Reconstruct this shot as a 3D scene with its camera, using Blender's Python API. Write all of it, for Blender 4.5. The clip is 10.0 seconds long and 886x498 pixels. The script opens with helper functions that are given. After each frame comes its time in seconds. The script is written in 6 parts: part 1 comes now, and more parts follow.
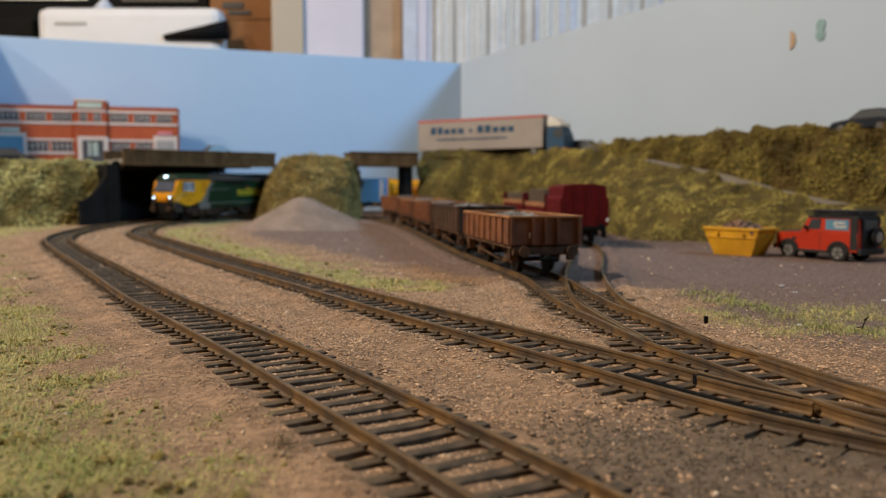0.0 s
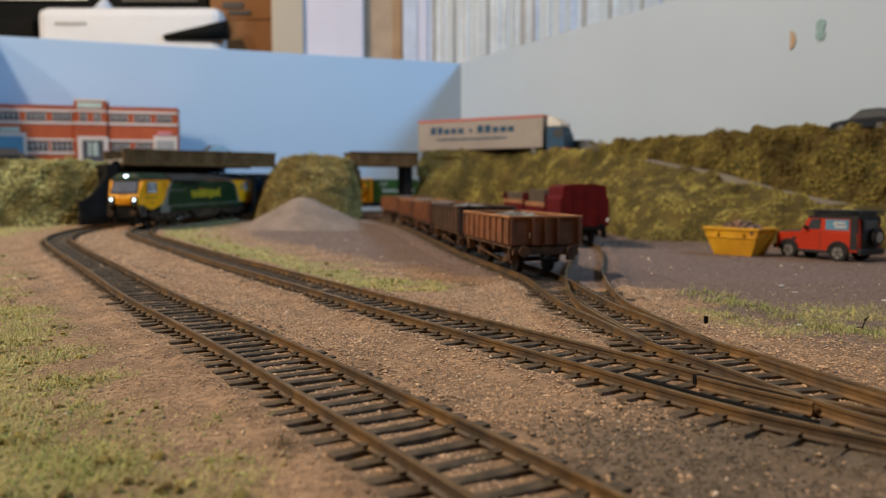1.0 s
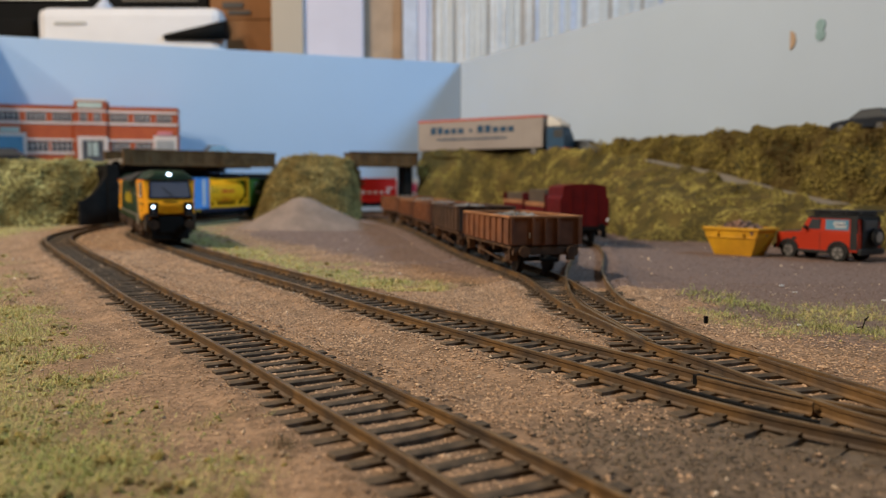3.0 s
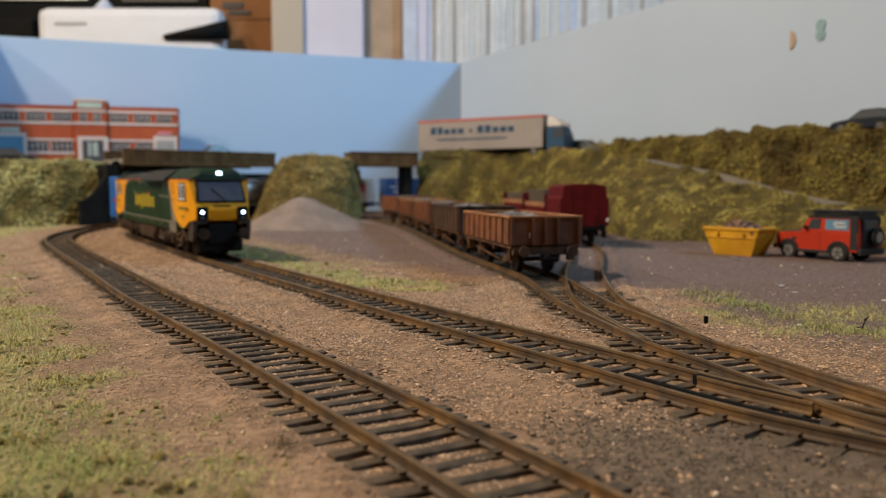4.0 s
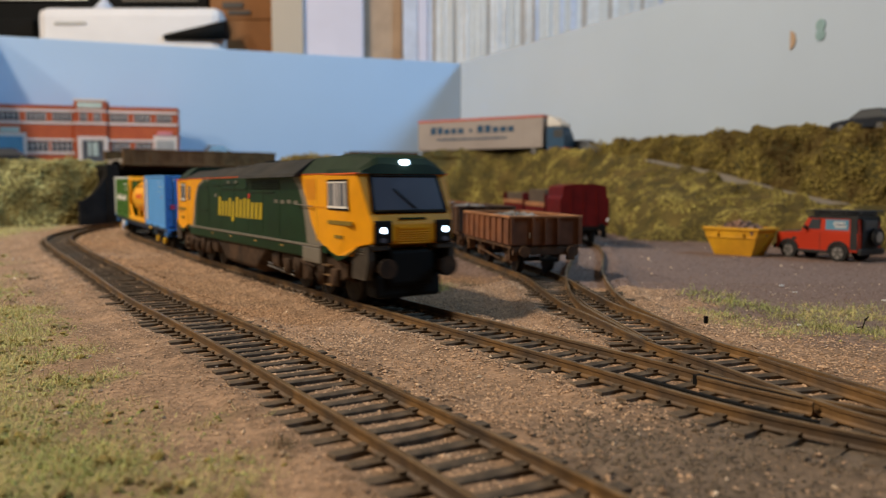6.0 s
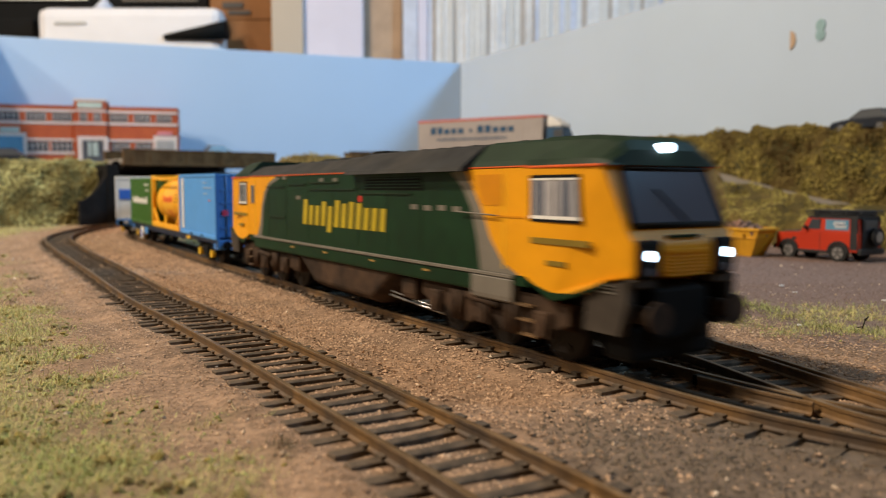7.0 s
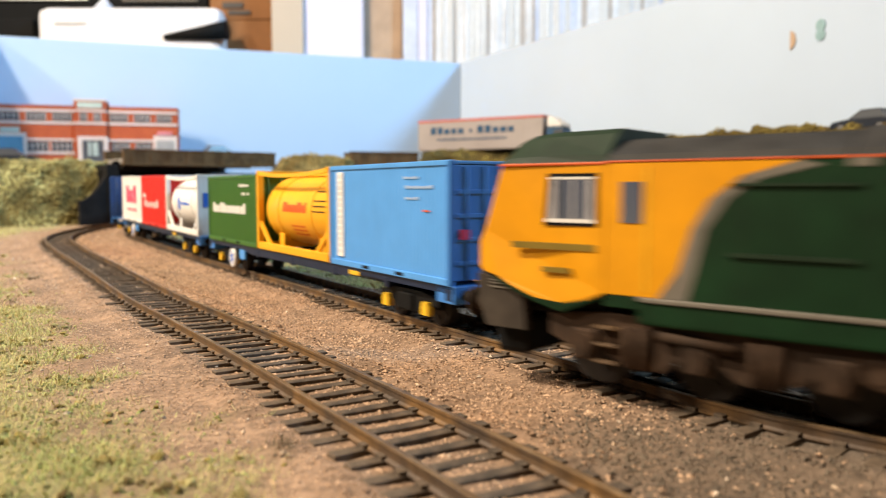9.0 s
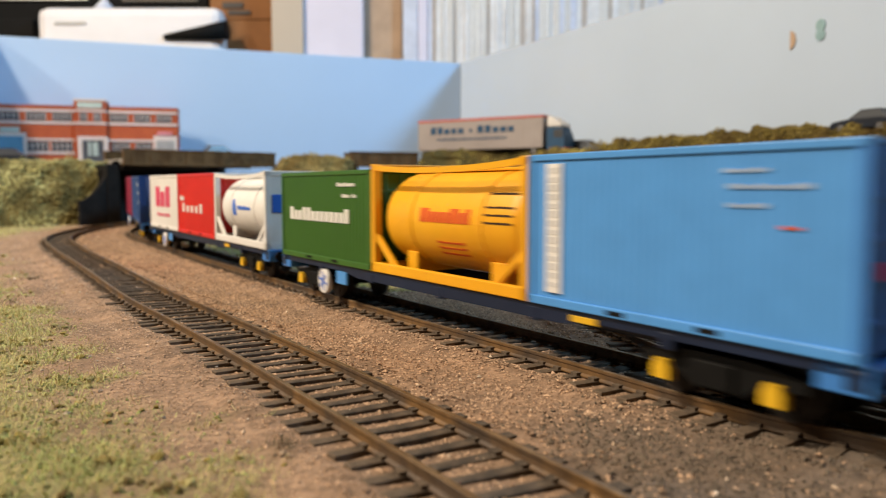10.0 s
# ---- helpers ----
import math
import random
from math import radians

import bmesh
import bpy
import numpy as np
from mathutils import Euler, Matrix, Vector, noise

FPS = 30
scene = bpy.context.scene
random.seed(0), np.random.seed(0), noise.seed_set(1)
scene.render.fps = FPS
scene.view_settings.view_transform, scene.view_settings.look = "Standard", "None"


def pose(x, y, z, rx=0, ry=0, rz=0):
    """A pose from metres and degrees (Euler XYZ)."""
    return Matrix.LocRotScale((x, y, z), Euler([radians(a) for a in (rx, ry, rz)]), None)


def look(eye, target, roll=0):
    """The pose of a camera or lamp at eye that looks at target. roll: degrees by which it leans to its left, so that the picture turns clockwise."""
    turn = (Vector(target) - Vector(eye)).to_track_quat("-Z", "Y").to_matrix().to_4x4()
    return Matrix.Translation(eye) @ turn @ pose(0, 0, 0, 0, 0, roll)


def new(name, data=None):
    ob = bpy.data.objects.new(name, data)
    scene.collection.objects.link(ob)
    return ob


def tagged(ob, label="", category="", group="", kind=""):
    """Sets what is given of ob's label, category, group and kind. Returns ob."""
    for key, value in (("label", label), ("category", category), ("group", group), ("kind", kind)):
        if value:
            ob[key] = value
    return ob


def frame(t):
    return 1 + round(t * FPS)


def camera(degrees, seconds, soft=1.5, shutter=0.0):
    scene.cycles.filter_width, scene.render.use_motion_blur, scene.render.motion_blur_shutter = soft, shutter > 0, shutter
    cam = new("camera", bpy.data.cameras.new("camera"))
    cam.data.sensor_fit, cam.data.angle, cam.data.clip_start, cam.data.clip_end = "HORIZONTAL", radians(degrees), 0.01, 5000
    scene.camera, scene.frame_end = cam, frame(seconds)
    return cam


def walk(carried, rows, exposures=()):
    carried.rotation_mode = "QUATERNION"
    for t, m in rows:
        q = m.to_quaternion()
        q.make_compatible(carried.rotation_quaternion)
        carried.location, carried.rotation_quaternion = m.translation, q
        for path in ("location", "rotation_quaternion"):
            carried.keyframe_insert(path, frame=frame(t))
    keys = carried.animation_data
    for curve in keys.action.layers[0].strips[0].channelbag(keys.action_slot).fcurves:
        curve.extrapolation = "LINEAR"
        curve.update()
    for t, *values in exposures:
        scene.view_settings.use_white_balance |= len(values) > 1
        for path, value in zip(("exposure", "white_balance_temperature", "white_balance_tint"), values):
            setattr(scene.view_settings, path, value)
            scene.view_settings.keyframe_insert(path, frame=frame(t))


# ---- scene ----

# ---------------- camera ----------------
cam = camera(58.92, 10.0, 1.1, 0.9)
cam.data.dof.use_dof = True
cam.data.dof.focus_distance = 0.205
cam.data.dof.aperture_fstop = 21.0
EYE = pose(0.0, 0.0, 0.0436, 85.565, 0, 0)
walk(cam, [(0.0, EYE), (10.0, EYE)],
     [(0.0, 0.0), (5.7, 0.0), (6.8, 0.2), (7.5, 0.53), (8.0, 0.82), (8.6, 0.90), (9.2, 0.98), (9.5, 0.92), (10.0, 0.45)])

# ---------------- world and lights ----------------
world = bpy.data.worlds.new("room_air")
scene.world = world
world.use_nodes = True
world.node_tree.nodes["Background"].inputs[0].default_value = (0.80, 0.88, 1.0, 1)
world.node_tree.nodes["Background"].inputs[1].default_value = 0.006


def area(name, eye, target, sx, sy, power, colour):
    lamp = bpy.data.lights.new(name, "AREA")
    lamp.shape, lamp.size, lamp.size_y = "RECTANGLE", sx, sy
    lamp.energy, lamp.color = power, colour
    ob = new(name, lamp)
    ob.matrix_world = look(eye, target)
    return ob


# two warm room lamps to one side, cool daylight from a window on the other
area("room_lamp", (-1.08, 0.16, 1.34), (-0.20, 0.45, 0.05), 0.12, 0.12, 26, (1.0, 0.85, 0.66))
area("room_lamp", (-1.62, 0.02, 1.08), (-0.10, 0.85, 0.05), 0.08, 0.08, 12, (1.0, 0.85, 0.66))
beam = area("window_daylight", (1.40, 0.25, 1.15), (-0.40, 1.17, 0.17), 0.40, 0.40, 5.6, (0.34, 0.66, 0.98))
beam.data.spread = math.radians(75)        # narrowed by hand to keep daylight off the near train and ground



# ---------------- materials ----------------
def mat(name, base, rough=0.7, metal=0.0, var=0.25, scale=120.0, bump=0.0, bscale=400.0, second=None, mix_scale=12.0,
        spec=0.4, glow=None, island=0.0, detail=6.0):
    """Node material: two noise scales vary the colour, a third gives relief."""
    m = bpy.data.materials.new(name)
    m.use_nodes = True
    nt = m.node_tree
    N, L = nt.nodes, nt.links
    b = N["Principled BSDF"]
    b.inputs["Roughness"].default_value = rough
    b.inputs["Metallic"].default_value = metal
    b.inputs["Specular IOR Level"].default_value = spec
    co = N.new("ShaderNodeTexCoord")
    n1 = N.new("ShaderNodeTexNoise")
    n1.inputs["Scale"].default_value, n1.inputs["Detail"].default_value = scale, detail
    L.new(co.outputs["Object"], n1.inputs["Vector"])
    n2 = N.new("ShaderNodeTexNoise")
    n2.inputs["Scale"].default_value, n2.inputs["Detail"].default_value = mix_scale, 4
    L.new(co.outputs["Object"], n2.inputs["Vector"])
    mx = N.new("ShaderNodeMix")
    mx.data_type = "RGBA"
    mx.inputs[6].default_value = (*base, 1)
    mx.inputs[7].default_value = (*(second or [c * (1 - var) for c in base]), 1)
    rp = N.new("ShaderNodeMapRange")
    rp.inputs[1].default_value, rp.inputs[2].default_value = 0.38, 0.62
    L.new(n2.outputs[0], rp.inputs[0])
    L.new(rp.outputs[0], mx.inputs[0])
    hs = N.new("ShaderNodeHueSaturation")
    vr = N.new("ShaderNodeMapRange")
    vr.inputs[1].default_value, vr.inputs[2].default_value = 0.25, 0.75
    vr.inputs[3].default_value, vr.inputs[4].default_value = 1 - var, 1 + var
    L.new(n1.outputs[0], vr.inputs[0])
    val = vr.outputs[0]
    if island:
        ge = N.new("ShaderNodeNewGeometry")
        ir = N.new("ShaderNodeMapRange")
        ir.inputs[3].default_value, ir.inputs[4].default_value = 1 - island, 1 + island
        L.new(ge.outputs["Random Per Island"], ir.inputs[0])
        mu = N.new("ShaderNodeMath")
        mu.operation = "MULTIPLY"
        L.new(val, mu.inputs[0])
        L.new(ir.outputs[0], mu.inputs[1])
        val = mu.outputs[0]
    L.new(val, hs.inputs["Value"])
    L.new(mx.outputs[2], hs.inputs["Color"])
    L.new(hs.outputs[0], b.inputs["Base Color"])
    if bump:
        n3 = N.new("ShaderNodeTexNoise")
        n3.inputs["Scale"].default_value, n3.inputs["Detail"].default_value = bscale, 8
        L.new(co.outputs["Object"], n3.inputs["Vector"])
        bp = N.new("ShaderNodeBump")
        bp.inputs["Strength"].default_value = 1.0
        bp.inputs["Distance"].default_value = bump
        L.new(n3.outputs[0], bp.inputs["Height"])
        L.new(bp.outputs[0], b.inputs["Normal"])
    if glow:
        b.inputs["Emission Color"].default_value = (*glow[0], 1)
        b.inputs["Emission Strength"].default_value = glow[1]
    return m


M_rail = mat("rusty_rail_steel", (0.150, 0.080, 0.028), 0.6, 0.0, 0.35, 300, 0.0001, 1200, (0.07, 0.046, 0.03), 60)
M_railtop = mat("worn_rail_head", (0.20, 0.135, 0.075), 0.42, 0.35, 0.25, 300, 0, 0, (0.13, 0.08, 0.04), 80)
M_sleeper = mat("weathered_sleeper", (0.062, 0.050, 0.040), 0.8, 0, 0.40, 500, 0.0002, 1500, (0.135, 0.098, 0.068), 110, spec=0.2)
M_black = mat("black_plastic", (0.008, 0.0078, 0.0078), 0.7, 0, 0.2, 300, spec=0.12)
M_board = mat("baseboard_ply", (0.38, 0.27, 0.16), 0.7, 0, 0.2, 40)


# ---------------- mesh tools ----------------
def obj_from(name, bm, material, parent=None, smooth=False):
    me = bpy.data.meshes.new(name)
    bm.normal_update()
    bm.to_mesh(me)
    bm.free()
    mats = material if isinstance(material, (list, tuple)) else [material]
    for m in mats:
        me.materials.append(m)
    if smooth:
        for p in me.polygons:
            p.use_smooth = True
    ob = new(name, me)
    if parent:
        ob.parent = parent
    return ob


def part(name, bm, material, parent, label="", smooth=False):
    ob = obj_from(name, bm, material, parent, smooth)
    if label:
        ob["label"] = label
    return ob


def thing(name, label, category, group="", kind="", m=None):
    ob = new(name)
    ob.empty_display_size = 0.01
    if m is not None:
        ob.matrix_world = m
    return tagged(ob, label, category, group, kind)


def box(bm, x0, x1, y0, y1, z0, z1, bevel=0.0, m=None, mi=0):
    """A box between the given bounds, edges bevelled."""
    r = bmesh.ops.create_cube(bm, size=1.0)
    vs = r["verts"]
    bmesh.ops.scale(bm, vec=(abs(x1 - x0), abs(y1 - y0), abs(z1 - z0)), verts=vs)
    bmesh.ops.translate(bm, vec=((x0 + x1) / 2, (y0 + y1) / 2, (z0 + z1) / 2), verts=vs)
    fs = set(f for v in vs for f in v.link_faces)
    if bevel:
        es = list(set(e for v in vs for e in v.link_edges))
        rr = bmesh.ops.bevel(bm, geom=es, offset=bevel, segments=2, profile=0.5, affect="EDGES", clamp_overlap=True)
        fs = set(f for f in rr["faces"]) | set(f for f in fs if f.is_valid)
        vs = list(set(v for f in fs for v in f.verts))
    for f in fs:
        f.material_index = mi
    if m is not None:
        bmesh.ops.transform(bm, matrix=m, verts=vs)
    return vs


def cyl(bm, a, b, r, n=16, r2=None, mi=0):
    """A capped cylinder or cone from a to b."""
    a, b = Vector(a), Vector(b)
    d = b - a
    rr = bmesh.ops.create_cone(bm, cap_ends=True, segments=n, radius1=r, radius2=r if r2 is None else r2, depth=d.length)
    q = d.to_track_quat("Z", "Y").to_matrix().to_4x4()
    bmesh.ops.transform(bm, matrix=Matrix.Translation((a + b) / 2) @ q, verts=rr["verts"])
    for f in set(f for v in rr["verts"] for f in v.link_faces):
        f.material_index = mi
        f.smooth = len(f.verts) == 4
    return rr["verts"]


def prism(bm, pts, axis, a, b, mi=0):
    """A polygon given in the plane across axis (x, y or z), drawn out from a to b."""
    def at(p, w):
        return {"x": (w, p[0], p[1]), "y": (p[0], w, p[1]), "z": (p[0], p[1], w)}[axis]
    va = [bm.verts.new(at(p, a)) for p in pts]
    vb = [bm.verts.new(at(p, b)) for p in pts]
    fs = [bm.faces.new(va), bm.faces.new(vb[::-1])]
    n = len(pts)
    for i in range(n):
        fs.append(bm.faces.new((va[i], vb[i], vb[(i + 1) % n], va[(i + 1) % n])))
    for f in fs:
        f.material_index = mi
    bmesh.ops.recalc_face_normals(bm, faces=fs)
    return fs


def loft(bm, rings, closed=True, caps=True, mi=0, smooth=False):
    """Skin through rings of equal vertex count."""
    vr = [[bm.verts.new(p) for p in r] for r in rings]
    n = len(rings[0])
    fs = []
    for a, b in zip(vr[:-1], vr[1:]):
        for i in range(n if closed else n - 1):
            fs.append(bm.faces.new((a[i], a[(i + 1) % n], b[(i + 1) % n], b[i])))
    for f in fs:
        f.smooth = smooth
    if caps:
        fs += [bm.faces.new(vr[0][::-1]), bm.faces.new(vr[-1])]
    for f in fs:
        f.material_index = mi
    bmesh.ops.recalc_face_normals(bm, faces=fs)
    return fs


# ---------------- lie of the land ----------------
def rise(y):
    """The board climbs gently towards the back."""
    return 0.0095 * max(0.0, y - 0.45)


class Line:
    """A smooth plan line through a few points, walked by its length."""
    def __init__(self, pts):
        p = [Vector((*q, 0)) for q in pts]
        p = [2 * p[0] - p[1]] + p + [2 * p[-1] - p[-2]]
        self.p = []
        for i in range(1, len(p) - 2):
            for k in range(24):
                t = k / 24
                a, b, c, d = p[i - 1:i + 3]
                self.p.append(0.5 * ((2 * b) + (c - a) * t + (2 * a - 5 * b + 4 * c - d) * t * t
                                     + (3 * b - a - 3 * c + d) * t ** 3))
        self.p.append(p[-2])
        self.s = [0.0]
        for a, b in zip(self.p[:-1], self.p[1:]):
            self.s.append(self.s[-1] + (b - a).length)
        self.sa = np.array(self.s)
        self.length = self.s[-1]

    def at(self, s):
        i = int(np.clip(np.searchsorted(self.sa, s) - 1, 0, len(self.p) - 2))
        k = (s - self.s[i]) / (self.s[i + 1] - self.s[i])
        q = self.p[i].lerp(self.p[i + 1], k)
        return Vector((q.x, q.y, rise(q.y)))

    def way(self, s):
        d = self.at(s + 0.004) - self.at(s - 0.004)
        return d.normalized()

    def near(self, x, y):
        return self.s[min(range(len(self.p)), key=lambda i: (self.p[i].x - x) ** 2 + (self.p[i].y - y) ** 2)]


LINE_B = Line([(1.6, 1.76), (0.9, 1.50), (0.4, 1.315), (0.15, 1.232), (0.03, 1.190), (-0.06, 1.152), (-0.145, 1.105), (-0.213, 1.04), (-0.261, 0.957), (-0.288, 0.87),
               (-0.293, 0.80), (-0.280, 0.73), (-0.253, 0.66), (-0.208, 0.583), (-0.139, 0.4695), (-0.0684, 0.3546),
               (-0.0249, 0.2829), (0.0042, 0.2366), (0.0362, 0.1864), (0.0574, 0.1518), (0.0770, 0.1299), (0.125, 0.088),
               (0.20, 0.040), (0.31, -0.004), (0.44, -0.044), (0.78, -0.13)])
LINE_A = Line([(1.6, 1.82), (0.9, 1.56), (0.3, 1.355), (0.0, 1.238), (-0.13, 1.175), (-0.24, 1.09), (-0.308, 0.99), (-0.336, 0.90), (-0.338, 0.83), (-0.338, 0.76),
               (-0.327, 0.69), (-0.300, 0.61), (-0.245, 0.514), (-0.1886, 0.4242), (-0.115, 0.3022), (-0.077, 0.2447),
               (-0.0402, 0.1882), (-0.0171, 0.1509), (-0.0012, 0.1252), (0.0157, 0.0969), (0.045, 0.045), (0.085, -0.05), (0.12, -0.16)])
LINE_C = Line([(-0.135, 1.055), (-0.10, 1.0), (-0.061, 0.89), (-0.031, 0.785), (-0.0115, 0.68), (0.006, 0.575), (0.0245, 0.47), (0.0445, 0.37),
               (0.0485, 0.31), (0.0510, 0.272), (0.0558, 0.2454), (0.0628, 0.2049), (0.0700, 0.1832), (0.0776, 0.1556), (0.0870, 0.1340), (0.125, 0.088)])
LINE_D = Line([(0.045, 0.98), (0.070, 0.86), (0.088, 0.74), (0.098, 0.62), (0.098, 0.54), (0.0878, 0.4726), (0.0708, 0.391), (0.0604, 0.322),
               (0.0570, 0.278), (0.0585, 0.2493), (0.0628, 0.2049)])
GAUGE = 0.0174
RAILTOP = 0.0035


def rail_mesh(bm, line, s0, s1, off, top=RAILTOP, foot=True, step=0.006, w=1.0):
    """A rolled rail beside the line: foot, web and head."""
    prof = [(-0.0008, 0.0008), (-0.0008, 0.0011), (-0.0003, 0.0015), (-0.0003, 0.0026), (-0.00055, 0.0028), (-0.00055, top - 0.0001),
            (-0.0004, top), (0.0004, top), (0.00055, top - 0.0001), (0.00055, 0.0028), (0.0003, 0.0026), (0.0003, 0.0015),
            (0.0008, 0.0011), (0.0008, 0.0008)]
    n = max(2, int((s1 - s0) / step))
    rings = []
    for i in range(n + 1):
        s = s0 + (s1 - s0) * i / n
        q, d = line.at(s), line.way(s)
        side = Vector((d.y, -d.x, 0))
        rings.append([q + side * (off + u * w) + Vector((0, 0, v)) for u, v in prof])
    fs = loft(bm, rings)
    for k, f in enumerate(fs[:-2]):
        if k % 14 in (5, 6, 7):
            f.material_index = 1


def sleeper_mesh(length=0.0312, width=0.0029):
    bm = bmesh.new()
    box(bm, -length / 2, length / 2, -width / 2, width / 2, -0.0009, 0.0010, 0.0002)
    for sx in (-1, 1):
        box(bm, sx * GAUGE / 2 - 0.0016, sx * GAUGE / 2 + 0.0016, -0.0010, 0.0010, 0.0009, 0.0016)
    me = bpy.data.meshes.new("sleeper")
    bm.to_mesh(me)
    bm.free()
    me.materials.append(M_sleeper)
    return me


SLEEPER = sleeper_mesh()


def sleeper(parent, line, s, rng, mesh=None, shift=0.0):
    q, d = line.at(s), line.way(s)
    ob = new("sleeper", mesh or SLEEPER)
    ob.parent = parent
    ang = math.atan2(d.y, d.x) - math.pi / 2 + rng.uniform(-0.05, 0.05)
    side = Vector((d.y, -d.x, 0))
    ob.matrix_local = Matrix.Translation(q + side * (shift + rng.uniform(-0.0004, 0.0004)) + Vector((0, 0, rng.uniform(-0.0002, 0.0001)))) \
        @ Matrix.Rotation(ang, 4, "Z")


def track(name, label, line, s0, s1, pieces, sleepers=None):
    """pieces: rails as (from, to, offset); sleepers: stretches with a pitch."""
    t = thing(name, label, "railway track", "tracks on the layout")
    for a, b, off in pieces:
        bm = bmesh.new()
        rail_mesh(bm, line, a, b, off)
        part("rail", bm, [M_rail, M_railtop], t)
    rng = random.Random(len(label))
    for a, b in (sleepers or [(s0, s1)]):
        s = a
        while s < b:
            sleeper(t, line, s, rng)
            s += 0.0067 + rng.uniform(-0.0005, 0.0005)
    return t

# ---------------- the room round the layout ----------------
M_wallpaint = mat("matt_wall_paint", (0.38, 0.35, 0.32), 0.8, 0, 0.05, 8)
M_ceil = mat("white_ceiling_paint", (0.8, 0.79, 0.77), 0.9, 0, 0.04, 8)
M_carpet = mat("brown_carpet", (0.16, 0.12, 0.10), 0.95, 0, 0.3, 200, 0.002, 300)
WALLDIR = Vector((0.937, 0.349, 0)).normalized()       # along the back scenic board
CORNER = Vector((0.029, 1.30, 0))
YAW = math.degrees(math.atan2(WALLDIR.y, WALLDIR.x))
ROOM = Matrix.Translation(CORNER) @ Matrix.Rotation(math.radians(YAW), 4, "Z")


def room_slab(name, x0, x1, y0, y1, z0, z1, material, label, category):
    bm = bmesh.new()
    box(bm, x0, x1, y0, y1, z0, z1)
    ob = obj_from(name, bm, material)
    ob.matrix_world = ROOM
    return tagged(ob, label, category, "", "structure")


FLOOR_Z = -0.95
room_slab("floor", -2.6, 1.9, -3.0, 0.9, FLOOR_Z - 0.05, FLOOR_Z, M_carpet, "brown carpeted floor of the railway room", "floor")
room_slab("ceiling", -2.6, 1.9, -3.0, 0.9, 1.45, 1.5, M_ceil, "plain white painted ceiling of the room", "ceiling")
room_slab("wall_north", -2.6, 1.9, 0.9, 1.0, FLOOR_Z, 1.45, M_wallpaint, "plain pale painted room wall behind shelves", "wall")
room_slab("wall_south", -2.6, 1.9, -3.1, -3.0, FLOOR_Z, 1.45, M_wallpaint, "plain pale painted room wall", "wall")
room_slab("wall_west", -2.7, -2.6, -3.1, 1.0, FLOOR_Z, 1.45, M_wallpaint, "plain pale painted room wall", "wall")
room_slab("wall_east", 1.9, 2.0, -3.1, 1.0, FLOOR_Z, 1.45, M_wallpaint, "plain pale painted room wall", "wall")

# ---------------- scenic boards ----------------
M_skyboard = mat("sky_blue_board", (0.385, 0.500, 0.665), 0.8, 0, 0.03, 6, 0, 0, (0.37, 0.49, 0.665), 2.0)
M_greyboard = mat("grey_painted_board", (0.47, 0.565, 0.70), 0.8, 0, 0.03, 6, 0, 0, (0.45, 0.545, 0.69), 2.0)
WALL_TOP = 0.247


def scenic(name, x0, x1, y0, y1, material, label):
    bm = bmesh.new()
    box(bm, x0, x1, y0, y1, -0.02, WALL_TOP, 0.0008)
    ob = obj_from(name, bm, material)
    ob.matrix_world = ROOM
    return tagged(ob, label, "backdrop board", "", "structure")


# board added out of view, sized to cast a shadow wedge on the backdrop
bm = bmesh.new()
box(bm, -0.607, -0.600, 0.850, 1.064, -0.02, WALL_TOP, 0.0008)
tagged(obj_from("backdrop_left", bm, M_skyboard), "unseen short pale blue board shading the backdrop's left end", "backdrop board", "", "structure")
scenic("backdrop_back", -1.3, 0.0, 0.0, 0.006, M_skyboard, "pale sky blue painted backdrop board behind the layout")
RIGHT_TILT = Matrix.Translation(CORNER) @ Matrix.Rotation(math.atan2(-0.89, 0.456), 4, "Z")
bm = bmesh.new()
box(bm, 0.0, 0.08, 0.0, 0.006, 0.075, WALL_TOP)
box(bm, 0.08, 1.25, 0.0, 0.006, -0.02, WALL_TOP)
rb = obj_from("backdrop_right", bm, M_greyboard)
rb.matrix_world = RIGHT_TILT
tagged(rb, "pale grey painted backdrop board with train opening", "backdrop board", "", "structure")

# ---------------- ground ----------------
def zone_material():
    """Ballast brown, pinkish yard grit and mossy soil, mixed by the zones painted on the board."""
    m = mat("ballast_and_yard_ground", (0.315, 0.200, 0.126), 0.95, 0, 0.45, 420, 0.0007, 700, (0.205, 0.128, 0.080), 60)
    nt = m.node_tree
    N, L = nt.nodes, nt.links
    hs = [n for n in N if n.type == "HUE_SAT"][0]
    mix = [n for n in N if n.type == "MIX"][0]
    at = N.new("ShaderNodeAttribute")
    at.attribute_name = "zone"
    sp = N.new("ShaderNodeSeparateColor")
    L.new(at.outputs["Color"], sp.inputs[0])
    last = mix.outputs[2]
    for k, col in ((0, (0.165, 0.112, 0.096)), (1, (0.25, 0.215, 0.095)), (2, (0.115, 0.088, 0.066))):
        x = N.new("ShaderNodeMix")
        x.data_type = "RGBA"
        x.inputs[7].default_value = (*col, 1)
        L.new(sp.outputs[k], x.inputs[0])
        L.new(last, x.inputs[6])
        last = x.outputs[2]
    L.new(last, hs.inputs["Color"])
    return m


def smooth(a, b, x):
    k = min(1.0, max(0.0, (x - a) / (b - a)))
    return k * k * (3 - 2 * k)


LINE_PTS = {n: np.array([(p.x, p.y) for p in ln.p]) for n, ln in (("A", LINE_A), ("B", LINE_B), ("C", LINE_C), ("D", LINE_D))}


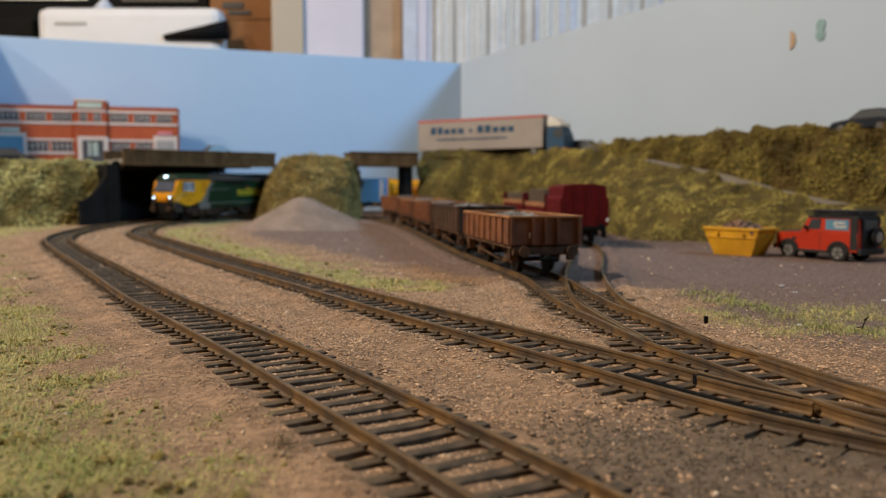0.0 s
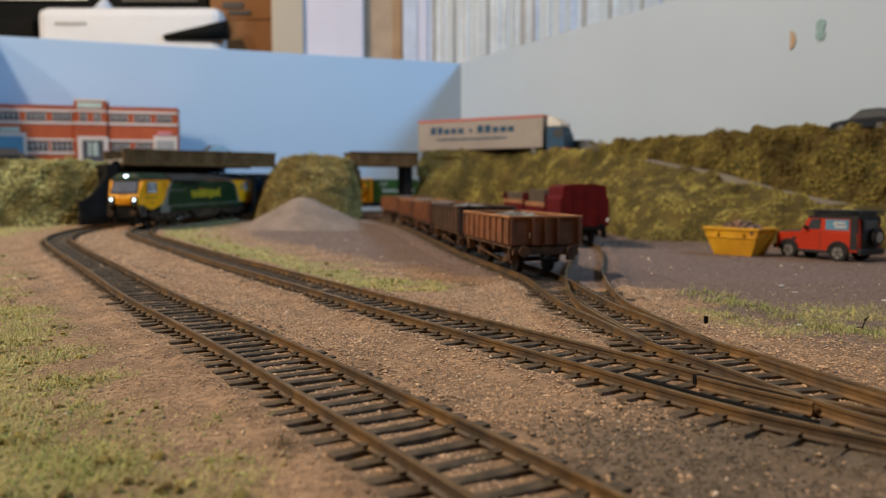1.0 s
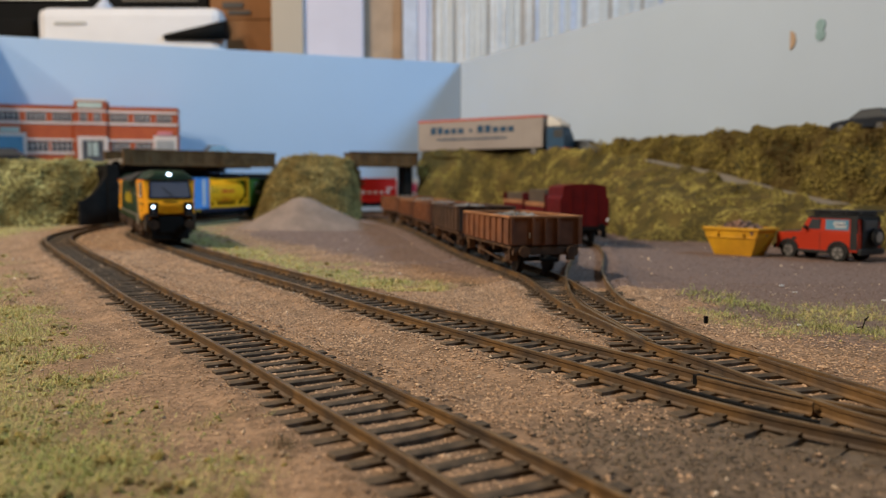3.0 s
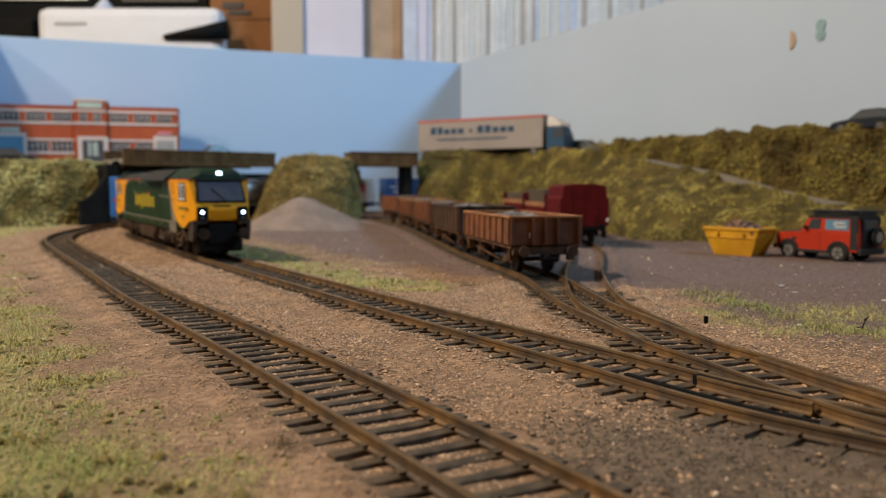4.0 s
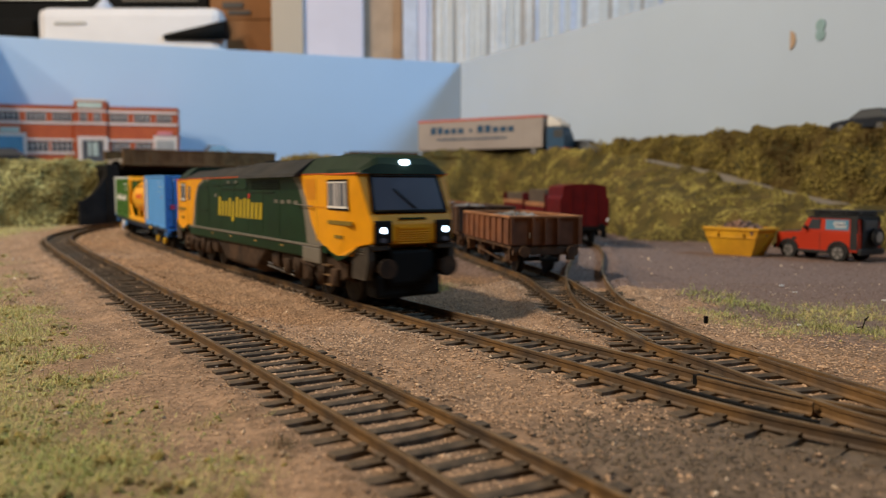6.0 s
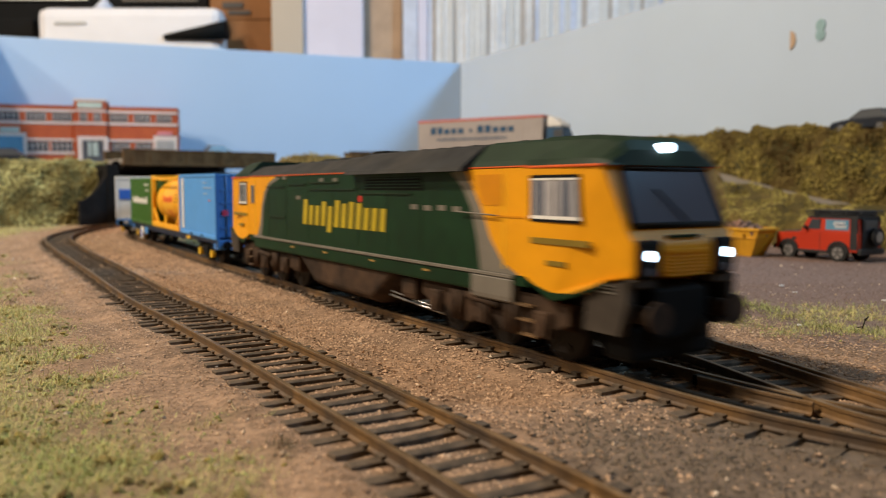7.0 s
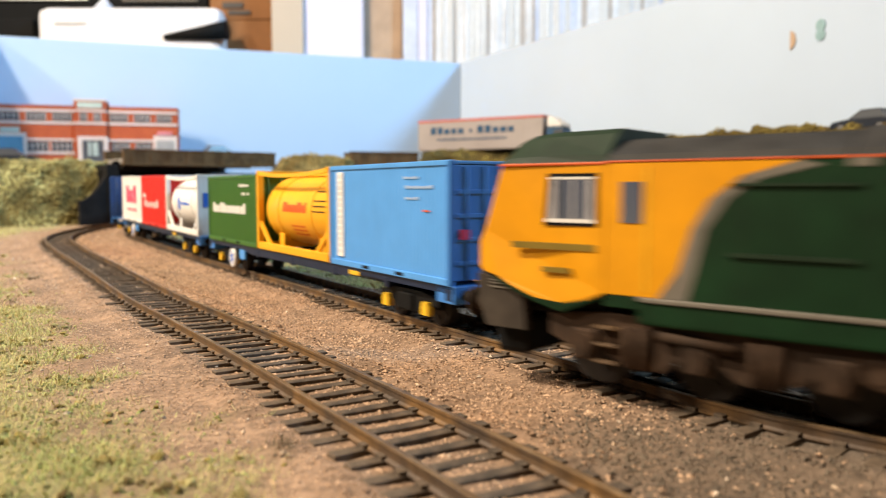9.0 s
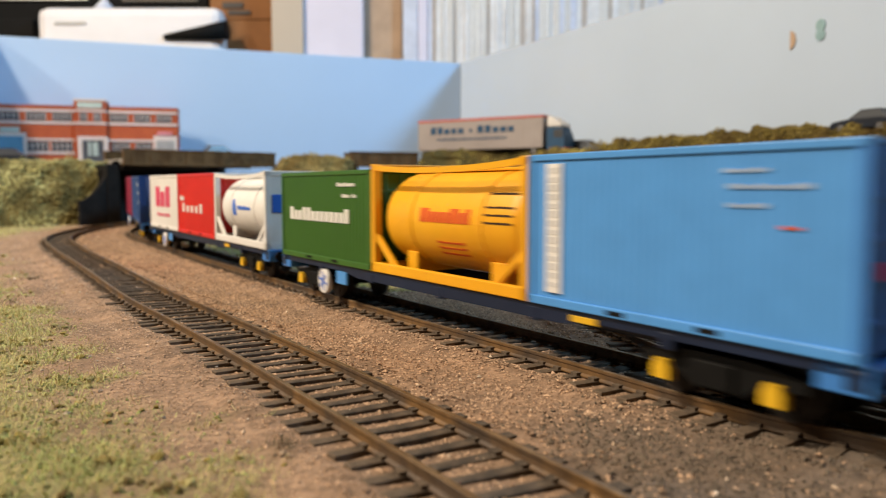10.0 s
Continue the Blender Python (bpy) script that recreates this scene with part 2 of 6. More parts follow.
def gap(x, y, which="ABCD"):
    """How far a place is from the nearest track's middle."""
    return min(float(np.min(np.hypot(LINE_PTS[n][:, 0] - x, LINE_PTS[n][:, 1] - y))) for n in which)


def edge_left(y):
    """Where the near grass on the left ends."""
    return np.interp(y, [0.0, 0.11, 0.21, 0.31, 0.42, 0.50, 0.60, 0.70, 0.80], [-0.01, -0.043, -0.110, -0.180, -0.250, -0.305, -0.365, -0.39, -0.40])


def zones(x, y):
    """Shares of yard, grass soil and darker track bed at a place."""
    wob = 0.012 * noise.noise((x * 45, y * 45, 1)) + 0.006 * noise.noise((x * 130, y * 130, 2))
    g = smooth(0.022, -0.026, (x + wob * 2.2) - edge_left(y)) * (0.82 + 0.4 * smooth(-0.25, 0.35, noise.noise((x * 38, y * 38, 4))))
    # yard to the right and behind the main line
    bx = np.interp(y, LINE_YS, LINE_XS)
    strip = (x - bx) + wob
    xc = np.interp(y, [0.1, 0.15, 0.2, 0.3, 0.34], [0.115, 0.080, 0.065, 0.055, 0.055])
    yard = smooth(0.085, 0.115, strip) if y > 0.34 else smooth(0.028, 0.055, x - xc + wob) * smooth(0.19, 0.24, y)
    if y > 0.33:
        g = max(g, smooth(0.016, 0.03, strip) * smooth(0.072, 0.040, strip + 2 * wob) * 0.95)
    g = max(g, smooth(0.085, 0.10, x + wob) * smooth(0.215, 0.235, y) * smooth(0.315, 0.280, y + 0.25 * (x - 0.1)) * 0.45 * smooth(-0.3, 0.3, noise.noise((x * 40, y * 40, 8))))
    return yard, g


def grey_patch(x, y):
    """Greyer ballast between the two main tracks at the near edge, shadow painted in."""
    wob = 0.010 * noise.noise((x * 60, y * 60, 6)) + 0.005 * noise.noise((x * 160, y * 160, 7))
    return smooth(0.008, 0.030, x + wob) * smooth(0.158, 0.134, y + wob)


near_b = [p for p in LINE_B.p if -0.2 < p.y < 0.8]
near_b.sort(key=lambda p: p.y)
LINE_YS, LINE_XS = [p.y for p in near_b], [p.x for p in near_b]


def ground_z(x, y, d=None):
    d = gap(x, y) if d is None else d
    k = smooth(0.024, 0.0165, d)
    shoulder = smooth(0.0155, 0.0180, d) * smooth(0.0240, 0.0190, d) * max(0.0, 0.0006 + 0.0011 * noise.noise((x * 170, y * 170, 5)))
    return rise(y) + shoulder + (0.0003 + 0.0006 * noise.noise((x * 110, y * 110, 0)) + 0.0009 * smooth(0.0112, 0.0150, d) * smooth(-0.35, 0.25, noise.noise((x * 60, y * 60, 21)) + 4.0 * (y - 0.26))) * k \
        + (1 - k) * (0.0005 * noise.noise((x * 60, y * 60, 0)) + 0.0010 * noise.noise((x * 14, y * 14, 3)) - 0.0001)


M_ground = zone_material()
xs = np.concatenate([np.linspace(-0.95, -0.36, 30), np.linspace(-0.355, 0.40, 250), np.linspace(0.405, 0.75, 24)])
ys = np.concatenate([np.linspace(-0.35, 0.05, 16), np.linspace(0.055, 0.5, 160), np.linspace(0.505, 1.6, 110)])
gverts, gcols = [], []
for y in ys:
    for x in xs:
        d = gap(x, y)
        gverts.append((x, y, ground_z(x, y, d)))
        yd, gs = zones(x, y)
        # grey patch with its painted shadow, plus a darker track bed
        darkening = 0.75 * grey_patch(x, y) + (0.30 if y < 0.33 or x < -0.02 else 0.1) * smooth(0.020, 0.006, d) * (0.6 + 0.8 * noise.noise((x * 70, y * 70, 9)))
        gcols.append((yd, gs, min(1.0, max(0.0, darkening)), 1.0))
nx = len(xs)
gfaces = [(j * nx + i, j * nx + i + 1, (j + 1) * nx + i + 1, (j + 1) * nx + i) for j in range(len(ys) - 1) for i in range(nx - 1)]
gme = bpy.data.meshes.new("ground")
gme.from_pydata(gverts, [], gfaces)
gme.polygons.foreach_set("use_smooth", [True] * len(gme.polygons))
za = gme.color_attributes.new("zone", "FLOAT_COLOR", "POINT")
za.data.foreach_set("color", np.array(gcols, dtype=np.float32).ravel())
gme.materials.append(M_ground)
gr = new("ground", gme)
tagged(gr, "brown ballast covered layout baseboard with sandy yard", "ground", "", "structure")

# ---------------- tracks ----------------
a0, a1 = LINE_A.near(-0.30, 0.99), LINE_A.near(0.085, -0.05)
track("railway_track", "rusty single railway track on dark weathered sleepers", LINE_A, a0, a1,
      [(a0, a1, -GAUGE / 2), (a0, a1, GAUGE / 2)])
b0, b1 = LINE_B.near(0.15, 1.222), LINE_B.near(0.20, 0.040)
track("railway_track", "rusty main railway track carrying the container train", LINE_B, b0, b1,
      [(b0, b1, -GAUGE / 2), (b0, b1, GAUGE / 2)])
c0, c1 = LINE_C.near(-0.10, 1.0), LINE_C.near(0.087, 0.134)
track("railway_track", "rusty siding track under the mineral wagons", LINE_C, c0, c1,
      [(c0, c1, -GAUGE / 2), (c0, c1, GAUGE / 2)], [(c0, LINE_C.near(0.0776, 0.1556))])
d0, d1 = LINE_D.near(0.045, 0.98), LINE_D.near(0.0628, 0.2049)
track("railway_track", "curved rusty siding track branching to the maroon van", LINE_D, d0, d1,
      [(d0, d1, -GAUGE / 2), (d0, d1, GAUGE / 2)], [(LINE_D.near(0.0604, 0.322), LINE_D.near(0.0575, 0.295))])

# ---------------- banks ----------------
M_flock = mat("flock_grass_foam", (0.12, 0.085, 0.022), 0.95, 0, 0.3, 90, 0.001, 500, (0.06, 0.05, 0.014), 40)
M_crumb = mat("foam_crumb", (0.44, 0.390, 0.110), 0.95, 0, 0.2, 110, 0, 0, (0.150, 0.112, 0.028), 40, island=0.14)
M_crumb_pale = mat("pale_ochre_foam", (0.40, 0.300, 0.110), 0.95, 0, 0.3, 130, 0, 0, (0.20, 0.135, 0.042), 50, island=0.2)
M_crumb_lime = mat("pale_lime_foam", (0.56, 0.51, 0.22), 0.95, 0, 0.15, 130, 0, 0, (0.17, 0.13, 0.038), 26, island=0.10)
M_crumb_dark = mat("brown_green_foam", (0.33, 0.265, 0.068), 0.95, 0, 0.2, 110, 0, 0, (0.100, 0.062, 0.016), 34, island=0.14)
M_roadgrey = mat("grey_road_card", (0.30, 0.27, 0.24), 0.85, 0, 0.2, 200, 0.0002, 800)


TUFT = [(math.cos(a) * math.cos(b), math.sin(a) * math.cos(b), math.sin(b)) for b, k in ((-0.5, 5), (0.5, 5)) for a in [i * math.tau / k + b for i in range(k)]] + [(0, 0, 1), (0, 0, -1)]
TUFT_F = [(i, (i + 1) % 5, 5 + i) for i in range(5)] + [((i + 1) % 5, 5 + (i + 1) % 5, 5 + i) for i in range(5)] \
    + [(5 + i, 5 + (i + 1) % 5, 10) for i in range(5)] + [((i + 1) % 5, i, 11) for i in range(5)]


def scatter(name, pts, sizes, material, seed, flat=0.7, jag=0.45, parent=None):
    """Many small crumbs as one mesh: each is a crooked lump of its own."""
    rng = np.random.default_rng(seed)
    base = np.array(TUFT)
    n = len(pts)
    v = base[None] * (1 + rng.uniform(-jag, jag, (n, 12, 1)))
    a = rng.uniform(0, math.tau, n)
    ca, sa = np.cos(a)[:, None], np.sin(a)[:, None]
    x, y, z = v[..., 0] * ca - v[..., 1] * sa, v[..., 0] * sa + v[..., 1] * ca, v[..., 2] * flat
    v = np.stack([x, y, z], -1) * np.array(sizes)[:, None, None] + np.array(pts)[:, None, :]
    f = (np.array(TUFT_F)[None] + (np.arange(n) * 12)[:, None, None]).reshape(-1, 3)
    me = bpy.data.meshes.new(name)
    me.from_pydata(v.reshape(-1, 3).tolist(), [], f.tolist())
    me.materials.append(material)
    ob = new(name, me)
    if parent:
        ob.parent = parent
    return ob


def clumps(ob, label, seed, per=0.0052, tint=None):
    """Foam crumbs glued over a bank."""
    rng = random.Random(seed)
    pts, sizes = [], []
    for p in ob.data.polygons:
        n = p.area / (per * per) * 2.6
        k = int(n) + (rng.random() < n - int(n))
        vs = [ob.data.vertices[i].co for i in p.vertices]
        for _ in range(k):
            u, w = rng.random(), rng.random()
            q = vs[0].lerp(vs[1], u).lerp(vs[3].lerp(vs[2], u), w)
            r = rng.uniform(0.0007, 0.0015)
            if rng.random() < 0.05:
                r *= 1.5
            lump = max(0.0, noise.noise(q * 75 + Vector((seed, 0, 0))) + 0.45 * noise.noise(q * 190))
            pts.append(q + p.normal * (r * 0.25 + 0.0065 * lump * rng.uniform(0.4, 1.0)))
            sizes.append(r)
    tagged(scatter("foam_crumbs", [tuple(q) for q in pts], sizes, tint or M_crumb, seed, 0.6, 0.35), "green and ochre foam crumbs glued on the bank", "foliage", "", "stuff")


def bank(name, label, lines, material=M_flock, rough=0.004, n=70, seed=1, sub=6, kind="", tint=None):
    """A slope skinned through several (x, y, z) crest lines, with lumpy relief."""
    rows = []
    for pts in lines:
        ln = Line([(p[0], p[1]) for p in pts])
        zz = np.interp(np.linspace(0, 1, n), np.linspace(0, 1, len(pts)), [p[2] for p in pts])
        kk = [ln.s[min(i * 24, len(ln.s) - 1)] for i in range(len(pts))]
        ss = np.interp(np.linspace(0, 1, n), np.linspace(0, 1, len(pts)), kk)
        rows.append([Vector((ln.at(s).x, ln.at(s).y, z)) for s, z in zip(ss, zz)])
    full = []
    for a, b in zip(rows[:-1], rows[1:]):
        for k in range(sub):
            full.append([p.lerp(q, k / sub) for p, q in zip(a, b)])
    full.append(rows[-1])
    bm = bmesh.new()
    vs = []
    for r in full:
        row = []
        for p in r:
            v = noise.noise_vector(p * 55 + Vector((seed, 0, 0))) * rough + noise.noise_vector(p * 160) * rough * 0.5
            row.append(bm.verts.new(p + v))
        vs.append(row)
    for j in range(len(vs) - 1):
        for i in range(n - 1):
            bm.faces.new((vs[j][i], vs[j][i + 1], vs[j + 1][i + 1], vs[j + 1][i]))
    bmesh.ops.recalc_face_normals(bm, faces=bm.faces)
    ob = obj_from(name, bm, material, smooth=True)
    tagged(ob, label, "embankment" if not kind else "road", "", kind or "structure")
    if not kind:
        clumps(ob, label, seed, 0.0034, tint)
    return ob


bank("embankment_right", "steep green and ochre flock covered embankment", [
    [(-0.035, 1.00, -0.01), (0.07, 0.945, -0.01), (0.115, 0.86, -0.01), (0.140, 0.74, -0.01), (0.150, 0.63, -0.01), (0.20, 0.60, -0.01), (0.27, 0.545, -0.01), (0.36, 0.48, -0.01), (0.46, 0.41, -0.01)],
    [(-0.033, 1.01, 0.05), (0.08, 0.96, 0.05), (0.135, 0.87, 0.047), (0.17, 0.76, 0.045), (0.19, 0.66, 0.035), (0.225, 0.62, 0.028), (0.28, 0.565, 0.020), (0.36, 0.50, 0.014), (0.47, 0.42, 0.010)],
    [(-0.031, 1.02, 0.092), (0.085, 0.985, 0.092), (0.15, 0.90, 0.088), (0.20, 0.80, 0.075), (0.235, 0.735, 0.060), (0.265, 0.68, 0.046), (0.30, 0.62, 0.033), (0.37, 0.53, 0.022), (0.48, 0.44, 0.016)],
], seed=2, n=110, rough=0.006)
bank("road_ramp", "grey model road ramp climbing behind the embankment", [
    [(-0.031, 1.015, 0.083), (0.085, 0.98, 0.083), (0.15, 0.895, 0.082), (0.20, 0.795, 0.072), (0.235, 0.73, 0.058), (0.265, 0.675, 0.043), (0.30, 0.615, 0.031), (0.37, 0.525, 0.020), (0.48, 0.435, 0.014)],
    [(-0.01, 1.09, 0.083), (0.11, 1.05, 0.083), (0.18, 0.965, 0.084), (0.235, 0.86, 0.074), (0.275, 0.775, 0.060), (0.31, 0.71, 0.045), (0.35, 0.64, 0.032), (0.42, 0.56, 0.020), (0.53, 0.46, 0.014)],
], M_roadgrey, 0.0004, 60, 3, 3, "structure")
bank("embankment_hedge", "tall green brown flock hedge bank below the grey board", [
    [(0.150, 0.985, 0.07), (0.203, 0.893, 0.066), (0.240, 0.812, 0.056), (0.275, 0.735, 0.044), (0.314, 0.645, 0.028), (0.38, 0.55, 0.015), (0.50, 0.44, 0.010)],
    [(0.153, 0.990, 0.088), (0.206, 0.898, 0.088), (0.244, 0.818, 0.090), (0.279, 0.742, 0.088), (0.317, 0.652, 0.082), (0.384, 0.557, 0.080), (0.505, 0.445, 0.08)],
    [(0.156, 0.995, 0.098), (0.209, 0.904, 0.098), (0.248, 0.824, 0.099), (0.282, 0.748, 0.099), (0.320, 0.658, 0.095), (0.388, 0.563, 0.092), (0.51, 0.45, 0.092)],
    [(0.172, 1.01, 0.090), (0.226, 0.918, 0.090), (0.266, 0.838, 0.090), (0.305, 0.765, 0.089), (0.350, 0.676, 0.088), (0.42, 0.585, 0.086), (0.54, 0.47, 0.086)],
], seed=5, n=110, rough=0.007, tint=M_crumb_dark)
bank("embankment_middle", "ochre flock covered mound between the two bridges", [
    [(-0.245, 0.985, -0.01), (-0.225, 0.925, -0.01), (-0.165, 0.895, -0.01), (-0.118, 0.91, -0.01), (-0.106, 0.96, -0.01), (-0.108, 1.03, -0.01)],
    [(-0.222, 1.0, 0.055), (-0.205, 0.955, 0.058), (-0.16, 0.93, 0.060), (-0.122, 0.94, 0.055), (-0.108, 0.965, 0.05), (-0.110, 1.03, 0.05)],
    [(-0.205, 1.0, 0.078), (-0.195, 0.975, 0.080), (-0.16, 0.955, 0.083), (-0.128, 0.96, 0.080), (-0.112, 0.97, 0.077), (-0.114, 1.03, 0.077)],
    [(-0.18, 1.02, 0.078), (-0.175, 1.02, 0.078), (-0.16, 1.02, 0.078), (-0.14, 1.02, 0.078), (-0.125, 1.02, 0.078), (-0.12, 1.03, 0.078)],
], seed=8, n=60, tint=M_crumb_pale)
bank("embankment_left", "pale green flock covered bank left of the tunnel", [
    [(-0.92, 0.70, -0.01), (-0.60, 0.77, -0.01), (-0.45, 0.82, -0.01), (-0.385, 0.86, -0.01), (-0.372, 0.90, -0.01)],
    [(-0.92, 0.73, 0.05), (-0.60, 0.80, 0.05), (-0.45, 0.85, 0.05), (-0.395, 0.875, 0.05), (-0.376, 0.905, 0.05)],
    [(-0.92, 0.76, 0.072), (-0.60, 0.83, 0.072), (-0.45, 0.87, 0.074), (-0.40, 0.885, 0.074), (-0.38, 0.91, 0.074)],
    [(-0.92, 0.82, 0.072), (-0.60, 0.86, 0.072), (-0.45, 0.90, 0.072), (-0.40, 0.905, 0.072), (-0.38, 0.92, 0.072)],
], seed=11, n=70, tint=M_crumb_lime)



# ---------------- the train ----------------
def glossy(name, base, rough=0.4, var=0.10, second=None, **k):
    return mat(name, base, rough, 0, var, 150, 0, 0, second, 40, **k)


M_lgreen = glossy("loco_green_paint", (0.0055, 0.028, 0.0095), 0.5, 0.25, spec=0.2)
M_roofgreen = glossy("roof_green_paint", (0.014, 0.030, 0.015), 0.55, 0.2, spec=0.2)
M_lyellow = glossy("loco_yellow_paint", (0.72, 0.305, 0.004), 0.50, 0.08, (0.66, 0.275, 0.004), spec=0.22)
# body yellow darkened to paint in the shade of a recessed door
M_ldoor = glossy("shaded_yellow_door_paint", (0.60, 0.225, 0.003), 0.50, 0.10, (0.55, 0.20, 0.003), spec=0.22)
M_skirtlabel = glossy("dull_ochre_label", (0.34, 0.20, 0.05), 0.6)
M_lgrey = glossy("loco_warm_grey_paint", (0.165, 0.145, 0.120), 0.5, 0.15)
M_roofgrey = glossy("weathered_dark_roof", (0.024, 0.024, 0.025), 0.7, 0.4, (0.034, 0.031, 0.028), spec=0.2)
M_frame = mat("grimy_running_gear", (0.0260, 0.0160, 0.0105), 0.8, 0, 0.45, 220, 0.0001, 500, (0.060, 0.034, 0.020), 90, spec=0.2)
M_olive = glossy("olive_number_paint", (0.20, 0.13, 0.012), 0.5)
M_grime = mat("grimy_grey_skirt", (0.060, 0.048, 0.038), 0.75, 0, 0.3, 150, 0, 0, (0.034, 0.026, 0.020), 60, spec=0.2)
M_wheel = mat("oily_wheel_steel", (0.024, 0.018, 0.015), 0.6, 0.1, 0.3, 200)
M_orange = glossy("orange_lining", (0.66, 0.10, 0.012), 0.5)
# dark glass lifted to blue-grey; the colour holds the windscreen's reflection
M_glassd = mat("reflection_blue_glass", (0.085, 0.098, 0.140), 0.12, 0, 0.1, 60, spec=0.8)
M_blind = mat("pale_cab_interior", (0.40, 0.38, 0.40), 0.5, 0, 0.15, 300)
M_ltext = glossy("lettering_yellow", (0.47, 0.34, 0.010), 0.5)
M_lamp = mat("lit_headlight_lens", (0.9, 0.95, 1.0), 0.2, 0, 0, 50, glow=((0.60, 0.80, 1.0), 8.0))
M_white = glossy("white_paint", (0.74, 0.72, 0.70), 0.45, 0.05)
M_red = glossy("red_paint", (0.62, 0.018, 0.014), 0.42, 0.08)
M_navy = glossy("navy_wagon_paint", (0.008, 0.017, 0.048), 0.45, 0.15)
M_cblue = glossy("light_blue_container_paint", (0.078, 0.285, 0.68), 0.42, 0.05, (0.082, 0.295, 0.70))
# container blue darkened to paint in the dimmer light on its end
M_cblue_end = glossy("shaded_end_blue", (0.050, 0.205, 0.58), 0.42, 0.06)
M_cyellow = glossy("yellow_tank_paint", (0.83, 0.41, 0.012), 0.4, 0.05, (0.80, 0.37, 0.012))
M_ccgreen = glossy("green_container_paint", (0.040, 0.125, 0.016), 0.45, 0.06)
M_cnavy = glossy("navy_container_paint", (0.018, 0.060, 0.20), 0.45, 0.08)
M_cmaroon = glossy("maroon_container_paint", (0.22, 0.012, 0.045), 0.45, 0.08)
M_axle = glossy("yellow_axlebox_paint", (0.80, 0.47, 0.02), 0.5)
M_stripgrey = glossy("faded_grey_lettering", (0.56, 0.55, 0.55), 0.5)
M_faded = glossy("faded_pale_blue_stencil", (0.34, 0.46, 0.66), 0.5)
M_logo_blue = glossy("logo_blue", (0.03, 0.14, 0.60), 0.5)
M_logo_pink = glossy("logo_magenta", (0.62, 0.05, 0.13), 0.5)
M_steel = mat("bright_worn_steel", (0.55, 0.54, 0.52), 0.3, 0.8, 0.15, 200)
mm = 0.001


def mmbox(bm, x0, x1, y0, y1, z0, z1, bevel=0.0, mi=0):
    return box(bm, x0 * mm, x1 * mm, y0 * mm, y1 * mm, z0 * mm, z1 * mm, bevel * mm, None, mi)


def mmpart(name, parent, material, boxes, bevel=0.2, label=""):
    bm = bmesh.new()
    for b in boxes:
        mmbox(bm, *b, bevel)
    return part(name, bm, material, parent, label)


def plate(name, parent, material, pts, y, side, thick=0.12, label=""):
    """A thin panel of an outline in the x-z plane laid on a vehicle's side."""
    bm = bmesh.new()
    prism(bm, [(p[0] * mm, p[1] * mm) for p in pts], "y", side * (y - 0.3) * mm, side * (y + thick) * mm)
    return part(name, bm, material, parent, label)


def wordbars(name, parent, material, x0, x1, z0, z1, y, side, seed, n=12, tilt=0.0, label="", solid=0.8):
    """Writing kept as plain bars of its size and colour."""
    rng = random.Random(seed)
    bm = bmesh.new()
    w = (x1 - x0) / n
    for i in range(n):
        xa = x0 + i * w
        up = 1.0 if i == 0 or rng.random() < 0.3 else 0.74
        za = z0
        mmbox(bm, xa, xa + w * solid, side * (y - 0.3), side * (y + 0.16), za, z0 + (z1 - z0) * up)
    ob = part(name, bm, material, parent, label)
    if tilt:
        for v in ob.data.vertices:
            v.co.x += (v.co.z - z0 * mm) * tilt
    return tagged(ob, label, "", "", "stuff") if n > 2 else ob


def wheelset(name, parent, x, r, half_gauge=8.3):
    bm = bmesh.new()
    cyl(bm, (0, -half_gauge * mm - 1.2 * mm, 0), (0, half_gauge * mm + 1.2 * mm, 0), 1.2 * mm, 10)
    for s in (-1, 1):
        cyl(bm, (0, s * (half_gauge - 1.2) * mm, 0), (0, s * (half_gauge + 1.0) * mm, 0), r * mm, 28)
        cyl(bm, (0, s * (half_gauge - 1.9) * mm, 0), (0, s * (half_gauge - 1.2) * mm, 0), (r + 0.7) * mm, 28)
        for k in range(5):
            a = k * math.tau / 5
            cyl(bm, (math.cos(a) * r * 0.6 * mm, s * (half_gauge + 0.9) * mm, math.sin(a) * r * 0.6 * mm),
                (math.cos(a) * r * 0.6 * mm, s * (half_gauge + 1.25) * mm, math.sin(a) * r * 0.6 * mm), 0.9 * mm, 8)
    ob = part(name, bm, M_wheel, parent)
    ob.location = (x * mm, 0, r * mm)
    return ob


SPIN = []


